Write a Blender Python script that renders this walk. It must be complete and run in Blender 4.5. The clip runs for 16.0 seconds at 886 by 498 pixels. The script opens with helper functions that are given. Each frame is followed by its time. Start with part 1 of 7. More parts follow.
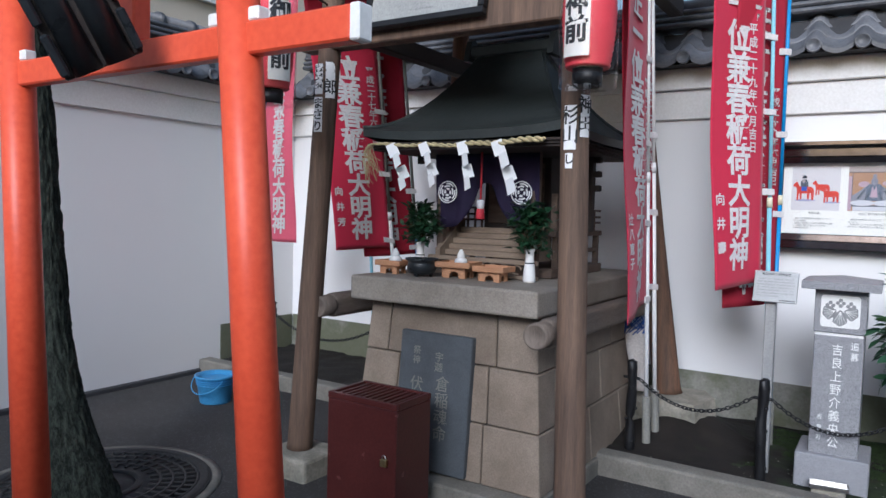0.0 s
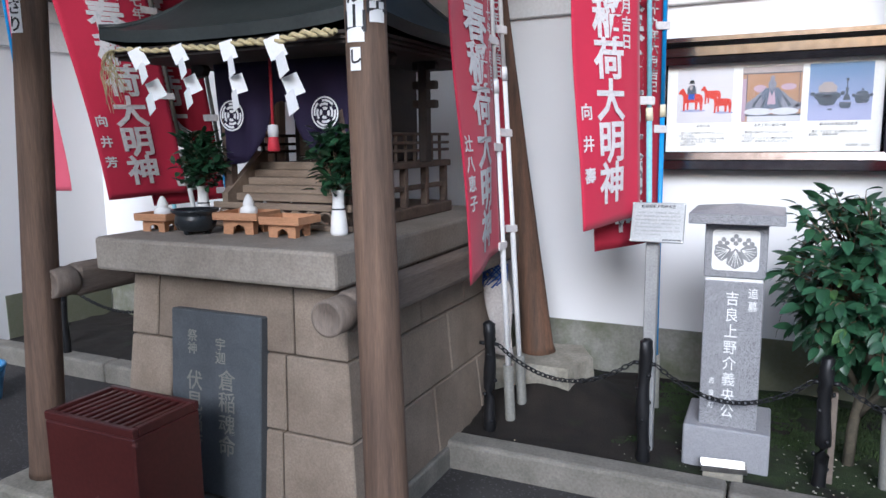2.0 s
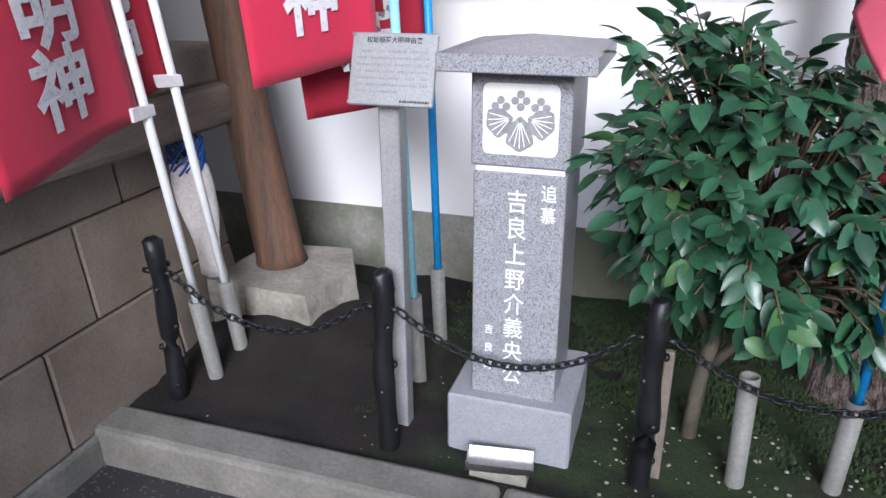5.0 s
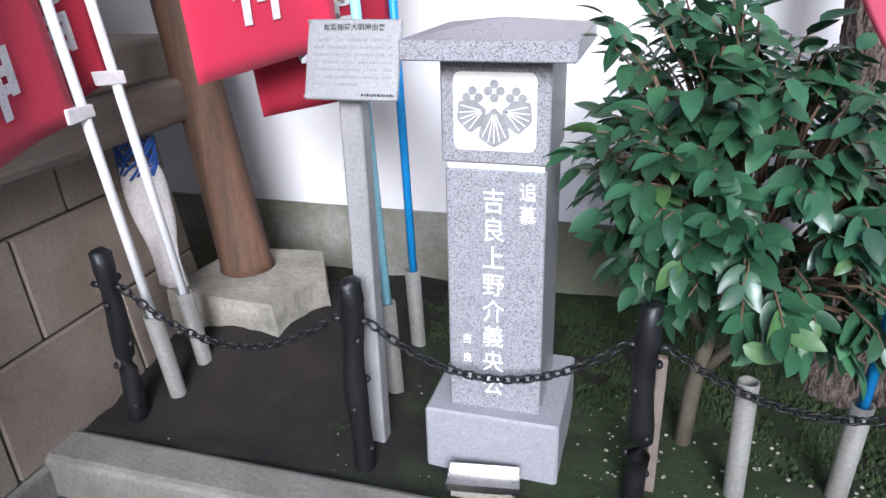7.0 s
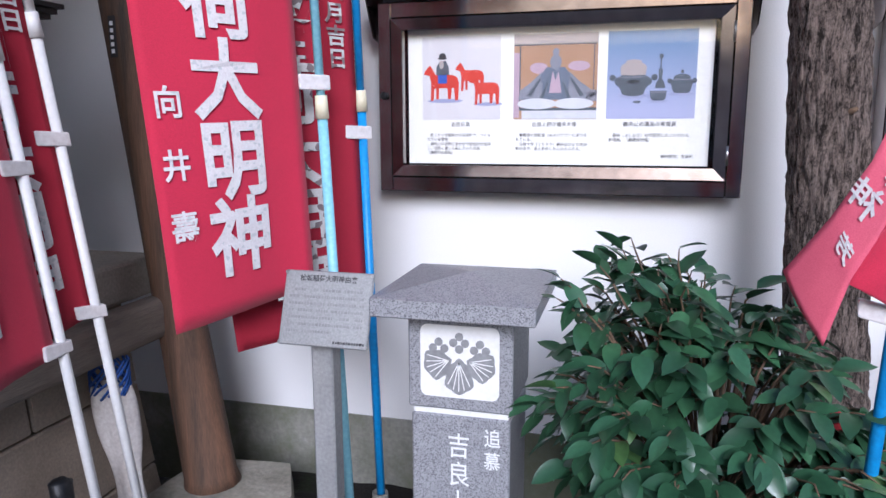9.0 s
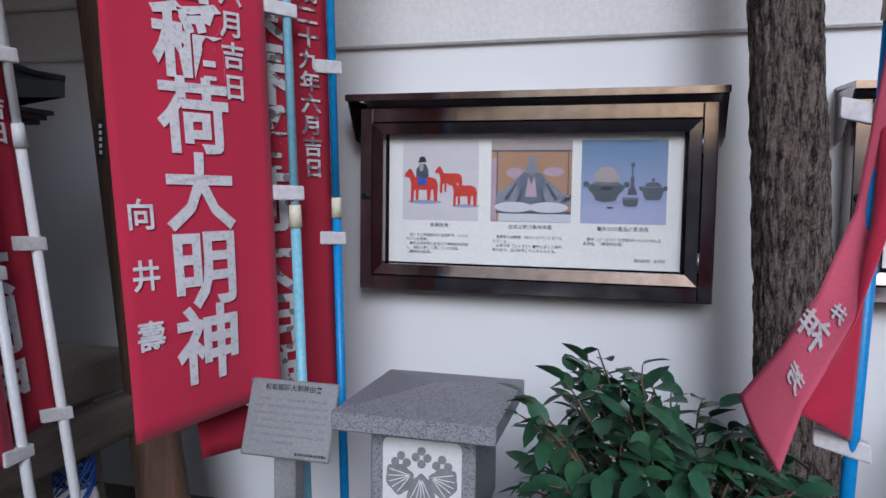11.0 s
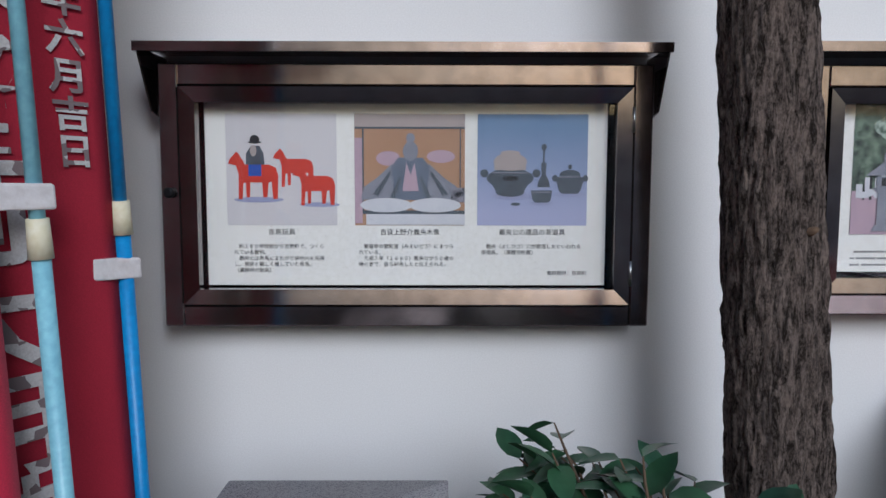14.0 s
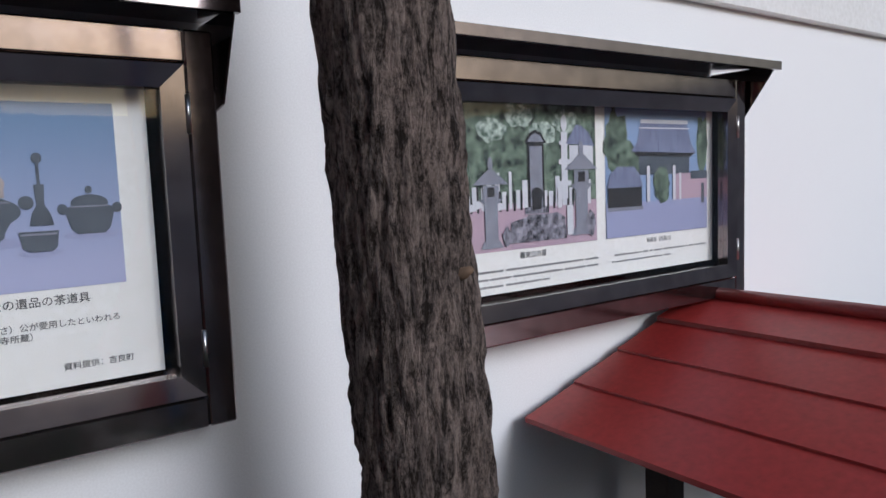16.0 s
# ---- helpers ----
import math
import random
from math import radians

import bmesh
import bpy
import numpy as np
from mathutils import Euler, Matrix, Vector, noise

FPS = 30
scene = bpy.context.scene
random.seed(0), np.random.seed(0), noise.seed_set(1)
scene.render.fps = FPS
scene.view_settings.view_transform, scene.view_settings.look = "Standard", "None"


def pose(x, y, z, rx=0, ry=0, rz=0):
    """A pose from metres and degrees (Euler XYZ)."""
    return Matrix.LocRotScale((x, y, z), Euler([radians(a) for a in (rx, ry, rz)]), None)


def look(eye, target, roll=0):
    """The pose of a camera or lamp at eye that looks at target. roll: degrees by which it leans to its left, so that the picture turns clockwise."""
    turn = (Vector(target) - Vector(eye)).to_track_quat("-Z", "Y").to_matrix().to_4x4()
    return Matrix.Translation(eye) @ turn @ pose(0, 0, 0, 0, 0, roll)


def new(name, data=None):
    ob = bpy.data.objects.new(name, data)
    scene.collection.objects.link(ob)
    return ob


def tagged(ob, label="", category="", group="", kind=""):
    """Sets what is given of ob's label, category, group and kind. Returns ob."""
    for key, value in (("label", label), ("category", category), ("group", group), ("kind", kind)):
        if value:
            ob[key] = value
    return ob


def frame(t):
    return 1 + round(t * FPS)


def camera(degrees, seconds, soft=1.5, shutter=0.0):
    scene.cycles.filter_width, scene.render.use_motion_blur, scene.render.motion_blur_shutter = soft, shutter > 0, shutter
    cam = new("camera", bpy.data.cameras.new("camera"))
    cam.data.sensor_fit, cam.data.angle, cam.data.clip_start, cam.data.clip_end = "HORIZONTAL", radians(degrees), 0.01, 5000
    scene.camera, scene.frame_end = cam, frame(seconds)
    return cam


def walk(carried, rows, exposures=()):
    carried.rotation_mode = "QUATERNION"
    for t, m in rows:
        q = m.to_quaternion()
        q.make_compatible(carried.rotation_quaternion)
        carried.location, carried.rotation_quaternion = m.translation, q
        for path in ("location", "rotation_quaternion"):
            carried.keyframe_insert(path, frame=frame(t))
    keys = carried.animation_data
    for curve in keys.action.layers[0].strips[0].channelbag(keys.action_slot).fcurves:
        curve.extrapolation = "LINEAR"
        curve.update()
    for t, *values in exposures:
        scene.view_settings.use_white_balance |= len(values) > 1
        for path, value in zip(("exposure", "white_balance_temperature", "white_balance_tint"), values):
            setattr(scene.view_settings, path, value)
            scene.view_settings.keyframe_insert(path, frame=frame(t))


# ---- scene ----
cam = camera(64.3, 16.0)
PATH = [
    (0, (0.442, 0.148, 1.472), (-0.637, 1.829, 1.361), 1.6),
    (0.5, (0.429, 0.404, 1.451), (-0.593, 2.114, 1.269), 1.2),
    (1, (0.406, 0.646, 1.43), (-0.558, 2.384, 1.202), 0.6),
    (1.5, (0.357, 0.935, 1.473), (-0.554, 2.694, 1.197), -0.2),
    (2, (0.35, 1.215, 1.467), (-0.491, 3.003, 1.159), -0.7),
    (2.5, (0.44, 1.541, 1.47), (-0.375, 3.334, 1.122), -0.9),
    (3, (0.466, 1.798, 1.452), (-0.315, 3.591, 1.032), -0.7),
    (3.5, (0.488, 2.08, 1.419), (-0.245, 3.874, 0.925), -0.2),
    (4, (0.542, 2.325, 1.377), (-0.137, 4.111, 0.788), 0.0),
    (4.5, (0.585, 2.518, 1.368), (-0.033, 4.29, 0.676), -0.3),
    (4.7, (0.565, 2.582, 1.358), (-0.033, 4.348, 0.633), -0.3),
    (6.8, (0.546, 2.81, 1.322), (0.001, 4.562, 0.526), -1.4),
    (7, (0.54, 2.803, 1.324), (0.003, 4.564, 0.544), -1.6),
    (7.5, (0.549, 2.805, 1.342), (0.005, 4.588, 0.618), -1.8),
    (8, (0.547, 2.807, 1.39), (0.021, 4.628, 0.753), -1.6),
    (8.5, (0.554, 2.804, 1.447), (0.039, 4.669, 0.94), -1.0),
    (9, (0.57, 2.806, 1.525), (0.061, 4.707, 1.172), -0.2),
    (9.5, (0.553, 2.801, 1.591), (0.048, 4.723, 1.365), 0.4),
    (9.7, (0.565, 2.801, 1.599), (0.042, 4.724, 1.429), 0.6),
    (11.8, (0.653, 2.847, 1.611), (0.18, 4.785, 1.469), 1.1),
    (12, (0.639, 2.873, 1.609), (0.197, 4.818, 1.456), 1.1),
    (12.5, (0.577, 2.97, 1.605), (0.22, 4.93, 1.428), 0.8),
    (13, (0.484, 3.06, 1.622), (0.223, 5.034, 1.427), 0.1),
    (13.5, (0.435, 3.193, 1.614), (0.272, 5.177, 1.42), -0.0),
    (14, (0.384, 3.441, 1.636), (0.397, 5.432, 1.454), 0.1),
    (14.5, (0.401, 3.641, 1.645), (0.688, 5.614, 1.481), -0.2),
    (15, (0.436, 3.822, 1.648), (1.044, 5.721, 1.506), -0.5),
    (15.5, (0.462, 3.959, 1.69), (1.395, 5.719, 1.525), -1.2),
    (16, (0.521, 4.012, 1.673), (1.677, 5.633, 1.48), -2.2),
]
EXPOSURES = [(0, -0.12, 5230, 12), (1, 0.12, 5230, 12), (3, 0.22, 5280, 13), (4.5, 0.38, 5320, 14), (7, 0.8, 5340, 15), (8, 0.78, 5320, 15), (9, 0.1, 5170, 18), (9.5, -0.28, 5170, 18), (12, -0.78, 5080, 12), (13, -0.82, 5080, 12), (14, -0.88, 5230, 11), (14.5, -0.96, 5200, 11), (15, -1.0, 5120, 12), (16, -0.68, 5300, 13)]
walk(cam, [(t, look(eye, target, roll)) for t, eye, target, roll in PATH], EXPOSURES)

# ---- sky, sun and exposure ----
SUN_EL, SUN_AZ = 26.0, 165.0
world = bpy.data.worlds.new("sky_world")
scene.world = world
world.use_nodes = True
wn = world.node_tree
sky = wn.nodes.new("ShaderNodeTexSky")
sky.sky_type = "NISHITA"
sky.sun_disc = False
sky.sun_elevation = radians(SUN_EL)
sky.sun_rotation = radians(SUN_AZ)
sky.air_density, sky.dust_density = 1.6, 3.0
background = wn.nodes["Background"]
background.inputs["Strength"].default_value = 0.125
wn.links.new(sky.outputs[0], background.inputs["Color"])
sun = new("sun", bpy.data.lights.new("sun", "SUN"))
sun.data.energy = 3.0
sun.data.angle = radians(24)
sun.data.color = (1.0, 0.965, 0.92)
a, e = radians(SUN_AZ), radians(SUN_EL)
sun.matrix_world = look((0, 0, 0), (-math.sin(a) * math.cos(e), -math.cos(a) * math.cos(e), -math.sin(e)))


# ---- materials ----
def surface(name, colour, second=None, rough=0.7, metal=0.0, scale=6.0, fine=90.0, bump=0.15, mix=0.5, stretch=(1, 1, 1),
            spec=0.4, random_tint=0.0, speck=None, sheen=0.0, island=False):
    """A procedural surface: two colours mixed by coarse noise, fine grain on top, and relief from both."""
    m = bpy.data.materials.new(name)
    m.use_nodes = True
    t = m.node_tree
    b = t.nodes["Principled BSDF"]
    second = second or tuple(c * 0.72 for c in colour)
    co = t.nodes.new("ShaderNodeTexCoord")
    mp = t.nodes.new("ShaderNodeMapping")
    mp.inputs["Scale"].default_value = stretch
    t.links.new(co.outputs["Object"], mp.inputs["Vector"])
    n1 = t.nodes.new("ShaderNodeTexNoise")
    n1.inputs["Scale"].default_value, n1.inputs["Detail"].default_value, n1.inputs["Roughness"].default_value = scale, 6, 0.6
    n2 = t.nodes.new("ShaderNodeTexNoise")
    n2.inputs["Scale"].default_value, n2.inputs["Detail"].default_value = fine, 4
    for n in (n1, n2):
        t.links.new(mp.outputs[0], n.inputs["Vector"])
    ramp = t.nodes.new("ShaderNodeValToRGB")
    ramp.color_ramp.elements[0].position, ramp.color_ramp.elements[1].position = 0.5 - mix * 0.4, 0.5 + mix * 0.4
    ramp.color_ramp.elements[0].color, ramp.color_ramp.elements[1].color = (*second, 1), (*colour, 1)
    t.links.new(n1.outputs["Fac"], ramp.inputs["Fac"])
    grain = t.nodes.new("ShaderNodeMixRGB")
    grain.blend_type = "OVERLAY"
    grain.inputs["Fac"].default_value = 0.35
    t.links.new(ramp.outputs[0], grain.inputs[1])
    t.links.new(n2.outputs["Fac"], grain.inputs[2])
    last = grain.outputs[0]
    if speck:
        v = t.nodes.new("ShaderNodeTexVoronoi")
        v.inputs["Scale"].default_value = speck[1]
        t.links.new(mp.outputs[0], v.inputs["Vector"])
        r2 = t.nodes.new("ShaderNodeValToRGB")
        r2.color_ramp.interpolation = "CONSTANT"
        r2.color_ramp.elements[0].color, r2.color_ramp.elements[1].color = (0, 0, 0, 1), (1, 1, 1, 1)
        r2.color_ramp.elements[1].position = 1 - speck[2]
        sep = t.nodes.new("ShaderNodeSeparateColor")
        t.links.new(v.outputs["Color"], sep.inputs[0])
        t.links.new(sep.outputs[0], r2.inputs["Fac"])
        sm = t.nodes.new("ShaderNodeMixRGB")
        sm.inputs[2].default_value = (*speck[0], 1)
        t.links.new(r2.outputs[0], sm.inputs["Fac"])
        t.links.new(last, sm.inputs[1])
        last = sm.outputs[0]
    if random_tint:
        oi = t.nodes.new("ShaderNodeNewGeometry" if island else "ShaderNodeObjectInfo")
        mr = t.nodes.new("ShaderNodeMapRange")
        mr.inputs["To Min"].default_value, mr.inputs["To Max"].default_value = 1 - random_tint, 1 + random_tint
        t.links.new(oi.outputs["Random Per Island" if island else "Random"], mr.inputs["Value"])
        hs = t.nodes.new("ShaderNodeHueSaturation")
        t.links.new(mr.outputs[0], hs.inputs["Value"])
        t.links.new(last, hs.inputs["Color"])
        last = hs.outputs[0]
    t.links.new(last, b.inputs["Base Color"])
    rr = t.nodes.new("ShaderNodeMapRange")
    rr.inputs["To Min"].default_value, rr.inputs["To Max"].default_value = max(rough - 0.12, 0.02), min(rough + 0.12, 1)
    t.links.new(n1.outputs["Fac"], rr.inputs["Value"])
    t.links.new(rr.outputs[0], b.inputs["Roughness"])
    b.inputs["Metallic"].default_value = metal
    b.inputs["Specular IOR Level"].default_value = spec
    if sheen:
        b.inputs["Sheen Weight"].default_value = sheen
    if bump:
        add = t.nodes.new("ShaderNodeMath")
        add.operation = "MULTIPLY_ADD"
        add.inputs[1].default_value = 0.5
        t.links.new(n2.outputs["Fac"], add.inputs[0])
        t.links.new(n1.outputs["Fac"], add.inputs[2])
        bp = t.nodes.new("ShaderNodeBump")
        bp.inputs["Strength"].default_value, bp.inputs["Distance"].default_value = bump, 0.01
        t.links.new(add.outputs[0], bp.inputs["Height"])
        t.links.new(bp.outputs[0], b.inputs["Normal"])
    return m


def bark_surface(name, dark, light, scale=14.0):
    """Furrowed bark: long flakes between dark upright cracks, with fine broken grain."""
    m = bpy.data.materials.new(name)
    m.use_nodes = True
    t = m.node_tree
    b = t.nodes["Principled BSDF"]
    b.inputs["Roughness"].default_value = 0.92
    b.inputs["Specular IOR Level"].default_value = 0.2
    co = t.nodes.new("ShaderNodeTexCoord")
    mp = t.nodes.new("ShaderNodeMapping")
    mp.inputs["Scale"].default_value = (1, 1, 0.22)
    t.links.new(co.outputs["Object"], mp.inputs["Vector"])
    mp2 = t.nodes.new("ShaderNodeMapping")
    mp2.inputs["Scale"].default_value = (1, 1, 0.6)
    t.links.new(co.outputs["Object"], mp2.inputs["Vector"])
    n1 = t.nodes.new("ShaderNodeTexNoise")
    n1.inputs["Scale"].default_value, n1.inputs["Detail"].default_value, n1.inputs["Roughness"].default_value, n1.inputs["Distortion"].default_value = scale * 3.2, 7, 0.7, 0.6
    n2 = t.nodes.new("ShaderNodeTexNoise")
    n2.inputs["Scale"].default_value, n2.inputs["Detail"].default_value, n2.inputs["Roughness"].default_value = scale * 8, 6, 0.8
    t.links.new(mp.outputs[0], n1.inputs["Vector"])
    t.links.new(mp2.outputs[0], n2.inputs["Vector"])
    add = t.nodes.new("ShaderNodeMath")
    add.operation = "MULTIPLY_ADD"
    add.inputs[1].default_value = 0.55
    t.links.new(n2.outputs["Fac"], add.inputs[0])
    t.links.new(n1.outputs["Fac"], add.inputs[2])
    ramp = t.nodes.new("ShaderNodeValToRGB")
    ramp.color_ramp.elements[0].color, ramp.color_ramp.elements[1].color = (*dark, 1), (*light, 1)
    ramp.color_ramp.elements[0].position, ramp.color_ramp.elements[1].position = 0.66, 0.90
    mid = ramp.color_ramp.elements.new(0.75)
    mid.color = (*[d * 0.55 + l * 0.35 for d, l in zip(dark, light)], 1)
    t.links.new(add.outputs[0], ramp.inputs["Fac"])
    t.links.new(ramp.outputs[0], b.inputs["Base Color"])
    bp = t.nodes.new("ShaderNodeBump")
    bp.inputs["Strength"].default_value, bp.inputs["Distance"].default_value = 1.0, 0.018
    t.links.new(add.outputs[0], bp.inputs["Height"])
    t.links.new(bp.outputs[0], b.inputs["Normal"])
    return m


def glass_surface(name, rough=0.02):
    m = bpy.data.materials.new(name)
    m.use_nodes = True
    t = m.node_tree
    out = t.nodes["Material Output"]
    t.nodes.remove(t.nodes["Principled BSDF"])
    clear = t.nodes.new("ShaderNodeBsdfTransparent")
    gloss = t.nodes.new("ShaderNodeBsdfGlossy")
    gloss.inputs["Roughness"].default_value = rough
    lw = t.nodes.new("ShaderNodeLayerWeight")
    lw.inputs["Blend"].default_value = 0.5
    pw = t.nodes.new("ShaderNodeMath")
    pw.operation = "POWER"
    pw.inputs[1].default_value = 4.0
    t.links.new(lw.outputs["Facing"], pw.inputs[0])
    fr = t.nodes.new("ShaderNodeMath")
    fr.operation = "MULTIPLY_ADD"
    fr.inputs[1].default_value, fr.inputs[2].default_value = 0.7, 0.025
    t.links.new(pw.outputs[0], fr.inputs[0])
    mx = t.nodes.new("ShaderNodeMixShader")
    t.links.new(fr.outputs[0], mx.inputs[0])
    t.links.new(clear.outputs[0], mx.inputs[1])
    t.links.new(gloss.outputs[0], mx.inputs[2])
    t.links.new(mx.outputs[0], out.inputs["Surface"])
    return m


PLASTER = surface("white_plaster", (0.81, 0.80, 0.785), (0.755, 0.745, 0.735), 0.85, scale=0.8, fine=260, bump=0.015, mix=1.0)
PLASTER_TRIM = surface("plaster_trim", (0.77, 0.75, 0.72), (0.66, 0.65, 0.63), 0.85, scale=2.5, fine=60, bump=0.08, mix=0.9)
DADO = surface("mossy_mortar", (0.30, 0.29, 0.26), (0.17, 0.17, 0.13), 0.9, scale=4, fine=70, bump=0.25)
DARK_PLINTH = surface("dark_plinth", (0.06, 0.06, 0.062), (0.035, 0.035, 0.038), 0.8, scale=5, bump=0.2)
ASPHALT = surface("asphalt", (0.066, 0.062, 0.058), (0.028, 0.026, 0.025), 0.8, scale=1.1, fine=180, bump=0.4, mix=0.55, speck=((0.11, 0.11, 0.11), 160, 0.06))
SOIL = surface("dark_soil", (0.020, 0.0155, 0.0115), (0.008, 0.0062, 0.005), 0.95, scale=7, fine=120, bump=0.8)


def grown_over(m, colour, colour2, size, at, bare):
    """Lets a second growth cover parts of a ground material, in patches with uneven edges."""
    t = m.node_tree
    b = t.nodes["Principled BSDF"]
    old = b.inputs["Base Color"].links[0].from_socket
    co = t.nodes.new("ShaderNodeTexCoord")
    big, small = t.nodes.new("ShaderNodeTexNoise"), t.nodes.new("ShaderNodeTexNoise")
    big.inputs["Scale"].default_value, big.inputs["Detail"].default_value, big.inputs["Roughness"].default_value = size, 7, 0.65
    small.inputs["Scale"].default_value, small.inputs["Detail"].default_value = 60, 5
    sep = t.nodes.new("ShaderNodeSeparateXYZ")
    t.links.new(co.outputs["Object"], sep.inputs[0])
    along = t.nodes.new("ShaderNodeMapRange")
    along.inputs["From Min"].default_value, along.inputs["From Max"].default_value = at
    along.inputs["To Min"].default_value, along.inputs["To Max"].default_value = -bare, 0.08
    t.links.new(sep.outputs["X"], along.inputs["Value"])
    add = t.nodes.new("ShaderNodeMath")
    t.links.new(along.outputs[0], add.inputs[0])
    edge = t.nodes.new("ShaderNodeMapRange")
    edge.inputs["From Min"].default_value, edge.inputs["From Max"].default_value = 0.47, 0.60
    for n in (big, small):
        t.links.new(co.outputs["Object"], n.inputs["Vector"])
    t.links.new(big.outputs["Fac"], add.inputs[1])
    t.links.new(add.outputs[0], edge.inputs["Value"])
    green = t.nodes.new("ShaderNodeMixRGB")
    green.inputs[1].default_value, green.inputs[2].default_value = (*colour2, 1), (*colour, 1)
    t.links.new(small.outputs["Fac"], green.inputs["Fac"])
    mx = t.nodes.new("ShaderNodeMixRGB")
    t.links.new(edge.outputs[0], mx.inputs["Fac"])
    t.links.new(old, mx.inputs[1])
    t.links.new(green.outputs[0], mx.inputs[2])
    t.links.new(mx.outputs[0], b.inputs["Base Color"])
    return m


SOIL = grown_over(SOIL, (0.032, 0.050, 0.013), (0.010, 0.018, 0.006), 2.6, (-0.4, 0.5), 0.13)
DADO = grown_over(DADO, (0.115, 0.125, 0.065), (0.16, 0.16, 0.12), 1.6, (-1.0, 0.0), 0.02)
MOSS = surface("moss", (0.040, 0.064, 0.017), (0.016, 0.028, 0.009), 1.0, scale=22, fine=220, bump=0.9)
KERB = surface("kerb_concrete", (0.265, 0.245, 0.21), (0.125, 0.118, 0.095), 0.9, scale=7, fine=90, bump=0.4, mix=0.8)
STONE = surface("shrine_stone", (0.30, 0.245, 0.19), (0.155, 0.118, 0.085), 0.85, scale=5, fine=130, bump=0.25, mix=0.8, random_tint=0.1)
SLAB_STONE = surface("slab_stone", (0.32, 0.285, 0.24), (0.19, 0.162, 0.13), 0.85, scale=6, fine=110, bump=0.3, mix=0.8)
ROUGH_STONE = surface("rough_stone", (0.36, 0.33, 0.27), (0.19, 0.18, 0.14), 0.9, scale=8, fine=60, bump=0.8)
SLATE = surface("slate_plaque", (0.085, 0.095, 0.105), (0.06, 0.066, 0.072), 0.6, scale=8, fine=160, bump=0.2)
GRANITE = surface("grey_granite", (0.36, 0.36, 0.37), (0.27, 0.27, 0.28), 0.36, scale=30, fine=300, bump=0.06, mix=0.9, speck=((0.13, 0.13, 0.14), 520, 0.26))
GRANITE_BASE = surface("pale_granite", (0.36, 0.36, 0.375), (0.28, 0.28, 0.295), 0.6, scale=30, fine=300, bump=0.08, mix=0.9, speck=((0.24, 0.24, 0.25), 520, 0.25))
CREST_WHITE = surface("crest_white", (0.80, 0.79, 0.76), (0.74, 0.73, 0.70), 0.6, scale=10, bump=0.03)
VERMILION = surface("vermilion_paint", (0.80, 0.115, 0.045), (0.62, 0.075, 0.032), 0.4, scale=3, fine=40, bump=0.05, mix=0.9)
WHITE_PAINT = surface("white_paint", (0.82, 0.82, 0.80), (0.74, 0.74, 0.72), 0.5, scale=8, bump=0.03)
# rear posts: darker, browner and more streaked than POST_WOOD
REAR_WOOD = surface("dark_rear_post", (0.17, 0.088, 0.050), (0.040, 0.027, 0.018), 0.75, scale=2.5, fine=40, bump=0.5, mix=0.5, stretch=(8, 8, 0.35))
POST_WOOD = surface("weathered_post", (0.20, 0.128, 0.085), (0.065, 0.043, 0.032), 0.75, scale=3.0, fine=40, bump=0.45, mix=0.55, stretch=(7, 7, 0.4))
GREY_WOOD = surface("grey_wood", (0.23, 0.188, 0.152), (0.11, 0.086, 0.068), 0.85, scale=3, fine=40, bump=0.35, mix=0.8, stretch=(6, 0.6, 6))
SHRINE_WOOD = surface("old_shrine_wood", (0.15, 0.105, 0.075), (0.075, 0.052, 0.04), 0.8, scale=4, fine=60, bump=0.3, stretch=(0.8, 6, 6))
STEP_WOOD = surface("step_wood", (0.30, 0.23, 0.165), (0.19, 0.14, 0.10), 0.8, scale=4, fine=60, bump=0.25, stretch=(0.8, 6, 6))
DARK_WOOD = surface("dark_wood", (0.045, 0.033, 0.027), (0.022, 0.017, 0.015), 0.75, scale=4, fine=60, bump=0.25, stretch=(1, 1, 4))
CEDAR = surface("cedar_tray", (0.52, 0.28, 0.15), (0.42, 0.21, 0.105), 0.6, scale=6, fine=60, bump=0.12, stretch=(1, 7, 7))
COPPER_ROOF = surface("green_black_roof", (0.036, 0.042, 0.040), (0.02, 0.024, 0.0235), 0.45, scale=5, fine=60, bump=0.1, mix=0.8)
TILE = surface("grey_kawara", (0.16, 0.165, 0.18), (0.075, 0.078, 0.086), 0.42, scale=7, fine=70, bump=0.15, random_tint=0.25)
BOX_PAINT = surface("maroon_box_paint", (0.075, 0.017, 0.015), (0.042, 0.010, 0.009), 0.38, scale=5, fine=70, bump=0.08, mix=0.8, speck=((0.12, 0.05, 0.045), 60, 0.006))
BRASS = surface("brass", (0.65, 0.50, 0.24), (0.45, 0.33, 0.15), 0.35, metal=1.0, scale=20, bump=0.05)
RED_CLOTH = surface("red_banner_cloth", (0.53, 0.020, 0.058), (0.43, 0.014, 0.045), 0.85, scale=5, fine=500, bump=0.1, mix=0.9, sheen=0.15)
OLD_RED = surface("dark_banner_cloth", (0.42, 0.018, 0.04), (0.30, 0.012, 0.03), 0.9, scale=5, fine=500, bump=0.1, mix=0.9)
PINK_CLOTH = surface("pale_banner_cloth", (0.72, 0.14, 0.20), (0.62, 0.09, 0.15), 0.85, scale=5, fine=500, bump=0.1, mix=0.9)
BANNER_WHITE = surface("banner_lettering", (0.70, 0.67, 0.66), (0.58, 0.53, 0.53), 0.9, scale=30, fine=300, bump=0.03, mix=0.8, speck=((0.50, 0.50, 0.50), 150, 0.12))
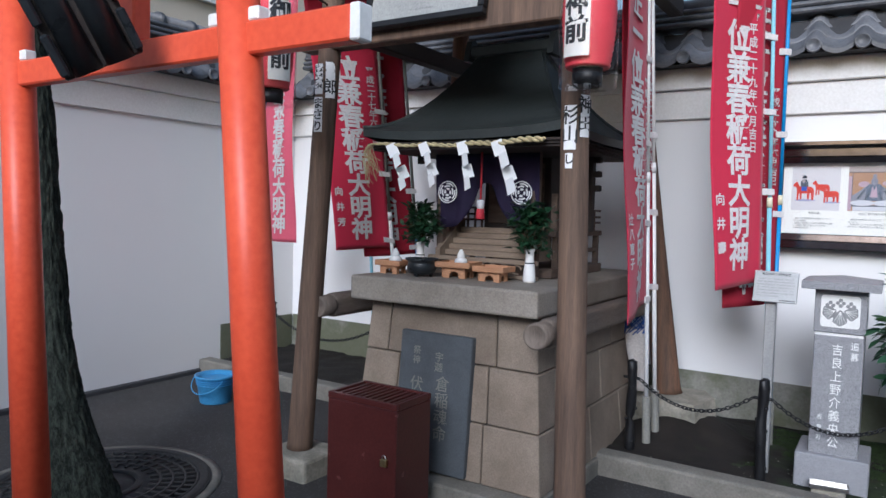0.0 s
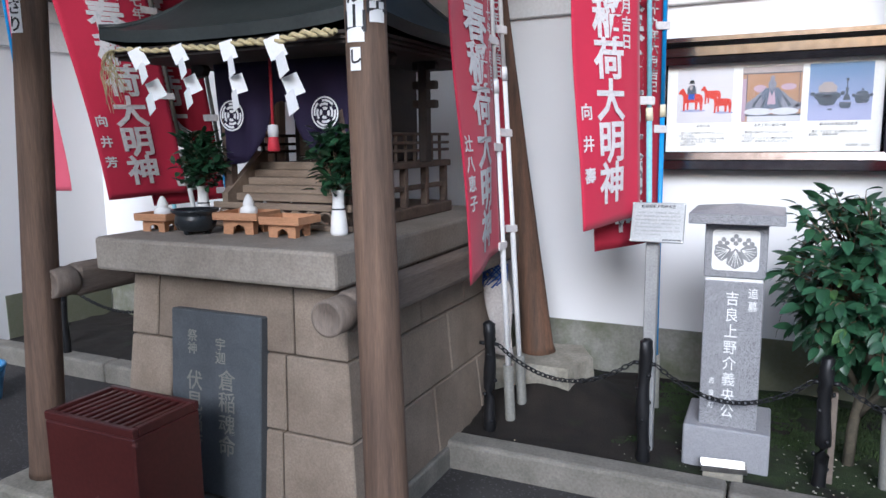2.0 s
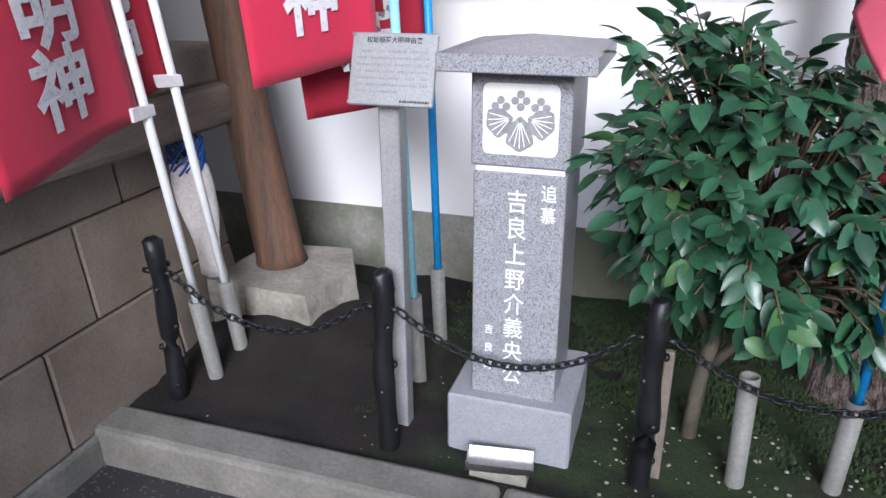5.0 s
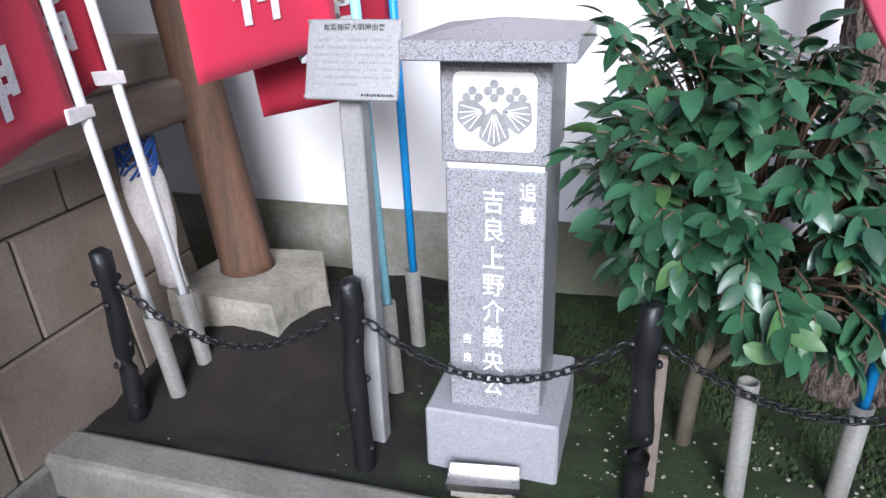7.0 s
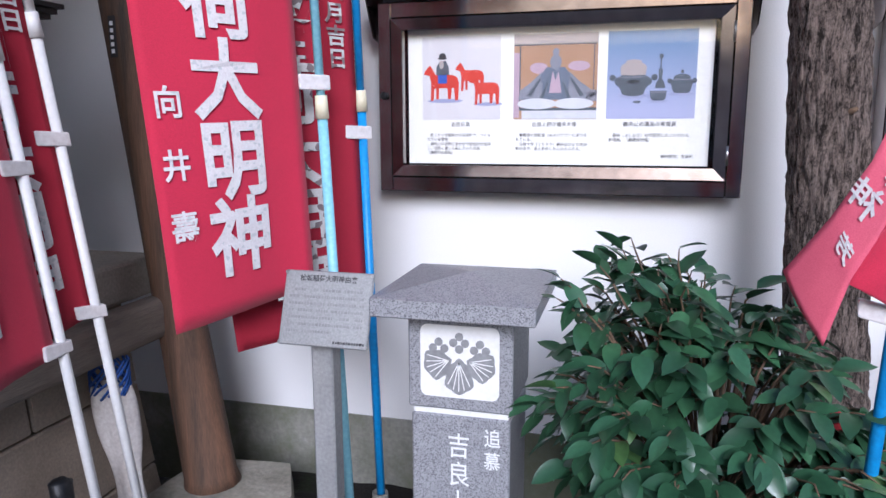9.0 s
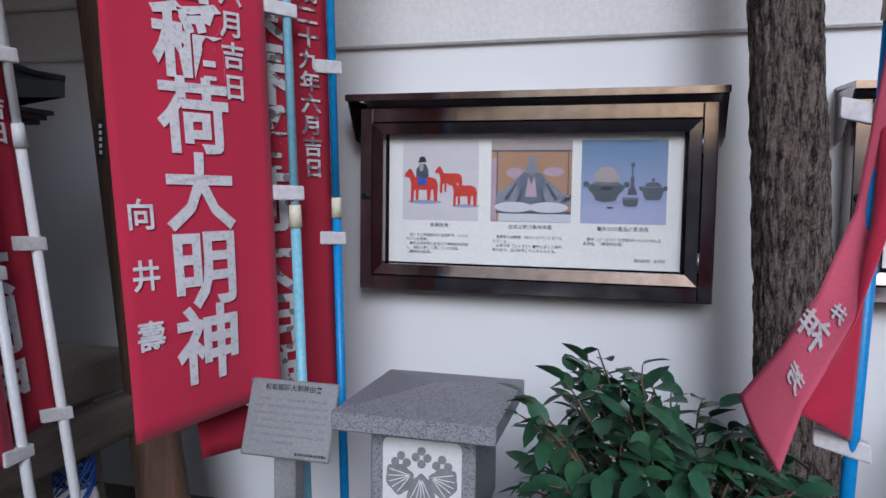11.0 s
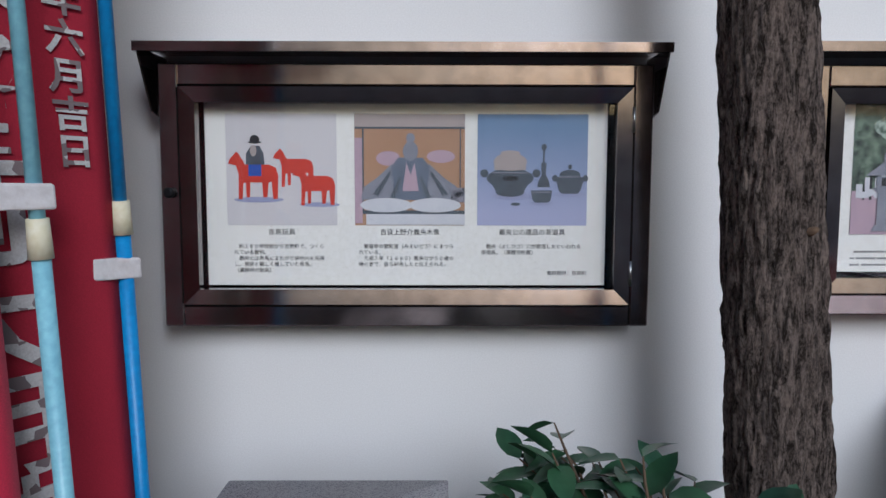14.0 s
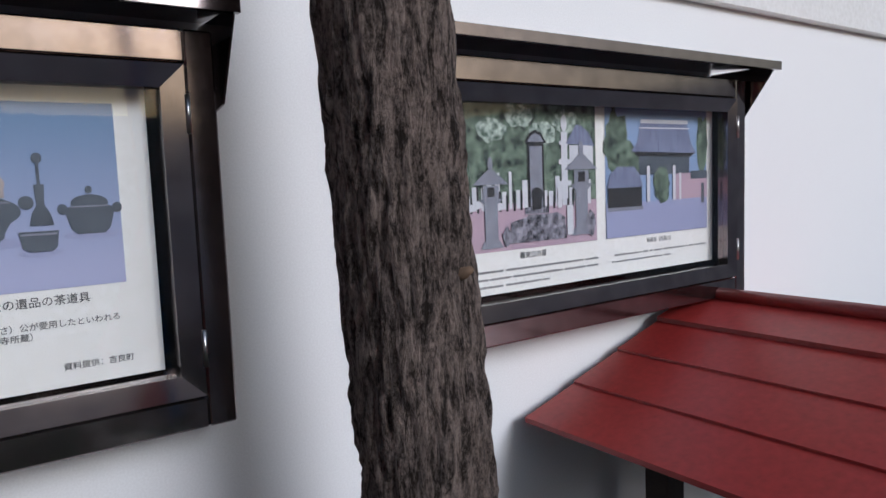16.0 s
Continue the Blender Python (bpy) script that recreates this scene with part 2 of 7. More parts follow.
WORN_WHITE = surface("mildewed_white_ink", (0.66, 0.64, 0.62), (0.48, 0.45, 0.43), 0.9, scale=14, fine=300, bump=0.1, mix=0.9, speck=((0.22, 0.17, 0.17), 55, 0.3))
POLE_WHITE = surface("white_pole", (0.80, 0.79, 0.77), (0.72, 0.71, 0.69), 0.35, scale=8, bump=0.03)
POLE_BLUE = surface("blue_pole", (0.03, 0.27, 0.62), (0.025, 0.22, 0.52), 0.4, scale=8, bump=0.03)
POLE_LIGHT = surface("light_blue_pole", (0.30, 0.60, 0.70), (0.25, 0.52, 0.62), 0.4, scale=8, bump=0.03)
CREAM = surface("cream_joint", (0.75, 0.70, 0.50), (0.66, 0.60, 0.42), 0.5, scale=10, bump=0.03)
TUBE_GREY = surface("grey_pvc", (0.235, 0.23, 0.205), (0.14, 0.135, 0.11), 0.6, scale=9, fine=90, bump=0.12, mix=0.9)
TAPE = surface("pale_tape", (0.74, 0.70, 0.68), (0.60, 0.56, 0.55), 0.55, scale=30, bump=0.15)
BLACK_IRON = surface("black_post_paint", (0.012, 0.012, 0.013), (0.007, 0.007, 0.008), 0.45, scale=14, bump=0.25)
GALVANISED = surface("galvanised_post", (0.42, 0.42, 0.41), (0.33, 0.33, 0.325), 0.45, metal=0.35, scale=9, fine=120, bump=0.04)
STEEL = surface("brushed_steel", (0.56, 0.55, 0.53), (0.46, 0.45, 0.44), 0.3, metal=1.0, scale=14, fine=200, bump=0.04, stretch=(1, 1, 0.3))
DARK_STEEL = surface("polished_dark_steel", (0.30, 0.26, 0.255), (0.22, 0.18, 0.178), 0.13, metal=0.97, scale=4, fine=20, bump=0.006, mix=0.9)
SIGN_STEEL = surface("sign_plate", (0.34, 0.345, 0.34), (0.29, 0.295, 0.29), 0.42, metal=0.4, scale=5, fine=200, bump=0.02)
PAPER = surface("poster_paper", (0.84, 0.83, 0.78), (0.80, 0.79, 0.74), 0.6, scale=3, bump=0.01)
BOARD_GREY = surface("grey_board", (0.36, 0.365, 0.35), (0.29, 0.295, 0.285), 0.4, scale=4, bump=0.02)
WHITE_PAPER = surface("white_paper", (0.86, 0.86, 0.86), (0.82, 0.82, 0.82), 0.8, scale=6, bump=0.03)
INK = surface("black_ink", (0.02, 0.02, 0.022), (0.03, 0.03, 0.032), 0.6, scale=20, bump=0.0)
GREY_INK = surface("grey_ink", (0.22, 0.22, 0.22), (0.28, 0.28, 0.28), 0.7, scale=20, bump=0.0)
STRAW = surface("straw_rope", (0.58, 0.50, 0.29), (0.40, 0.33, 0.17), 0.9, scale=40, fine=200, bump=0.5)
PURPLE = surface("purple_curtain", (0.022, 0.013, 0.046), (0.014, 0.009, 0.032), 0.85, scale=6, fine=400, bump=0.1)
PORCELAIN = surface("white_porcelain", (0.84, 0.83, 0.80), (0.80, 0.79, 0.76), 0.2, scale=8, bump=0.0)
BLACK_POT = surface("black_pot", (0.022, 0.026, 0.030), (0.014, 0.016, 0.018), 0.3, scale=12, bump=0.08)
BUCKET_BLUE = surface("blue_bucket_plastic", (0.09, 0.33, 0.62), (0.07, 0.27, 0.53), 0.4, scale=6, bump=0.03)
RED_ROOF = surface("dark_red_sheet", (0.34, 0.036, 0.030), (0.26, 0.026, 0.023), 0.36, scale=3, fine=60, bump=0.04, mix=0.9)
LANTERN_RED = surface("red_lantern_paper", (0.72, 0.06, 0.08), (0.60, 0.04, 0.06), 0.6, scale=6, bump=0.05)
LANTERN_WHITE = surface("lantern_white", (0.80, 0.77, 0.72), (0.72, 0.69, 0.64), 0.6, scale=6, bump=0.03)
BARK = bark_surface("cedar_bark", (0.026, 0.019, 0.015), (0.33, 0.258, 0.215), 25)
MOSSY_BARK = bark_surface("mossy_bark", (0.015, 0.018, 0.014), (0.075, 0.085, 0.065))
LEAF = surface("camellia_leaf", (0.040, 0.106, 0.047), (0.022, 0.068, 0.034), 0.33, scale=8, fine=60, bump=0.08, random_tint=0.3, spec=0.5)
LEAF_MASS = surface("camellia_leaves", (0.046, 0.120, 0.052), (0.022, 0.068, 0.034), 0.33, scale=8, fine=60, bump=0.08, random_tint=0.35, spec=0.5, island=True)
LEAF_PALE = surface("young_leaf", (0.085, 0.17, 0.05), (0.05, 0.115, 0.035), 0.42, scale=8, fine=60, bump=0.08, spec=0.6)
STEM = surface("grey_green_stem", (0.15, 0.125, 0.085), (0.08, 0.07, 0.05), 0.85, scale=14, bump=0.3)
TWIG = surface("brown_twig", (0.16, 0.10, 0.06), (0.09, 0.06, 0.035), 0.8, scale=12, bump=0.3)
SAKAKI = surface("sakaki_leaf", (0.025, 0.075, 0.03), (0.012, 0.04, 0.018), 0.35, scale=10, bump=0.05, spec=0.6)
BAG = surface("off_white_bag", (0.62, 0.58, 0.54), (0.48, 0.44, 0.41), 0.85, scale=9, bump=0.3)
BLUE_NET = surface("blue_net", (0.03, 0.10, 0.38), (0.02, 0.06, 0.24), 0.7, scale=20, bump=0.3)
CAST_IRON = surface("cast_iron", (0.055, 0.052, 0.05), (0.03, 0.029, 0.028), 0.6, metal=0.4, scale=10, bump=0.3)
BUILDING = surface("beige_building", (0.62, 0.56, 0.46), (0.54, 0.48, 0.40), 0.8, scale=0.6, bump=0.05)
CLEAR = glass_surface("clear_glass")


# ---- mesh tools ----
def part(name, bm, material, parent=None, label="", smooth=False):
    me = bpy.data.meshes.new(name)
    bm.normal_update()
    if smooth:
        for f in bm.faces:
            f.smooth = True
    bm.to_mesh(me)
    bm.free()
    me.materials.append(material)
    ob = new(name, me)
    if parent:
        ob.parent = parent
        ob.matrix_parent_inverse = parent.matrix_world.inverted()
    if label:
        tagged(ob, label)
    return ob


def thing(name, label, category, at=(0, 0, 0), group="", kind="", rz=0.0):
    ob = new(name)
    ob.empty_display_size = 0.05
    ob.matrix_world = pose(*at, 0, 0, rz)
    return tagged(ob, label, category, group, kind)


def structure(ob, label, category):
    return tagged(ob, label, category, "", "structure")


def block(bm, x0, x1, y0, y1, z0, z1, bevel=0.0, segs=1):
    b = bmesh.new() if bevel else bm
    vs = [b.verts.new(p) for p in ((x0, y0, z0), (x1, y0, z0), (x1, y1, z0), (x0, y1, z0), (x0, y0, z1), (x1, y0, z1), (x1, y1, z1), (x0, y1, z1))]
    for q in ((3, 2, 1, 0), (4, 5, 6, 7), (0, 1, 5, 4), (1, 2, 6, 5), (2, 3, 7, 6), (3, 0, 4, 7)):
        b.faces.new([vs[i] for i in q])
    if bevel:
        bmesh.ops.bevel(b, geom=b.edges[:], offset=bevel, segments=segs, affect="EDGES", profile=0.5)
        join(bm, b)
    return bm


def join(bm, other, m=None):
    """Copies the geometry of other into bm, moved by m, and frees it."""
    made = {}
    for v in other.verts:
        made[v] = bm.verts.new(m @ v.co if m else v.co)
    for f in other.faces:
        try:
            g = bm.faces.new([made[v] for v in f.verts])
            g.smooth = f.smooth
        except ValueError:
            pass
    other.free()
    return bm


def rod(bm, p0, p1, r0, r1=None, segs=14, caps=True):
    """A round bar from p0 to p1."""
    r1 = r0 if r1 is None else r1
    p0, p1 = Vector(p0), Vector(p1)
    q = (p1 - p0).to_track_quat("Z", "Y")
    rings = []
    for p, r in ((p0, r0), (p1, r1)):
        rings.append([bm.verts.new(p + q @ Vector((r * math.cos(2 * math.pi * i / segs), r * math.sin(2 * math.pi * i / segs), 0))) for i in range(segs)])
    for i in range(segs):
        f = bm.faces.new((rings[0][i], rings[0][(i + 1) % segs], rings[1][(i + 1) % segs], rings[1][i]))
        f.smooth = True
    if caps:
        bm.faces.new(rings[0][::-1])
        bm.faces.new(rings[1])
    return bm


def tube(bm, points, radii, segs=10, caps=True):
    """A bar along a line of points, with a radius at each."""
    points = [Vector(p) for p in points]
    if not hasattr(radii, "__len__"):
        radii = [radii] * len(points)
    rings = []
    for i, p in enumerate(points):
        d = points[min(i + 1, len(points) - 1)] - points[max(i - 1, 0)]
        q = d.to_track_quat("Z", "Y")
        rings.append([bm.verts.new(p + q @ Vector((radii[i] * math.cos(2 * math.pi * k / segs), radii[i] * math.sin(2 * math.pi * k / segs), 0))) for k in range(segs)])
    for r, s in zip(rings, rings[1:]):
        for k in range(segs):
            f = bm.faces.new((r[k], r[(k + 1) % segs], s[(k + 1) % segs], s[k]))
            f.smooth = True
    if caps:
        bm.faces.new(rings[0][::-1])
        bm.faces.new(rings[-1])
    return bm


def lathe(bm, profile, at=(0, 0, 0), segs=24, wobble=0.0):
    """A turned body from (radius, height) pairs."""
    rings = []
    for r, z in profile:
        rings.append([bm.verts.new((at[0] + r * math.cos(2 * math.pi * i / segs), at[1] + r * math.sin(2 * math.pi * i / segs), at[2] + z)) for i in range(segs)])
    for a, b in zip(rings, rings[1:]):
        for i in range(segs):
            f = bm.faces.new((a[i], a[(i + 1) % segs], b[(i + 1) % segs], b[i]))
            f.smooth = True
    if profile[0][0] > 1e-4:
        bm.faces.new(rings[0][::-1])
    if profile[-1][0] > 1e-4:
        bm.faces.new(rings[-1])
    return bm


def prism(bm, outline, depth, m=None):
    """An outline in x and z, given depth along y."""
    m = m or Matrix()
    a = [bm.verts.new(m @ Vector((x, 0, z))) for x, z in outline]
    b = [bm.verts.new(m @ Vector((x, depth, z))) for x, z in outline]
    n = len(outline)
    bm.faces.new(a)
    bm.faces.new(b[::-1])
    for i in range(n):
        bm.faces.new((a[i], b[i], b[(i + 1) % n], a[(i + 1) % n]))
    return bm


def lettering(body, size, m, bold=0.0, depth=0.0008, vertical=True, squeeze=1.0, pitch=1.0, align="CENTER"):
    """The words as geometry, upright in the x-z plane and facing -y, moved by m. Vertical words run downwards from the origin."""
    bm = bmesh.new()
    rows = list(body) if vertical else [body]
    for k, text in enumerate(rows):
        if not text.strip():
            continue
        cu = bpy.data.curves.new("letter", "FONT")
        cu.body, cu.size, cu.offset, cu.extrude, cu.resolution_u = text, size, bold, depth, 2
        cu.align_x = align
        ob = bpy.data.objects.new("letter", cu)
        scene.collection.objects.link(ob)
        dg = bpy.context.evaluated_depsgraph_get()
        me = bpy.data.meshes.new_from_object(ob.evaluated_get(dg))
        bpy.data.objects.remove(ob)
        bpy.data.curves.remove(cu)
        b = bmesh.new()
        b.from_mesh(me)
        bpy.data.meshes.remove(me)
        # clip the stray spikes that a bold outline can throw
        lo, hi = (-0.22 * size, 0.98 * size) if vertical else (-1e9, 1e9)
        for v in b.verts:
            v.co.y = min(max(v.co.y, lo), hi)
            if vertical:
                v.co.x = min(max(v.co.x, -0.56 * size), 0.56 * size)
        shift = Matrix.Translation((0, 0, -(k + 0.85) * size * pitch)) if vertical else Matrix()
        join(bm, b, m @ shift @ Matrix.Rotation(radians(90), 4, "X") @ Matrix.Diagonal((squeeze, 1, 1, 1)))
    return bm


def bars(bm, x0, x1, z_top, rows, pitch, thick, y, fill=0.8, m=None):
    """Unreadable small writing: broken bars, row by row."""
    m = m or Matrix()
    for r in range(rows):
        z = z_top - r * pitch
        x = x0 + (0.01 if r == 0 else 0)
        end = x1 if r < rows - 1 else x0 + (x1 - x0) * 0.6
        while x < end:
            w = min(random.uniform(0.5, 1.1) * thick, end - x)
            if random.random() < fill:
                q = [bm.verts.new(m @ Vector(p)) for p in ((x, y, z), (x + w, y, z), (x + w, y, z + thick * random.uniform(0.7, 1)), (x, y, z + thick * random.uniform(0.7, 1)))]
                bm.faces.new(q)
            x += w + thick * 0.25
    return bm


# ---- ground, bed and walls ----
WALL_Y, LEFT_X, RIGHT_X, FRONT_Y = 5.264, -4.62, 6.5, -3.2
bm = bmesh.new()
block(bm, -60, 60, -60, 60, -0.3, 0)
structure(part("ground", bm, ASPHALT), "dark damp asphalt yard with pale grit", "ground")


def mound(x, y):
    """Soil heaped round the stone under the rear post."""
    return 0.19 * math.exp(-((x + 0.62) ** 2 + (y - 4.64) ** 2) / 0.10)


def uneven_sheet(x0, x1, y0, y1, z, nx, ny, amp, seed=0.0, base=-0.02):
    bm = bmesh.new()
    g = [[bm.verts.new((x0 + (x1 - x0) * i / nx, y0 + (y1 - y0) * j / ny,
                        z + mound(x0 + (x1 - x0) * i / nx, y0 + (y1 - y0) * j / ny) + amp * noise.noise((i * 0.35 + seed, j * 0.35, seed)) + amp * 0.5 * noise.noise((i * 1.1, j * 1.1, seed)))) for j in range(ny + 1)] for i in range(nx + 1)]
    for i in range(nx):
        for j in range(ny):
            bm.faces.new((g[i][j], g[i + 1][j], g[i + 1][j + 1], g[i][j + 1])).smooth = True
    return bm


structure(part("garden_soil", uneven_sheet(-0.97, 6.4, 4.0, 5.262, 0.100, 110, 40, 0.018), SOIL), "dark bare soil of the planting bed", "soil")
structure(part("garden_soil", uneven_sheet(-4.61, -2.0, 4.24, 5.262, 0.075, 50, 24, 0.02, 3.0), SOIL), "dark bare soil of the corner bed", "soil")


def kerb(x0, x1, y0, y1, z, label):
    n = max(1, round((x1 - x0) / 1.2))
    for i in range(n):
        bm = bmesh.new()
        a, b = x0 + (x1 - x0) * i / n + 0.004, x0 + (x1 - x0) * (i + 1) / n - 0.004
        block(bm, a, b, y0, y1, -0.05, z, 0.018, 2)
        tagged(part("kerb", bm, KERB), label, "kerb", "kerbs of the planting beds", "structure")


kerb(-0.98, 6.4, 3.93, 4.06, 0.125, "worn pale concrete kerb edging the planting bed")
kerb(-4.61, -2.1, 4.12, 4.25, 0.12, "worn concrete kerb edging the corner bed")


def wall_run(name, length, m, dado_from, label, plinth=False):
    """A plastered wall along x with its face at y = 0, two stepped bands above, and a dado."""
    w = part(name, block(bmesh.new(), 0, length, 0, 0.16, -0.2, 2.50), PLASTER)
    w.matrix_world = m
    structure(w, label, "wall")
    for zz, d, h in ((2.15, 0.03, 0.203), (2.353, 0.06, 0.147)):
        t = part("trim", block(bmesh.new(), 0, length, -d, -0.002, zz, zz + h, 0.006), PLASTER_TRIM)
        t.matrix_world = m
        structure(t, "stepped white plaster band under the wall's eave", "trim")
    if dado_from is not None:
        d = part("dado", block(bmesh.new(), dado_from[0], dado_from[1], -0.008, -0.001, -0.1, 0.39, 0.003), DADO)
        d.matrix_world = m
        structure(d, "stained grey mortar foot of the plaster wall", "dado")
    if plinth:
        p = part("baseboard", block(bmesh.new(), plinth[0], plinth[1], -0.05, -0.001, -0.1, 0.035, 0.008), DARK_PLINTH)
        p.matrix_world = m
        structure(p, "dark low plinth along the wall", "plinth")


wall_run("wall_north", RIGHT_X - LEFT_X + 0.16, pose(LEFT_X - 0.16, WALL_Y, 0), (0.17, 10.9), "white plaster boundary wall with a stained foot")
wall_run("wall_west", WALL_Y - FRONT_Y - 0.002, pose(LEFT_X, FRONT_Y, 0, 0, 0, 90), (WALL_Y - FRONT_Y - 0.9, WALL_Y - FRONT_Y - 0.01), "pale bluish-white plaster boundary wall", (0.0, WALL_Y - FRONT_Y - 0.9))
wall_run("wall_east", WALL_Y - FRONT_Y - 0.002, pose(RIGHT_X, WALL_Y - 0.002, 0, 0, 0, -90), None, "plain white plaster boundary wall")


def kawara_run(length, m, label, courses=3):
    """A tiled coping: rows of curved tiles on both slopes, end tiles at the eave, and a ridge of stacked tiles."""
    roof = thing("wall_roof", label, "tiled roof", group="tiled copings", kind="structure")
    step = 0.26
    n = int(length / step)
    under = part("roof_base", prism(bmesh.new(), [(0.19, 2.535), (0.10, 2.535), (-0.35, 2.535), (-0.10, 2.80), (-0.06, 2.80)], length, pose(0, 0, 0, 0, 0, -90)), DARK_PLINTH, roof)
    under.matrix_world = m

    def wave(y0, z0, y1, z1):
        b = bmesh.new()
        pts = []
        k = 14
        for i in range(k + 1):
            u = i / k
            h = 0.045 * math.sin(math.pi * min(u / 0.42, 1)) if u < 0.42 else -0.026 * math.sin(math.pi * (u - 0.42) / 0.58)
            pts.append((u * step, h))
        lo = [b.verts.new((x, y0, z0 + h)) for x, h in pts]
        hi = [b.verts.new((x, y1, z1 + h)) for x, h in pts]
        lo2 = [b.verts.new((x, y0, z0 + h - 0.028)) for x, h in pts]
        for i in range(k):
            b.faces.new((lo[i], lo[i + 1], hi[i + 1], hi[i])).smooth = True
            b.faces.new((lo2[i], lo2[i + 1], lo[i + 1], lo[i]))
        return b

    first = {}
    for c in range(courses):
        y0, y1 = -0.22 + c * 0.105, -0.22 + (c + 1) * 0.105 + 0.03
        z0, z1 = 2.57 + c * 0.085, 2.57 + (c + 1) * 0.085 + 0.012
        for i in range(n):
            if c not in first:
                first[c] = part("tile", wave(y0, z0, y1, z1), TILE, roof)
                first[c].matrix_world = m @ Matrix.Translation((i * step, 0, 0))
            else:
                o = new("tile", first[c].data)
                o.parent = roof
                o.matrix_world = m @ Matrix.Translation((i * step, 0, 0))
    disc = None
    for i in range(n):
        if disc is None:
            disc = part("eave_tile", lathe(bmesh.new(), [(0.001, 0.016), (0.030, 0.016), (0.034, 0.022), (0.045, 0.022), (0.046, 0.0)], segs=16), TILE, roof, smooth=False)
            data = disc.data
        else:
            disc = new("eave_tile", data)
            disc.parent = roof
        disc.matrix_world = m @ Matrix.Translation((i * step + 0.055, -0.222, 2.575)) @ pose(0, 0, 0, 90)
    bm = bmesh.new()
    for k in range(3):
        block(bm, 0, length, -0.03 - 0.0 + 0.012 * k, 0.19 - 0.012 * k, 2.83 + 0.045 * k, 2.865 + 0.045 * k, 0.012)
    b = part("ridge_course", bm, TILE, roof)
    b.matrix_world = m
    cap = None
    for i in range(int(length / 0.3)):
        if cap is None:
            c = bmesh.new()
            tube(c, [(0.0, 0.08, 2.975), (0.262, 0.08, 2.975), (0.264, 0.08, 2.98), (0.298, 0.08, 2.98)], [0.058, 0.058, 0.070, 0.070], 14)
            cap = part("ridge_tile", c, TILE, roof)
            cd = cap.data
        else:
            cap = new("ridge_tile", cd)
            cap.parent = roof
        cap.matrix_world = m @ Matrix.Translation((i * 0.3, 0, 0))
    return roof


kawara_run(8.0, pose(LEFT_X + 0.1, WALL_Y, -0.034), "grey curved clay tiles along the top of the boundary wall")
kawara_run(5.6, pose(LEFT_X, -0.4, -0.034, 0, 0, 90), "grey curved clay tiles on the side wall")

# ---- torii ----
def torii():
    t = thing("torii_gate", "vermilion wooden gate with white-painted beam ends", "torii", (-1.55, 1.45, 0))
    for x0, x1 in ((-2.105, -2.235), (-0.900, -1.100)):
        part("pillar", rod(bmesh.new(), (x0, 1.45, 0.12), (x1, 1.45, 2.45), 0.062, 0.056, 28), VERMILION, t)
        part("pillar_foot", rod(bmesh.new(), (x0 + 0.003, 1.45, -0.05), (x0, 1.45, 0.14), 0.078, 0.074, 28), DARK_WOOD, t, "black pillar foot")
    part("tie_beam", block(bmesh.new(), -2.42, -0.655, 1.425, 1.475, 1.862, 1.947, 0.006), VERMILION, t)
    for x0, x1 in ((-2.45, -2.42), (-0.655, -0.625)):
        part("beam_end", block(bmesh.new(), x0, x1, 1.424, 1.476, 1.861, 1.948, 0.004), WHITE_PAINT, t, "white-painted beam end")
    for x in (-2.285, -2.135, -1.142, -0.985):
        part("wedge", block(bmesh.new(), x - 0.02, x + 0.02, 1.43, 1.47, 1.949, 1.985, 0.004), WHITE_PAINT, t, "white-painted wedge")
    part("centre_strut", block(bmesh.new(), -1.62, -1.48, 1.42, 1.48, 1.949, 2.40, 0.006), VERMILION, t)
    part("top_beam", block(bmesh.new(), -2.65, -0.45, 1.40, 1.50, 2.40, 2.53, 0.01), VERMILION, t)
    part("top_cap", block(bmesh.new(), -2.75, -0.35, 1.38, 1.52, 2.532, 2.59, 0.01), DARK_WOOD, t, "black top cap")


torii()


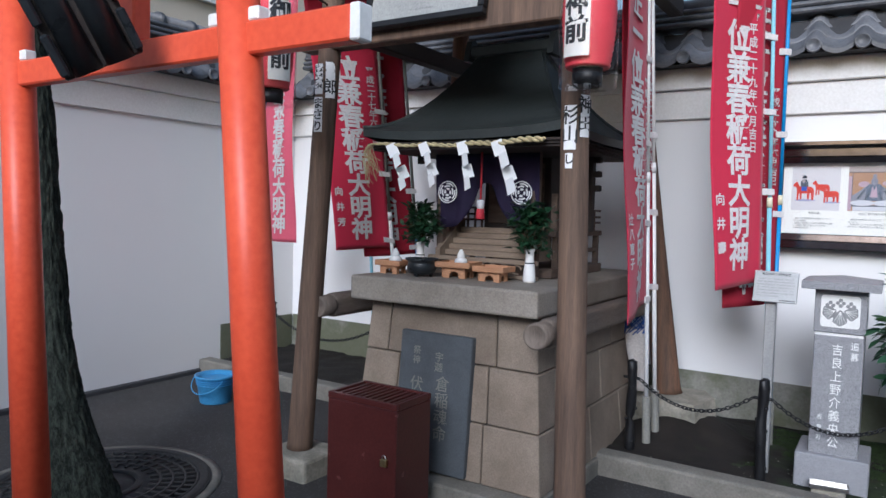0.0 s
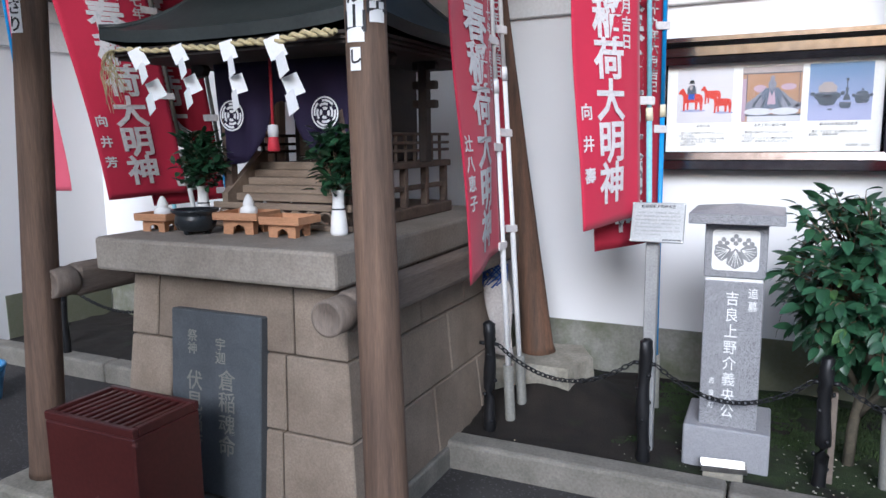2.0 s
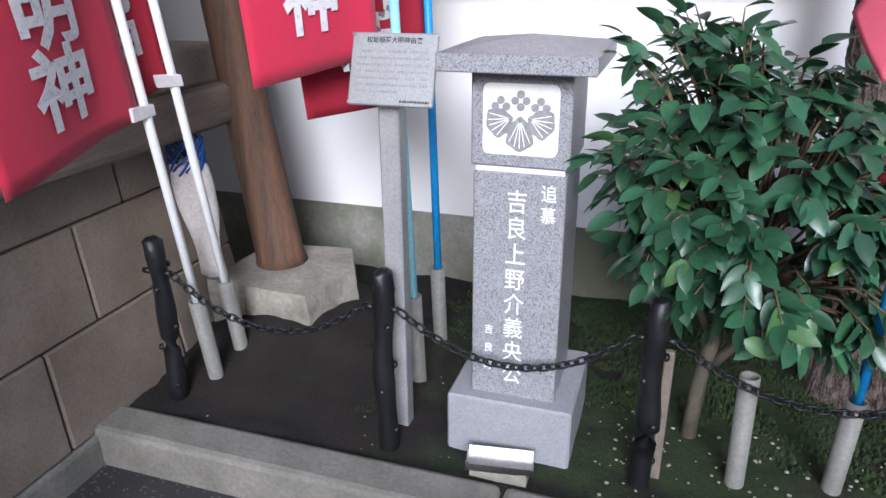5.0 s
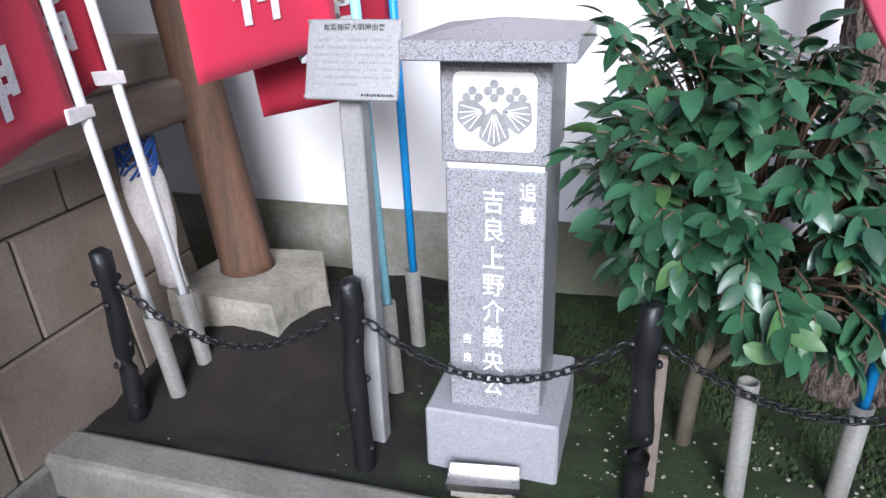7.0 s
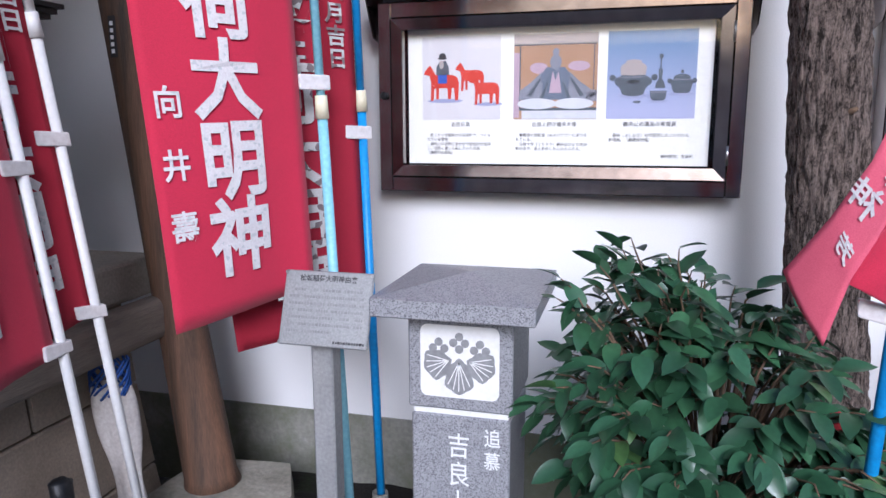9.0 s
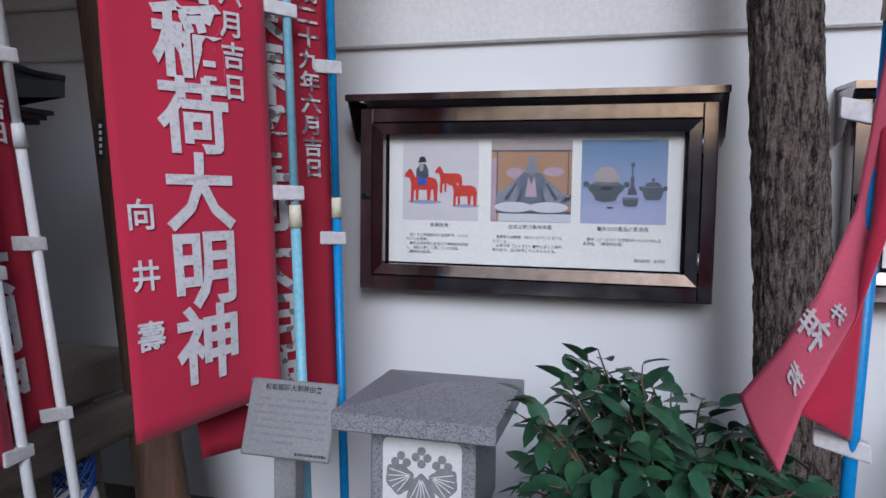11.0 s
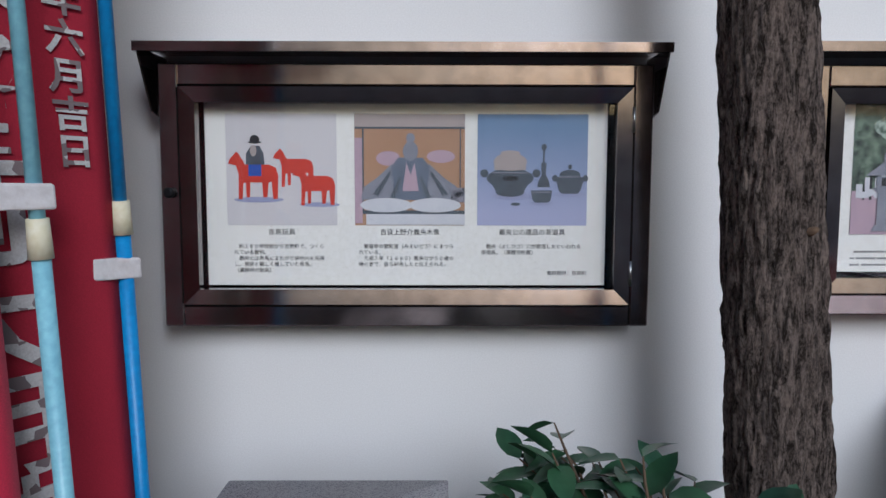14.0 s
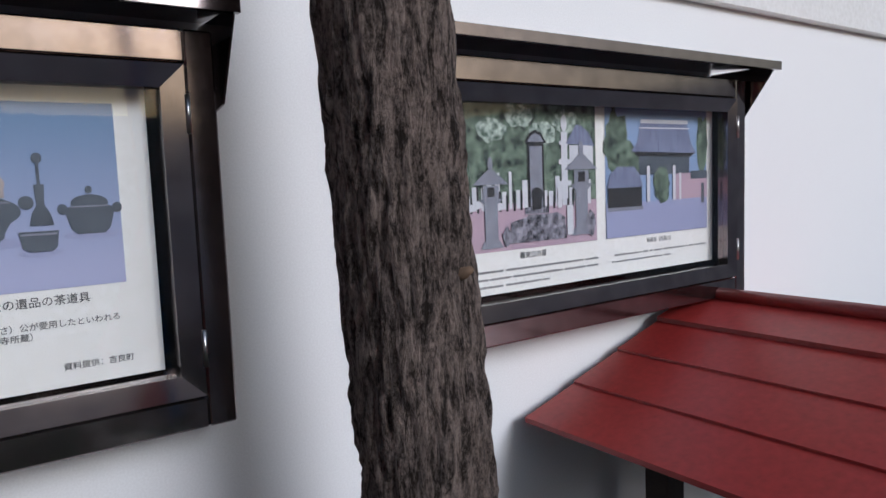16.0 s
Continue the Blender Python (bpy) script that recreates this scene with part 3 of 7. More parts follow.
# ---- canopy posts and beams over the shrine ----
def canopy():
    c = thing("canopy", "weathered round-post shelter standing over the small shrine", "shelter", (-1.5, 3.9, 0))
    feet = {"fr": ((-0.703, 3.028), (-0.798, 3.088)), "fl": ((-2.315, 3.0), (-2.145, 3.06)), "br": ((-0.70, 4.72), (-1.087, 4.72)), "bl": ((-2.46, 4.72), (-2.38, 4.72))}
    for k, ((x, y), (u, v)) in feet.items():
        z0 = 0.335 if k == "br" else 0.12
        bm = bmesh.new()
        pts = [(x + (u - x) * (z / 2.9), y + (v - y) * (z / 2.9), z) for z in (z0, z0 + 0.04, 0.8, 1.3, 1.8, 2.3, 3.1 if k[0] == "b" else 2.9)]
        rr = [0.074, 0.071, 0.067, 0.064, 0.062, 0.06, 0.058] if k != "br" else [0.095, 0.086, 0.078, 0.07, 0.066, 0.062, 0.058]
        tube(bm, pts, rr, 24)
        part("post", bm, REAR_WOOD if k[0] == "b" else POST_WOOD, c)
    roof = block(bmesh.new(), -2.75, -0.55, 2.70, 4.95, 0.0, 0.05, 0.006)
    for v in roof.verts:
        v.co.z += 2.89 + 0.115 * (v.co.y - 2.70)
    part("roof", roof, DARK_WOOD, c, "dark boarded shelter roof")
    part("front_beam", block(bmesh.new(), -2.35, -0.62, 3.0, 3.10, 2.31, 2.46, 0.008), POST_WOOD, c)
    part("back_beam", block(bmesh.new(), -2.5, -0.8, 4.68, 4.78, 2.90, 3.02, 0.008), POST_WOOD, c)
    for x, z in ((-2.1, 2.375), (-0.83, 2.76)):
        part("side_beam", block(bmesh.new(), x - 0.045, x + 0.045, 3.102, 4.85, z, z + 0.10, 0.008), DARK_WOOD, c)
    for x, y0 in ((-0.87, 3.06), (-2.20, 3.10)):
        part("tie_rail", block(bmesh.new(), x - 0.042, x + 0.042, y0, 4.72, 0.855, 0.99, 0.03, 3), GREY_WOOD, c)
        end = part("log_end", lathe(bmesh.new(), [(0.056, 0.0), (0.060, 0.012), (0.060, 0.10), (0.050, 0.106), (0.048, 0.101), (0.030, 0.104), (0.028, 0.100), (0.001, 0.101)], segs=26), GREY_WOOD, c, "round sawn log end")
        end.matrix_world = pose(x - 0.005, y0 + 0.015, 0.923, 90)
    part("foot_stone", block(bmesh.new(), -2.45, -2.12, 2.84, 3.16, -0.02, 0.12, 0.02, 2), ROUGH_STONE, c, "square mossy foot stone")
    part("foot_stone", block(bmesh.new(), -0.86, -0.56, 2.87, 3.17, -0.02, 0.12, 0.02, 2), ROUGH_STONE, c, "square mossy foot stone")


canopy()


def foundation_stone():
    """A roughly squared block with one broken corner."""
    b = bmesh.new()
    prism(b, [(-0.91, 4.50), (-0.52, 4.475), (-0.445, 4.70), (-0.55, 4.90), (-0.87, 4.87)], 0.335, Matrix(((1, 0, 0, 0), (0, 0, 1, 0), (0, 1, 0, 0.01), (0, 0, 0, 1))))
    bmesh.ops.recalc_face_normals(b, faces=b.faces)
    bmesh.ops.triangulate(b, faces=b.faces)
    bmesh.ops.subdivide_edges(b, edges=b.edges[:], cuts=7, use_grid_fill=True)
    for v in b.verts:
        top = 1.0 if v.co.z < 0.34 else 0.25
        v.co += noise.noise_vector(v.co * 7.0) * 0.014 * top + noise.noise_vector(v.co * 24.0) * 0.006 * top
    tagged(part("foundation_stone", b, ROUGH_STONE), "rough squared foundation stone under the rear post", "stone")


foundation_stone()


# ---- stone pedestal ----
def pedestal():
    p = thing("stone_pedestal", "stone block pedestal of the shrine with a slate plaque", "pedestal", (-1.5, 3.9, 0))
    part("plinth", block(bmesh.new(), -2.17, -0.905, 3.06, 4.82, -0.02, 0.10, 0.012, 2), KERB, p)
    part("core", block(bmesh.new(), -1.99, -1.01, 3.30, 4.6, 0.1, 0.97), DADO, p)

    def course(z0, z1, f0, f1, cuts_front, cuts_side):
        """Blocks round the core between two heights; f is the half-width there."""
        def ring(z, f):
            return (-1.5 - f, -1.5 + f, 3.80 - f - 0.04, 4.05 + f + 0.1)
        lo, hi = ring(z0, f0), ring(z1, f1)
        g = 0.0035
        for a, b in zip(cuts_front, cuts_front[1:]):
            bm = bmesh.new()
            def fx(r, u):
                return r[0] + (r[1] - r[0]) * u
            vs = []
            for r, z in ((lo, z0 + g), (hi, z1 - g)):
                for u, yy in ((a, 0), (b, 0), (b, 1), (a, 1)):
                    gx = g if u == a else -g
                    vs.append(bm.verts.new((fx(r, u) + gx, r[2] + yy * 0.2, z)))
            for q in ((3, 2, 1, 0), (4, 5, 6, 7), (0, 1, 5, 4), (1, 2, 6, 5), (2, 3, 7, 6), (3, 0, 4, 7)):
                bm.faces.new([vs[i] for i in q])
            bmesh.ops.bevel(bm, geom=bm.edges[:], offset=0.006, segments=1, affect="EDGES")
            part("stone", bm, STONE, p)
        for side in (0, 1):
            for a, b in zip(cuts_side, cuts_side[1:]):
                bm = bmesh.new()
                vs = []
                for r, z in ((lo, z0 + g), (hi, z1 - g)):
                    y0, y1 = r[2] + 0.2 + (r[3] - r[2] - 0.2) * a, r[2] + 0.2 + (r[3] - r[2] - 0.2) * b
                    xo = r[1] if side else r[0]
                    xi = xo - 0.15 if side else xo + 0.15
                    for xx, yy in ((xi, y0 + g), (xo, y0 + g), (xo, y1 - g), (xi, y1 - g)):
                        vs.append(bm.verts.new((xx, yy, z)))
                for q in ((3, 2, 1, 0), (4, 5, 6, 7), (0, 1, 5, 4), (1, 2, 6, 5), (2, 3, 7, 6), (3, 0, 4, 7)):
                    bm.faces.new([vs[i] for i in q])
                bmesh.ops.recalc_face_normals(bm, faces=bm.faces)
                bmesh.ops.bevel(bm, geom=bm.edges[:], offset=0.006, segments=1, affect="EDGES")
                part("stone", bm, STONE, p)

    course(0.10, 0.40, 0.585, 0.555, (0, 0.28, 0.72, 1), (0, 0.35, 0.72, 1))
    course(0.40, 0.69, 0.555, 0.53, (0, 0.22, 0.74, 1), (0, 0.5, 1))
    course(0.69, 0.972, 0.53, 0.51, (0, 0.14, 0.78, 1), (0, 0.3, 0.66, 1))
    bm = bmesh.new()
    block(bm, -2.06, -0.935, 3.115, 4.78, 0.974, 1.105, 0.014, 2)
    part("top_slab", bm, SLAB_STONE, p)
    # plaque
    m = pose(-1.545, 3.158, 0.115, -4.6, 0, 0)
    bm = bmesh.new()
    block(bm, -0.22, 0.22, -0.015, 0.045, 0, 0.715, 0.006)
    bm.transform(m)
    plaque = part("plaque", bm, SLATE, p, "dark slate plaque with engraved lettering")
    for x, z, s, words in ((0.03, 0.62, 0.052, "宇迦"), (0.06, 0.50, 0.085, "倉稲魂命"), (-0.11, 0.64, 0.050, "祭神"), (-0.10, 0.48, 0.082, "伏見稲荷")):
        for k, ch in enumerate(words):
            part("character", lettering(ch, s, m @ Matrix.Translation((x, -0.0155, z - k * s)), bold=0.0004), TUBE_GREY, plaque, "pale engraved character")


pedestal()


# ---- offertory box ----
def offertory_box():
    b = thing("offertory_box", "maroon painted metal offertory box with a slatted top", "offertory box", (-1.605, 2.81, 0))
    x0, x1, y0, y1, z = -1.81, -1.40, 2.67, 2.95, 0.59
    bm = bmesh.new()
    block(bm, x0, x1, y0, y1, 0.0, z - 0.03, 0.006)
    part("body", bm, BOX_PAINT, b)
    for u0, u1, v0, v1 in ((x0, x1, y0, y0 + 0.022), (x0, x1, y1 - 0.022, y1), (x0, x0 + 0.022, y0 + 0.023, y1 - 0.023), (x1 - 0.022, x1, y0 + 0.023, y1 - 0.023)):
        part("rim", block(bmesh.new(), u0, u1, v0, v1, z - 0.03, z, 0.003), BOX_PAINT, b)
    for i in range(10):
        x = x0 + 0.045 + i * 0.0355
        bm = bmesh.new()
        block(bm, x - 0.009, x + 0.009, y0 + 0.022, y1 - 0.022, z - 0.028, z - 0.006, 0.002)
        part("slat", bm, BOX_PAINT, b)
    lock = part("padlock", block(bmesh.new(), x1 - 0.075, x1 - 0.04, y0 - 0.02, y0 - 0.002, 0.30, 0.335, 0.003), BRASS, b, "small brass padlock")
    bm = bmesh.new()
    tube(bm, [(x1 - 0.068 + 0.0105 * (1 - math.cos(a)), y0 - 0.011, 0.334 + 0.018 * math.sin(a)) for a in [math.pi * k / 8 for k in range(9)]], 0.0025, 8)
    part("shackle", bm, STEEL, lock)


offertory_box()


# ---- monument ----
def monument():
    m = thing("stone_monument", "grey granite memorial pillar with a hipped cap and white crest", "monument", (0.24, 4.35, 0.09))
    part("base", block(bmesh.new(), 0.056, 0.391, 4.194, 4.53, 0.02, 0.27, 0.006), GRANITE_BASE, m, "pale granite base block")
    part("shaft", block(bmesh.new(), 0.113, 0.337, 4.235, 4.47, 0.265, 0.885, 0.004), GRANITE, m)
    part("joint", block(bmesh.new(), 0.118, 0.332, 4.24, 4.465, 0.885, 0.9), CREST_WHITE, m, "pale mortar joint")
    part("crest_block", block(bmesh.new(), 0.108, 0.342, 4.23, 4.475, 0.9, 1.125, 0.004), GRANITE, m)
    bm = bmesh.new()
    x0, x1, y0, y1 = 0.05, 0.40, 4.145, 4.53
    block(bm, x0, x1, y0, y1, 1.125, 1.165)
    top = bmesh.ops.extrude_face_region(bm, geom=[f for f in bm.faces if all(v.co.z > 1.15 for v in f.verts)])
    for v in [g for g in top["geom"] if isinstance(g, bmesh.types.BMVert)]:
        v.co = Vector(((x0 + x1) / 2, (y0 + y1) / 2, 1.192)) + (v.co - Vector(((x0 + x1) / 2, (y0 + y1) / 2, 1.165))) * 0.03
    bmesh.ops.bevel(bm, geom=bm.edges[:], offset=0.003, segments=1, affect="EDGES")
    part("cap", bm, GRANITE, m)
    # crest panel with a leaf and flower emblem
    out = []
    w, h, r = 0.088, 0.082, 0.016
    for cx, cz, a0 in ((w - r, h - r, 0), (-w + r, h - r, 90), (-w + r, -h + r, 180), (w - r, -h + r, 270)):
        for k in range(5):
            t = radians(a0 + k * 22.5)
            out.append((cx + r * math.cos(t), cz + r * math.sin(t)))
    panel = part("crest_panel", prism(bmesh.new(), out[::-1], 0.01, pose(0.225, 4.2275, 1.012)), CREST_WHITE, m, "white rounded crest panel")

    def leaf(cx, cz, w, h, ang, lift=0.0):
        b = bmesh.new()
        n = 24
        o = []
        for k in range(n):
            t = 2 * math.pi * k / n
            rr = 1 + 0.07 * math.cos(6 * t)
            o.append((w * math.sin(t) * rr * (1 - 0.25 * math.cos(t)), h * math.cos(t) * rr))
        prism(b, o, 0.003, pose(0.225 + cx, 4.2255 - lift, 1.012 + cz, 0, ang, 0))
        lf = part("leaf_emblem", b, GREY_INK, panel, "dark grey leaf emblem")
        v = bmesh.new()
        mm = pose(0.225 + cx, 4.2248 - lift, 1.012 + cz, 0, ang, 0)
        for s in (-2, -1, 0, 1, 2):
            p0, p1 = Vector((0, 0, h * 0.85)), Vector((s * w * 0.4, 0, -h * (0.85 - 0.09 * s * s)))
            d = (p1 - p0).normalized().cross(Vector((0, 1, 0))) * 0.0011
            v.faces.new([v.verts.new(mm @ q) for q in (p0 - d, p1 - d, p1 + d, p0 + d)])
        part("vein", v, CREST_WHITE, panel)

    leaf(-0.048, -0.006, 0.033, 0.031, 70)
    leaf(0.048, -0.006, 0.033, 0.031, -70)
    leaf(0.0, -0.032, 0.031, 0.039, 0, 0.0012)
    for cx, zz in ((-0.046, 0.028), (0, 0.042), (0.046, 0.028)):
        for dx, dz in ((0, 0.016), (-0.013, 0.002), (0.013, 0.002), (0, -0.012)):
            b = bmesh.new()
            prism(b, [(0.0094 * math.sin(2 * math.pi * k / 10), 0.0094 * math.cos(2 * math.pi * k / 10)) for k in range(10)], 0.003, pose(0.225 + cx + dx, 4.2249, 1.012 + zz + dz))
            part("flower_emblem", b, GREY_INK, panel)
    for x, z, s, words, p in ((0.222, 0.845, 0.062, "吉良上野介義央公", 1.10), (0.298, 0.862, 0.045, "追慕", 1.2), (0.158, 0.475, 0.028, "吉良町", 1.9)):
        for k, ch in enumerate(words):
            part("character", lettering(ch, s, pose(x, 4.2345, z - k * s * p), bold=0.0002, squeeze=0.86), WHITE_PAINT, m, "white engraved character")


monument()


# ---- information plate on a post ----
def info_sign():
    s = thing("information_sign", "small steel information plate on a square post", "sign", (-0.10, 4.25, 0.09))
    part("post", block(bmesh.new(), -0.125, -0.072, 4.225, 4.275, 0.02, 1.03, 0.004), GALVANISED, s, "square steel post")
    m = pose(-0.078, 4.215, 1.115, -20, 0, 0)
    b = bmesh.new()
    block(b, -0.107, 0.107, -0.004, 0.004, -0.085, 0.085, 0.003)
    b.transform(m)
    plate = part("plate", b, SIGN_STEEL, s)
    part("title", lettering("松坂稲荷大明神由来", 0.0155, m @ Matrix.Translation((0, -0.0046, 0.062)), vertical=False, bold=0.0002, depth=0.0003), INK, plate)
    b = bmesh.new()
    bars(b, -0.09, 0.09, 0.038, 7, 0.0155, 0.0068, -0.0047, 0.9, m)
    part("fine_print", b, GREY_INK, plate)
    b = bmesh.new()
    bars(b, 0.015, 0.155, -0.076, 1, 0.014, 0.0065, -0.0047, 0.95, m)
    part("fine_print", b, INK, plate)
    for x in (-0.103, 0.103):
        for z in (-0.079, 0.079):
            b = bmesh.new()
            rod(b, (x, -0.007, z), (x, -0.003, z), 0.004, segs=8)
            b.transform(m)
            part("screw", b, STEEL, plate)


info_sign()


# ---- small shrine on the pedestal ----
def shrine():
    s = thing("small_shrine", "small dark wooden shrine with a curved green-black roof", "shrine", (-1.5, 3.85, 1.105))
    # concave hipped roof
    bm = bmesh.new()
    X0, X1, Y0, Y1, ZE, ZR = -2.12, -0.88, 3.27, 4.45, 1.885, 2.40
    rx0, rx1, ry = -1.70, -1.30, 3.86
    n = 10
    rings = []
    for i in range(n + 1):
        u = i / n
        z = ZE + (ZR - ZE) * (u ** 1.75)
        x0, x1 = X0 + (rx0 - X0) * u, X1 + (rx1 - X1) * u
        y0, y1 = Y0 + (ry - 0.03 - Y0) * u, Y1 + (ry + 0.03 - Y1) * u
        ring = []
        for a, b in (((x0, y0), (x1, y0)), ((x1, y0), (x1, y1)), ((x1, y1), (x0, y1)), ((x0, y1), (x0, y0))):
            for k in range(8):
                w = k / 8
                lift = 0.035 * (1 - u) * (abs(2 * w - 1) ** 3)
                ring.append(bm.verts.new((a[0] + (b[0] - a[0]) * w, a[1] + (b[1] - a[1]) * w, z + lift)))
        rings.append(ring)
    for r, q in zip(rings, rings[1:]):
        for k in range(32):
            f = bm.faces.new((r[k], r[(k + 1) % 32], q[(k + 1) % 32], q[k]))
            f.smooth = k % 8 not in (0, 7)
    low = [bm.verts.new(v.co - Vector((0, 0, 0.045))) for v in rings[0]]
    for k in range(32):
        bm.faces.new((low[k], low[(k + 1) % 32], rings[0][(k + 1) % 32], rings[0][k]))
    bm.faces.new(rings[-1])
    part("roof", bm, COPPER_ROOF, s)
    # standing seams on the roof
    for k in range(3):
        part("eave_board", block(bmesh.new(), X0 + 0.02 + 0.012 * k, X1 - 0.02 - 0.012 * k, Y0 + 0.02 + 0.012 * k, Y1 - 0.02 - 0.012 * k, ZE - 0.062 - 0.014 * k, ZE - 0.05 - 0.014 * k), DARK_WOOD, s)
    bm = bmesh.new()
    block(bm, rx0 - 0.06, rx1 + 0.06, ry - 0.05, ry + 0.05, ZR - 0.02, ZR + 0.05, 0.012)
    part("ridge", bm, COPPER_ROOF, s)
    for x in (rx0 - 0.07, rx1 + 0.07):
        bm = bmesh.new()
        prism(bm, [(-0.07, -0.05), (0.07, -0.05), (0.05, 0.03), (0.03, 0.075), (0.0, 0.09), (-0.03, 0.075), (-0.05, 0.03)], 0.035, pose(x + 0.0175, ry, ZR + 0.01, 0, 0, 90))
        part("ridge_end", bm, COPPER_ROOF, s)
    for (xa, ya), (xb, yb) in (((X0, Y0), (rx0, ry)), ((X1, Y0), (rx1, ry)), ((X0, Y1), (rx0, ry)), ((X1, Y1), (rx1, ry))):
        bm = bmesh.new()
        pts = [(xa + (xb - xa) * i / 10, ya + (yb - ya) * i / 10, ZE + (ZR - ZE) * ((i / 10) ** 1.75) + 0.035 * (1 - i / 10) + 0.004) for i in range(11)]
        tube(bm, pts, 0.011, 8)
        part("hip_roll", bm, COPPER_ROOF, s)
    # body and porch
    part("floor_frame", block(bmesh.new(), -1.86, -1.14, 3.72, 4.5, 1.107, 1.16, 0.006), SHRINE_WOOD, s)
    part("floor", block(bmesh.new(), -1.84, -1.16, 3.80, 4.48, 1.335, 1.365, 0.004), SHRINE_WOOD, s)
    part("sanctuary", block(bmesh.new(), -1.72, -1.28, 3.98, 4.40, 1.366, 1.86, 0.006), DARK_WOOD, s)
    for x in (-1.60, -1.40):
        part("sanctuary_door", block(bmesh.new(), x - 0.085, x + 0.085, 3.966, 3.979, 1.40, 1.76, 0.004), SHRINE_WOOD, s)
    for x in (-1.80, -1.20):
        part("porch_post", block(bmesh.new(), x - 0.022, x + 0.022, 3.60, 3.644, 1.106, 1.80, 0.004), SHRINE_WOOD, s)
    part("porch_beam", block(bmesh.new(), -1.96, -1.04, 3.60, 3.645, 1.80, 1.86, 0.008), DARK_WOOD, s)
    for x in (-1.98, -1.045):
        bm = bmesh.new()
        prism(bm, [(0, -0.03), (0.06, -0.02), (0.075, 0.01), (0.05, 0.035), (0, 0.03)], 0.04, pose(x if x > -1.5 else x + 0.01, 3.6, 1.77))
        part("beam_nose", bm, DARK_WOOD, s)
    for x in (-1.04,):
        for z in (1.60, 1.68, 1.76):
            part("bracket_arm", block(bmesh.new(), x - 0.05, x + 0.06, 3.98, 4.02, z, z + 0.035, 0.005), DARK_WOOD, s)
        part("bracket_post", block(bmesh.new(), x - 0.02, x + 0.02, 3.975, 4.025, 1.37, 1.82, 0.005), DARK_WOOD, s)
    # front steps
    for i in range(5):
        part("step", block(bmesh.new(), -1.76, -1.24, 3.60 + i * 0.042, 3.65 + i * 0.042, 1.215 + i * 0.032, 1.247 + i * 0.032, 0.003), STEP_WOOD, s)
    for x in (-1.785, -1.215):
        bm = bmesh.new()
        prism(bm, [(3.56, 1.20), (3.84, 1.20), (3.84, 1.42), (3.80, 1.42), (3.56, 1.25)], 0.03, pose(x + 0.015, 0, 0, 0, 0, 90))
        part("stair_side", bm, STEP_WOOD, s)
    part("lower_rail", block(bmesh.new(), -1.85, -1.15, 3.555, 3.58, 1.185, 1.212, 0.003), STEP_WOOD, s)
    part("lower_rail", block(bmesh.new(), -1.85, -1.15, 3.555, 3.58, 1.107, 1.128, 0.003), STEP_WOOD, s)
    for i in range(9):
        bm = bmesh.new()
        x = -1.80 + i * 0.075
        tube(bm, [(x + 0.03 * math.cos(t), 3.567, 1.157 + 0.024 * math.sin(t)) for t in [2 * math.pi * k / 10 for k in range(9)]], 0.006, 6)
        part("carved_scroll", bm, STEP_WOOD, s)
    # railed veranda on both sides
    for x in (-1.83, -1.17):
        for y in (3.83, 4.04, 4.25, 4.46):
            part("veranda_leg", block(bmesh.new(), x - 0.016, x + 0.016, y - 0.016, y + 0.016, 1.16, 1.336, 0.003), SHRINE_WOOD, s)
        part("veranda_brace", block(bmesh.new(), x - 0.012, x + 0.012, 3.85, 4.44, 1.235, 1.258, 0.003), SHRINE_WOOD, s)
        part("sill", block(bmesh.new(), x - 0.025, x + 0.025, 3.78, 4.5, 1.3365, 1.367, 0.004), SHRINE_WOOD, s)
        part("newel", block(bmesh.new(), x - 0.018, x + 0.018, 3.79, 3.826, 1.367, 1.58, 0.005), SHRINE_WOOD, s)
        for z in (1.41, 1.445, 1.485):
            part("handrail", block(bmesh.new(), x - 0.008, x + 0.008, 3.826, 4.52, z, z + 0.014, 0.003), SHRINE_WOOD, s)
        for i in range(7):
            y = 3.88 + i * 0.09
            part("baluster", block(bmesh.new(), x - 0.006, x + 0.006, y - 0.006, y + 0.006, 1.368, 1.486), SHRINE_WOOD, s)
    return s


shrine()


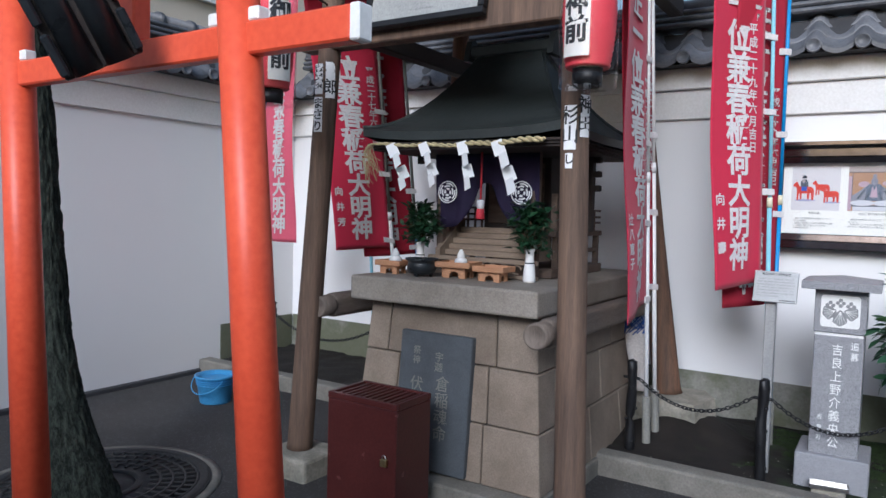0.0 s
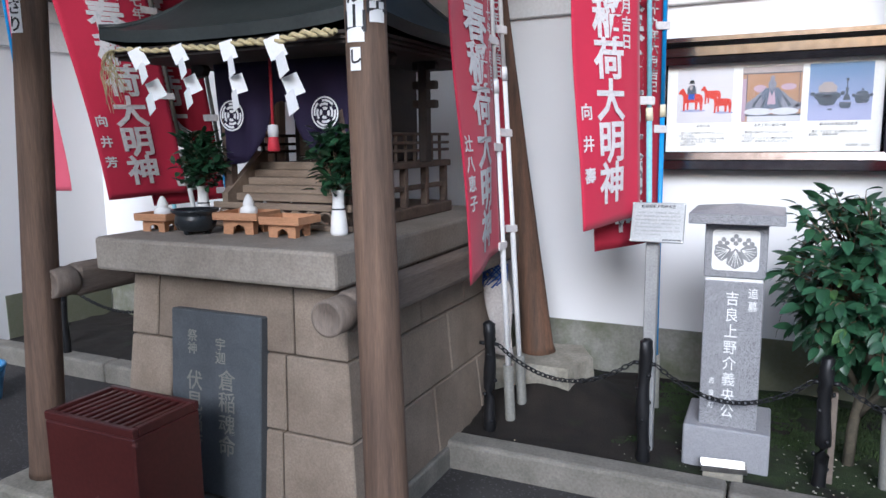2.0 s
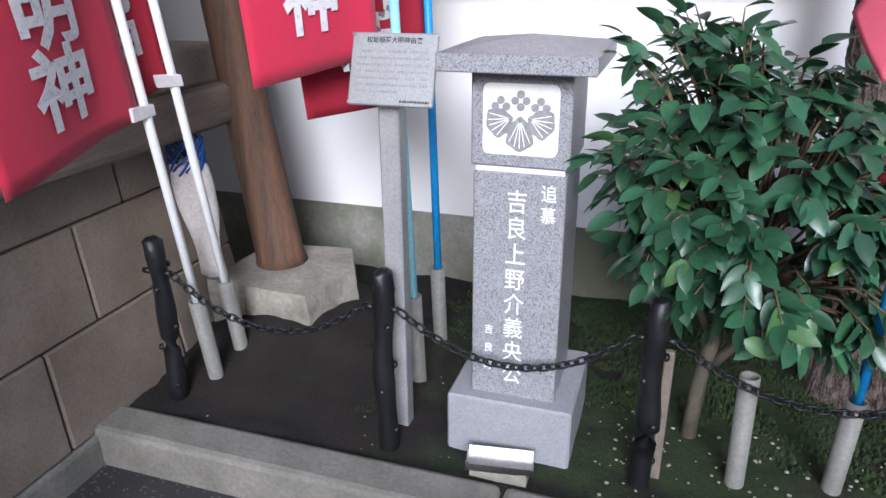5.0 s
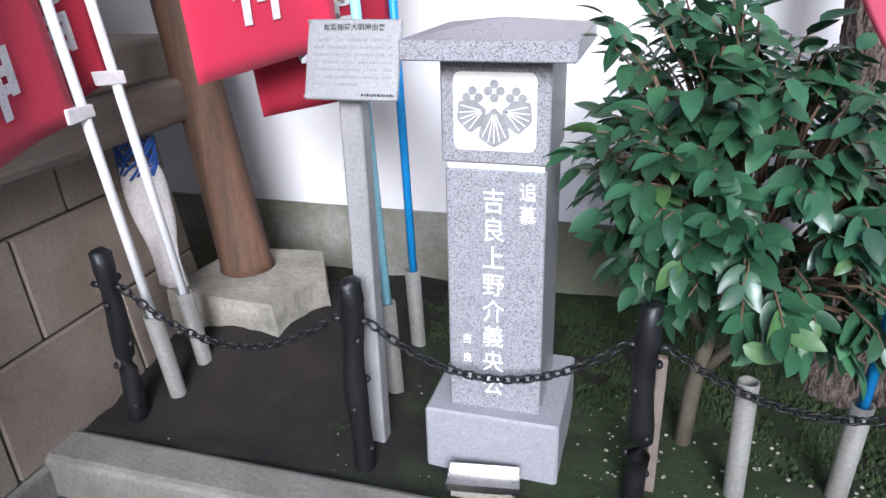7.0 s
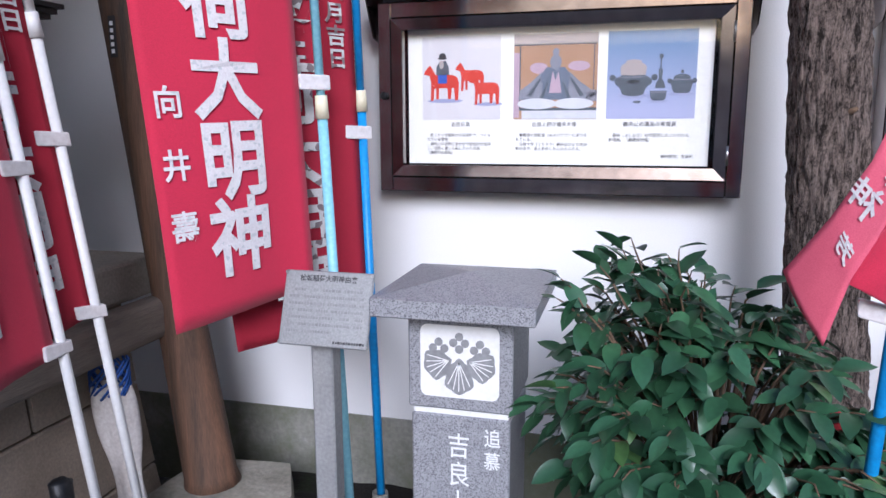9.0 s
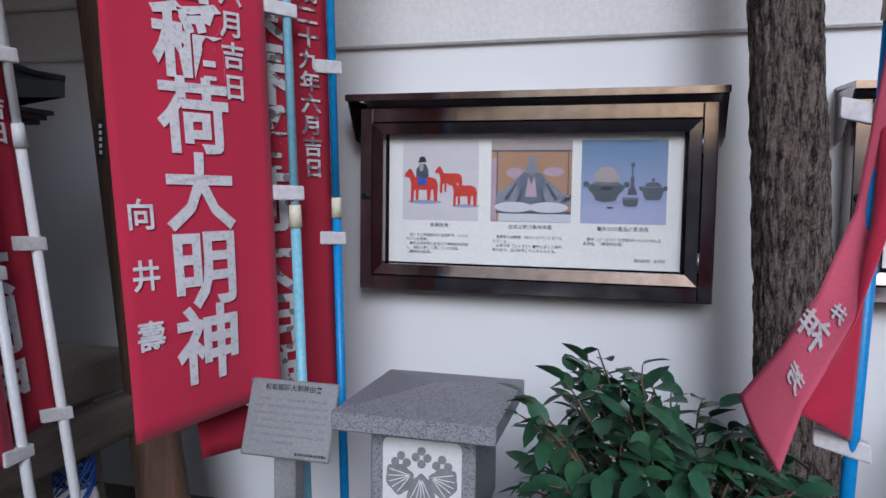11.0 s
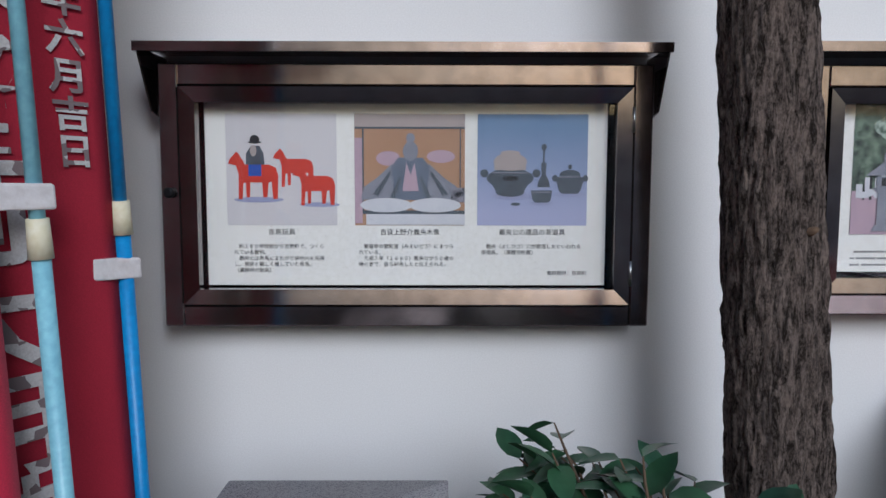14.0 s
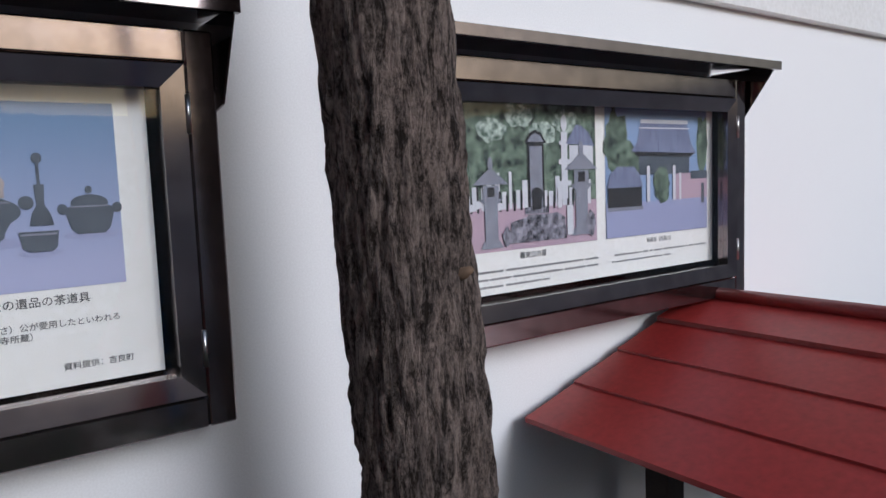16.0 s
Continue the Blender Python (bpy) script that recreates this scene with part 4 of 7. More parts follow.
def curtain():
    """Purple curtain drawn up in the middle, with two white crests."""
    bm = bmesh.new()
    nx, nz = 40, 10
    def place(u, v):
        x = -1.83 + 0.66 * u
        top, drop = 1.79, 0.42 - 0.26 * math.exp(-((u - 0.5) / 0.17) ** 2)
        y = 3.585 + 0.012 * math.sin(u * 34 + v * 2) * v + 0.02 * v
        return Vector((x, y, top - drop * v))
    g = [[bm.verts.new(place(i / nx, j / nz)) for j in range(nz + 1)] for i in range(nx + 1)]
    for i in range(nx):
        for j in range(nz):
            bm.faces.new((g[i][j], g[i][j + 1], g[i + 1][j + 1], g[i + 1][j])).smooth = True
    c = tagged(part("shrine_curtain", bm, PURPLE), "dark purple cloth curtain with white crests drawn up in the middle", "curtain")
    c.modifiers.new("cloth", "SOLIDIFY").thickness = 0.003
    for cx in (-1.735, -1.265):
        for r0, r1 in ((0.0575, 0.064), (0.044, 0.053), (0.030, 0.040), (0.012, 0.024)):
            b = bmesh.new()
            k = 28
            a = [(b.verts.new((cx + r0 * math.sin(2 * math.pi * i / k), 3.572, 1.575 + r0 * math.cos(2 * math.pi * i / k))), b.verts.new((cx + r1 * math.sin(2 * math.pi * i / k), 3.572, 1.575 + r1 * math.cos(2 * math.pi * i / k)))) for i in range(k)]
            for i in range(k):
                if r0 < 0.055 and (i + int(r0 * 400)) % 7 < 2:
                    continue
                b.faces.new((a[i][0], a[i][1], a[(i + 1) % k][1], a[(i + 1) % k][0]))
            part("crest", b, WHITE_PAPER, c, "white printed crest ring")


curtain()


def bell_cord():
    t = thing("bell_cord", "red cord with a white and red tassel", "cord", (-1.5, 3.54, 1.42))
    part("cord", rod(bmesh.new(), (-1.5, 3.545, 1.80), (-1.5, 3.545, 1.53), 0.006, segs=8), LANTERN_RED, t)
    part("knot", lathe(bmesh.new(), [(0.004, 0.05), (0.02, 0.045), (0.022, 0.02), (0.02, 0.0), (0.012, -0.004)], (-1.5, 3.545, 1.485), 14), WHITE_PAPER, t, "white paper collar")
    part("tassel", lathe(bmesh.new(), [(0.014, 0.06), (0.02, 0.05), (0.026, 0.0), (0.02, -0.004)], (-1.5, 3.545, 1.43), 14), LANTERN_RED, t, "red tassel")


bell_cord()


def sacred_rope():
    r = thing("sacred_rope", "twisted straw rope hung along the shrine eave", "rope", (-1.5, 3.27, 1.83))
    bm = bmesh.new()
    n = 90
    for s in range(2):
        pts = []
        for i in range(n + 1):
            u = i / n
            x = -2.02 + 1.02 * u
            z = 1.827 - 0.016 * math.sin(math.pi * u) + 0.004 * math.sin(u * 23)
            a = u * 70 + s * math.pi
            rad = 0.0045 + 0.004 * u
            pts.append((x, 3.262 + rad * math.cos(a), z + rad * math.sin(a)))
        tube(bm, pts, [0.0050 + 0.0042 * i / n for i in range(n + 1)], 7)
    part("twist", bm, STRAW, r)
    bm = bmesh.new()
    for k in range(26):
        a = random.uniform(-0.5, 0.5)
        L = random.uniform(0.10, 0.26)
        p = [Vector((-2.02, 3.262, 1.83))]
        for i in range(1, 7):
            u = i / 6
            p.append(Vector((-2.02 - 0.10 * math.sin(u * 2.2) * random.uniform(0.5, 1.0) + 0.05 * u * u + a * 0.05 * u, 3.262 + a * 0.08 * u, 1.83 + 0.012 * u - L * u * u)))
        tube(bm, p, 0.0016, 4)
    fr = part("frayed_end", bm, STRAW, r, "loose frayed straw")
    tagged(fr, kind="stuff")
    # folded paper streamers
    for x, sc, tilt in ((-1.90, 1.0, 14), (-1.69, 0.9, 8), (-1.45, 0.92, -4), (-1.245, 1.05, 10)):
        bm = bmesh.new()
        w, h = 0.062 * sc, 0.064 * sc
        sh = 0.0
        for k in range(4):
            o = sh
            q = [(o - w / 2, -k * h), (o + w / 2 - 0.01, -k * h + 0.016), (o + w / 2 + 0.012, -(k + 1) * h + 0.012), (o - w / 2 + 0.016, -(k + 1) * h - 0.006)]
            m = pose(x, 3.245 - 0.004 * k, 1.815, 0, -tilt * 0.6, (-1) ** k * 26 + tilt * 0.5)
            prism(bm, q, 0.002, m)
            sh += (0.040 if k % 2 == 0 else 0.004) * sc
        part("paper_streamer", bm, WHITE_PAPER, r, "white zigzag folded paper streamer")


sacred_rope()


# ---- offerings on the slab ----
def offering_stand(x, y, w, rz, label, bottle):
    z = 1.105
    t = thing("offering_stand", label, "tray", (x, y, z), "cedar offering stands", rz=rz)
    h = w * 0.28
    for s in (-1, 1):
        # legs with a cut-out opening
        o = [(-w * 0.32, 0), (-w * 0.32, h), (w * 0.32, h), (w * 0.32, 0), (w * 0.14, 0), (w * 0.12, h * 0.5), (0, h * 0.68), (-w * 0.12, h * 0.5), (-w * 0.14, 0)]
        b = bmesh.new()
        prism(b, o, 0.007, pose(0, s * w * 0.26 - 0.0035, 0))
        b.transform(pose(x, y, z, 0, 0, rz))
        part("leg_panel", b, CEDAR, t)
        b = bmesh.new()
        prism(b, [(u * 0.79, v) for u, v in o], 0.007, pose(s * w * 0.32 - 0.0035, 0, 0, 0, 0, 90) @ pose(0, -0.0, 0))
        b.transform(pose(x, y, z, 0, 0, rz))
        part("leg_panel", b, CEDAR, t)
    b = bmesh.new()
    block(b, -w / 2, w / 2, -w * 0.42, w * 0.42, h, h + 0.007, 0.002)
    b.transform(pose(x, y, z, 0, 0, rz))
    part("tray", b, CEDAR, t)
    for x0, x1, y0, y1, in ((-w / 2, w / 2, -w * 0.42, -w * 0.42 + 0.006), (-w / 2, w / 2, w * 0.42 - 0.006, w * 0.42), (-w / 2, -w / 2 + 0.006, -w * 0.42 + 0.0065, w * 0.42 - 0.0065), (w / 2 - 0.006, w / 2, -w * 0.42 + 0.0065, w * 0.42 - 0.0065)):
        b = bmesh.new()
        block(b, x0, x1, y0, y1, h + 0.007, h + 0.03, 0.001)
        b.transform(pose(x, y, z, 0, 0, rz))
        part("rim", b, CEDAR, t)
    if bottle:
        zz = z + h + 0.007
        v = tagged(part("water_jar", lathe(bmesh.new(), [(0.018, 0), (0.030, 0.006), (0.036, 0.022), (0.033, 0.038), (0.020, 0.046), (0.023, 0.050), (0.022, 0.058), (0.014, 0.078), (0.006, 0.09), (0.0005, 0.092)], (x + bottle, y - 0.01, zz), 20), PORCELAIN), "small round white porcelain jar with a pointed lid", "jar", "white offering jars")


offering_stand(-1.95, 3.36, 0.165, 4, "small cedar offering stand with a shallow tray", 0.02)
offering_stand(-1.56, 3.43, 0.205, 6, "cedar offering stand with a shallow tray", 0.02)
offering_stand(-1.325, 3.40, 0.18, 2, "empty cedar offering stand with a shallow tray", 0)

pot = thing("incense_pot", "black glazed pot on three small feet", "pot", (-1.735, 3.33, 1.105))
part("bowl", lathe(bmesh.new(), [(0.045, 0.012), (0.07, 0.02), (0.082, 0.045), (0.078, 0.072), (0.074, 0.08), (0.092, 0.09), (0.092, 0.1), (0.08, 0.1), (0.07, 0.075)], (-1.735, 3.33, 1.105), 28), BLACK_POT, pot)
for k in range(3):
    a = k * 2.1 + 0.5
    part("foot", lathe(bmesh.new(), [(0.006, 0), (0.012, 0.008), (0.014, 0.024)], (-1.735 + 0.05 * math.cos(a), 3.33 + 0.05 * math.sin(a), 1.105), 8), BLACK_POT, pot)


def leaf_mesh(length, width, cup=0.25, seg=4):
    """A pointed oval leaf with a folded midrib, lying along +y."""
    b = bmesh.new()
    mid, le, ri = [], [], []
    for i in range(seg + 1):
        u = i / seg
        w = width * 0.5 * math.sin(math.pi * (u ** 0.85)) ** 0.65 if 0 < i < seg else 0
        z = -length * cup * u * u
        mid.append(b.verts.new((0, u * length, z)))
        if w:
            le.append(b.verts.new((-w, u * length - 0.03 * length, z + w * 0.32)))
            ri.append(b.verts.new((w, u * length - 0.03 * length, z + w * 0.32)))
    for side in (le, ri):
        for i in range(seg):
            vs = [mid[i], mid[i + 1]]
            if i < seg - 1:
                vs.append(side[i])
            if i > 0:
                vs.append(side[i - 1])
            if side is ri:
                vs = vs[::-1]
            if len(vs) >= 3:
                b.faces.new(vs).smooth = True
    return b


def sprig_vase(x, y, label):
    z = 1.105
    v = thing("flower_vase", label, "vase", (x, y, z), "white vases with evergreen sprigs")
    part("vase_body", lathe(bmesh.new(), [(0.032, 0), (0.035, 0.012), (0.030, 0.07), (0.023, 0.12), (0.022, 0.155), (0.028, 0.175), (0.021, 0.175), (0.016, 0.14)], (x, y, z), 20), PORCELAIN, v)
    part("band", lathe(bmesh.new(), [(0.0265, 0.098), (0.0258, 0.104)], (x, y, z), 20), INK, v, "thin dark band")
    bm = bmesh.new()
    tips = []
    for k in range(42):
        a, sp = random.uniform(0, 6.28), random.uniform(0.0, 0.105)
        h = random.uniform(0.24, 0.41)
        tip = Vector((x + sp * math.cos(a), y + sp * math.sin(a) * 0.8, z + h - sp * 0.6))
        tube(bm, [(x, y, z + 0.15), ((x + tip.x) / 2, (y + tip.y) / 2, z + 0.13 + (h - 0.13) * 0.6), tip], 0.0018, 5)
        tips.append(tip)
    part("stems", bm, TWIG, v)
    bm = bmesh.new()
    for tip in tips:
        for k in range(13):
            p = tip + Vector((random.uniform(-0.03, 0.03), random.uniform(-0.03, 0.03), random.uniform(-0.05, 0.03)))
            m = Matrix.Translation(p) @ Euler((random.uniform(-0.4, 1.1), random.uniform(-0.6, 0.6), random.uniform(0, 6.28))).to_matrix().to_4x4()
            join(bm, leaf_mesh(random.uniform(0.045, 0.065), 0.024, 0.2, 3), m)
    f = part("foliage", bm, SAKAKI, v, "dark glossy evergreen leaves")
    tagged(f, kind="stuff")


sprig_vase(-1.165, 3.495, "white porcelain vase with dark evergreen sprigs")
sprig_vase(-1.90, 3.55, "white porcelain vase with dark evergreen sprigs behind the pot")


# ---- lanterns, framed board and paper slips on the canopy ----
def lantern(x, y, z, label, post, face):
    t = thing("paper_lantern", label, "lantern", (x, y, z), "paper lanterns on the canopy")
    prof = []
    for i in range(41):
        u = i / 40
        prof.append((0.085 + 0.020 * math.sin(math.pi * u) + (0.0025 if i % 2 else -0.0025), 0.07 + 0.40 * u))
    part("paper_body", lathe(bmesh.new(), prof, (x, y, z), 30), LANTERN_RED, t, "red ribbed paper body")
    part("bottom_ring", lathe(bmesh.new(), [(0.05, 0.0), (0.058, 0.0), (0.060, 0.07), (0.05, 0.07)], (x, y, z), 24), BLACK_IRON, t)
    part("top_ring", lathe(bmesh.new(), [(0.05, 0.47), (0.062, 0.47), (0.060, 0.53), (0.0, 0.53)], (x, y, z), 24), BLACK_IRON, t)
    arm = bmesh.new()
    tube(arm, [(x, y, z + 0.53), (x, y, z + 0.60), (x + (post[0] - x) * 0.04, y + (post[1] - y) * 0.04, z + 0.615), (post[0], post[1], z + 0.60)], 0.006, 8)
    part("hook", arm, BLACK_IRON, t, "black iron arm fixed to the post")
    part("cover", lathe(bmesh.new(), [(0.112, -0.005), (0.116, 0.05), (0.118, 0.30), (0.116, 0.54)], (x, y, z), 24), CLEAR, t, "clear plastic rain cover")
    bm = bmesh.new()
    for i in range(9):
        a0, a1 = radians(face - 30 + i * 6.7), radians(face - 30 + (i + 1) * 6.7)
        for j in range(10):
            z0, z1 = z + 0.10 + j * 0.036, z + 0.10 + (j + 1) * 0.036
            bm.faces.new([bm.verts.new((x + 0.1085 * math.cos(a), y + 0.1085 * math.sin(a), zz)) for a, zz in ((a0, z0), (a1, z0), (a1, z1), (a0, z1))])
    part("white_panel", bm, LANTERN_WHITE, t, "white lettered panel")
    words = lettering("御神前", 0.105, Matrix(), bold=0.003)
    for v in words.verts:
        a = radians(face) + v.co.x / 0.11
        zz = v.co.z
        v.co = Vector((x + (0.1100 - v.co.y) * math.cos(a), y + (0.1100 - v.co.y) * math.sin(a), z + 0.46 + zz))
    part("brush_lettering", words, INK, t, "black brush lettering")
    return t


lantern(-0.61, 2.80, 1.97, "red paper lantern in a clear plastic cover", (-0.79, 3.065), -97)
lantern(-2.05, 2.5, 1.94, "red paper lantern in a clear plastic cover beside the post", (-2.17, 3.05), -20)

board = thing("framed_board", "white lettered board in a black frame under the canopy beam", "board", (-1.52, 2.95, 2.4))
m = pose(-1.525, 2.955, 2.36, -14, 0, 0)
for x0, x1, z0, z1 in ((-0.35, 0.35, 0, 0.035), (-0.35, 0.35, 0.36, 0.395), (-0.35, -0.315, 0.0355, 0.3595), (0.315, 0.35, 0.0355, 0.3595)):
    b = bmesh.new()
    block(b, x0, x1, -0.02, 0.02, z0, z1, 0.004)
    b.transform(m)
    part("frame", b, BLACK_IRON, board)
b = bmesh.new()
block(b, -0.315, 0.315, -0.005, 0.006, 0.035, 0.36)
b.transform(m)
part("panel", b, BOARD_GREY, board)
b = bmesh.new()
bars(b, -0.08, 0.16, 0.07, 1, 0.02, 0.012, -0.0056, 0.95, m)
part("fine_print", b, GREY_INK, board)


def paper_slip(x, y, z, rz, words, w, h, size, r=0.0695):
    """A slip wrapped round a post whose axis stands at (x, y), turned rz degrees from facing the court."""
    t = thing("paper_slip", "worn white votive paper slip pasted on the wood", "paper slip", (x, y, z), "votive paper slips")
    bm = bmesh.new()
    n = 6
    for i in range(n):
        a0, a1 = (-0.5 + i / n) * w / r, (-0.5 + (i + 1) / n) * w / r
        bm.faces.new([bm.verts.new((r * math.sin(a), -r * math.cos(a), zz)) for a, zz in ((a0, 0), (a1, 0), (a1, h), (a0, h))])
    bm.transform(pose(x, y, z, 0, 0, rz))
    part("slip", bm, WHITE_PAPER, t)
    b = lettering(words, size, Matrix.Translation((0, 0, h - 0.004)), bold=0.0012, depth=0.0003)
    for v in b.verts:
        a = v.co.x / r
        rr = r + 0.0012 - v.co.y
        v.co = Vector((rr * math.sin(a), -rr * math.cos(a), v.co.z))
    b.transform(pose(x, y, z, 0, 0, rz))
    part("brush_lettering", b, INK, t)


paper_slip(-0.763, 3.066, 1.745, 4, "杉山", 0.056, 0.19, 0.082)
paper_slip(-0.765, 3.067, 1.80, 62, "神田", 0.050, 0.18, 0.078)
paper_slip(-0.760, 3.064, 1.665, 2, "し", 0.034, 0.065, 0.045, 0.070)
paper_slip(-2.205, 3.04, 1.87, 12, "まさり", 0.052, 0.185, 0.060)
paper_slip(-2.195, 3.043, 2.07, 4, "喜宝", 0.052, 0.16, 0.068)
paper_slip(-2.195, 3.043, 2.05, 60, "三郎", 0.055, 0.19, 0.085)


# small black sticker on the rear post
sticker = thing("sticker", "small black printed sticker on the rear shelter post", "sticker", (-0.935, 4.72, 1.72))
bm = bmesh.new()
for i in range(4):
    a0, a1 = (-0.5 + i / 4) * 0.42, (-0.5 + (i + 1) / 4) * 0.42
    bm.faces.new([bm.verts.new((0.0675 * math.sin(a), -0.0675 * math.cos(a), z)) for a, z in ((a0, 0), (a1, 0), (a1, 0.12), (a0, 0.12))])
bm.transform(pose(-0.935, 4.72, 1.72, 0, 0, -4))
part("backing", bm, INK, sticker)
bm = bmesh.new()
for k in range(5):
    bm.faces.new([bm.verts.new((x, -0.0688, 0.012 + k * 0.02 + z)) for x, z in ((-0.006, 0), (0.006, 0), (0.006, 0.012), (-0.006, 0.012))])
bm.transform(pose(-0.935, 4.72, 1.72, 0, 0, -4))
part("printed_marks", bm, WHITE_PAPER, sticker)


# ---- banners on poles ----
def cloth_wave(x, z, seed):
    return 0.010 * math.sin(x * 11 + z * 3.1 + seed) + 0.008 * math.sin(z * 5.3 + seed * 2.1 + x * 4) * (0.3 + x * 1.6)


def banner(base, top, side, width, z0, z1, cloth, words_mat, words, left_small="", date="", label="", pole_mats=None, drop=0.05, pole_right=True, seed=0.0,
           size=0.165, joint=None, clamps=(), bold=0.0045, fold=0.0, pole_label="", torn=False, twist=None, centre=0.5, margin=0.07, squeeze=1.08, gap=0.014, small=None, dated=None):
    """A tall banner on a leaning pole. side: the way from the pole along the cloth (x, y)."""
    base, top = Vector(base), Vector(top)
    pole_low, pole_high = pole_mats
    up = (top - base).normalized()
    joint = joint or 1.6

    def on_pole(z):
        return base + up * ((z - base.z) / up.z)

    t = thing("nobori_banner", label, "banner", base, "banners on poles")
    part("pole_lower", rod(bmesh.new(), base, on_pole(joint), 0.0125, segs=16), pole_low, t, pole_label)
    part("pole_upper", rod(bmesh.new(), on_pole(joint), top, 0.0105, segs=16), pole_high, t)
    j = on_pole(joint)
    part("pole_joint", rod(bmesh.new(), j - up * 0.005, j + up * 0.05, 0.0165, 0.0145, segs=16), CREAM if pole_low is not POLE_WHITE else POLE_WHITE, t)
    d = Vector((side[0], side[1], 0)).normalized()
    xaxis = -d if pole_right else d
    # local frame: x to the viewer's right along the cloth, y away from the viewer, z up the pole
    yaxis = up.cross(xaxis).normalized()
    org = on_pole(z0)
    m = Matrix((xaxis, yaxis, up)).transposed().to_4x4()
    m.translation = org
    H = (z1 - z0) / up.z
    shift = (-width - gap) if pole_right else gap

    def put(x, z):
        """x from 0 (left edge) to width, z from 0 (bottom) to H."""
        u = x / width
        far = (1 - u) if pole_right else u
        yy = cloth_wave(far * width, z, seed) * min(1.0, far * 4) - fold * far * far * max(0.0, 1 - z / 0.6)
        if twist:
            ang = radians(twist[0]) * min(1.0, z / twist[1])
            lx = x + shift
            return Vector((lx * math.cos(ang) - yy * math.sin(ang), lx * math.sin(ang) + yy * math.cos(ang), z - drop * far * max(0.0, 1 - z / 0.5)))
        return Vector((x + shift + (0.03 * far * math.sin(z * 2.2 + seed) if fold == 0 else 0.0), yy, z - drop * far * max(0.0, 1 - z / 0.5)))

    bm = bmesh.new()
    nx, nz = 16, int(H / 0.035)
    g = [[bm.verts.new(m @ put(width * i / nx, H * k / nz)) for k in range(nz + 1)] for i in range(nx + 1)]
    for i in range(nx):
        for k in range(nz):
            if torn and i in (5, 6) and k == 3:
                continue
            bm.faces.new((g[i][k], g[i + 1][k], g[i + 1][k + 1], g[i][k + 1])).smooth = True
    part("cloth", bm, cloth, t).modifiers.new("cloth", "SOLIDIFY").thickness = 0.0012

    def write(text, sz, x, z, mat, b, pitch):
        for k, ch in enumerate(text):
            lm = lettering(ch, sz, Matrix(), bold=b, depth=0.0003, squeeze=squeeze)
            bmesh.ops.triangulate(lm, faces=lm.faces)
            for v in lm.verts:
                p = put(x + v.co.x, z - k * sz * pitch + v.co.z)
                v.co = m @ (p + Vector((0, -0.0055 + v.co.y, 0)))
            part("character", lm, mat, t)

    write(words, size, width * centre, margin + len(words) * size * 0.95, words_mat, bold, 0.95)
    if left_small:
        sz, xs, zs, ps = small or (0.058, 0.13, 0.20 + len(left_small) * 0.075, 1.75 if len(left_small) < 4 else 1.15)
        write(left_small, sz, width * xs, zs, words_mat, 0.0012, ps)
    if date:
        sz, xs, zs, ps = dated or (0.052, 0.86, 0.70 + len(date) * 0.052, 1.05)
        write(date, sz, width * xs, zs, words_mat, 0.0012, ps)
    # tape loops that hold the cloth to the pole
    for z in clamps:
        p = on_pole(z)
        b = bmesh.new()
        block(b, -0.058 if pole_right else -0.02, 0.02 if pole_right else 0.058, -0.0165, 0.0165, -0.017, 0.017, 0.004, 2)
        for v in b.verts:
            # crumpled tape, pinched flat beyond the pole
            far = max(0.0, abs(v.co.x) - 0.022) / 0.036
            v.co.y *= 1 - 0.75 * min(1.0, far)
            v.co.z += 0.004 * noise.noise((v.co.x * 60, z * 9, v.co.z * 40)) + far * 0.006 * math.sin(z * 31)
            v.co.x += 0.005 * noise.noise((v.co.z * 90, z * 13, 2.0)) * far
        mm = m.copy()
        mm.translation = p
        b.transform(mm)
        part("tape_loop", b, TAPE, t, "pale tape loop")
    return t


MAIN = "正一位兼春稲荷大明神"
LEFTDIR = (-0.52, -0.86)
banner((-0.735, 4.26, 0.14), (-0.715, 3.84, 2.95), (0.09, -1), 0.49, 0.985, 2.85, RED_CLOTH, BANNER_WHITE, MAIN, "辻八恵子", "平成二十七年六月吉日",
       "red cloth banner with white lettering on a white pole", (POLE_WHITE, POLE_WHITE), 0.075, True, 0.6, joint=1.66, clamps=(1.0, 1.43, 1.86, 2.3), squeeze=1.32, centre=0.52, gap=0.024)
banner((-0.72, 4.39, 0.14), (-0.735, 3.96, 2.95), (-0.22, -0.98), 0.27, 1.05, 2.85, OLD_RED, BANNER_WHITE, MAIN, "", "平成二十七年六月吉日",
       "darker red cloth banner behind another on a white pole", (POLE_WHITE, POLE_WHITE), 0.06, True, 2.2, joint=1.72, clamps=(1.06, 1.49, 1.92), size=0.14)
banner((-0.122, 4.455, 0.14), (-0.185, 4.33, 2.95), LEFTDIR, 0.36, 1.125, 2.95, RED_CLOTH, BANNER_WHITE, MAIN, "向井壽", "平成二十九年六月吉日",
       "bright red cloth banner with white lettering on a light blue pole", (POLE_LIGHT, POLE_LIGHT), 0.04, True, 1.3, joint=1.54, clamps=(1.62, 2.05, 2.45), pole_label="light blue pole", size=0.1716, centre=0.49, margin=0.088, squeeze=0.92, twist=(-4, 1.2), gap=0.058, small=(0.064, 0.13, 0.478, 1.88), dated=(0.062, 0.755, 1.385, 1.12))
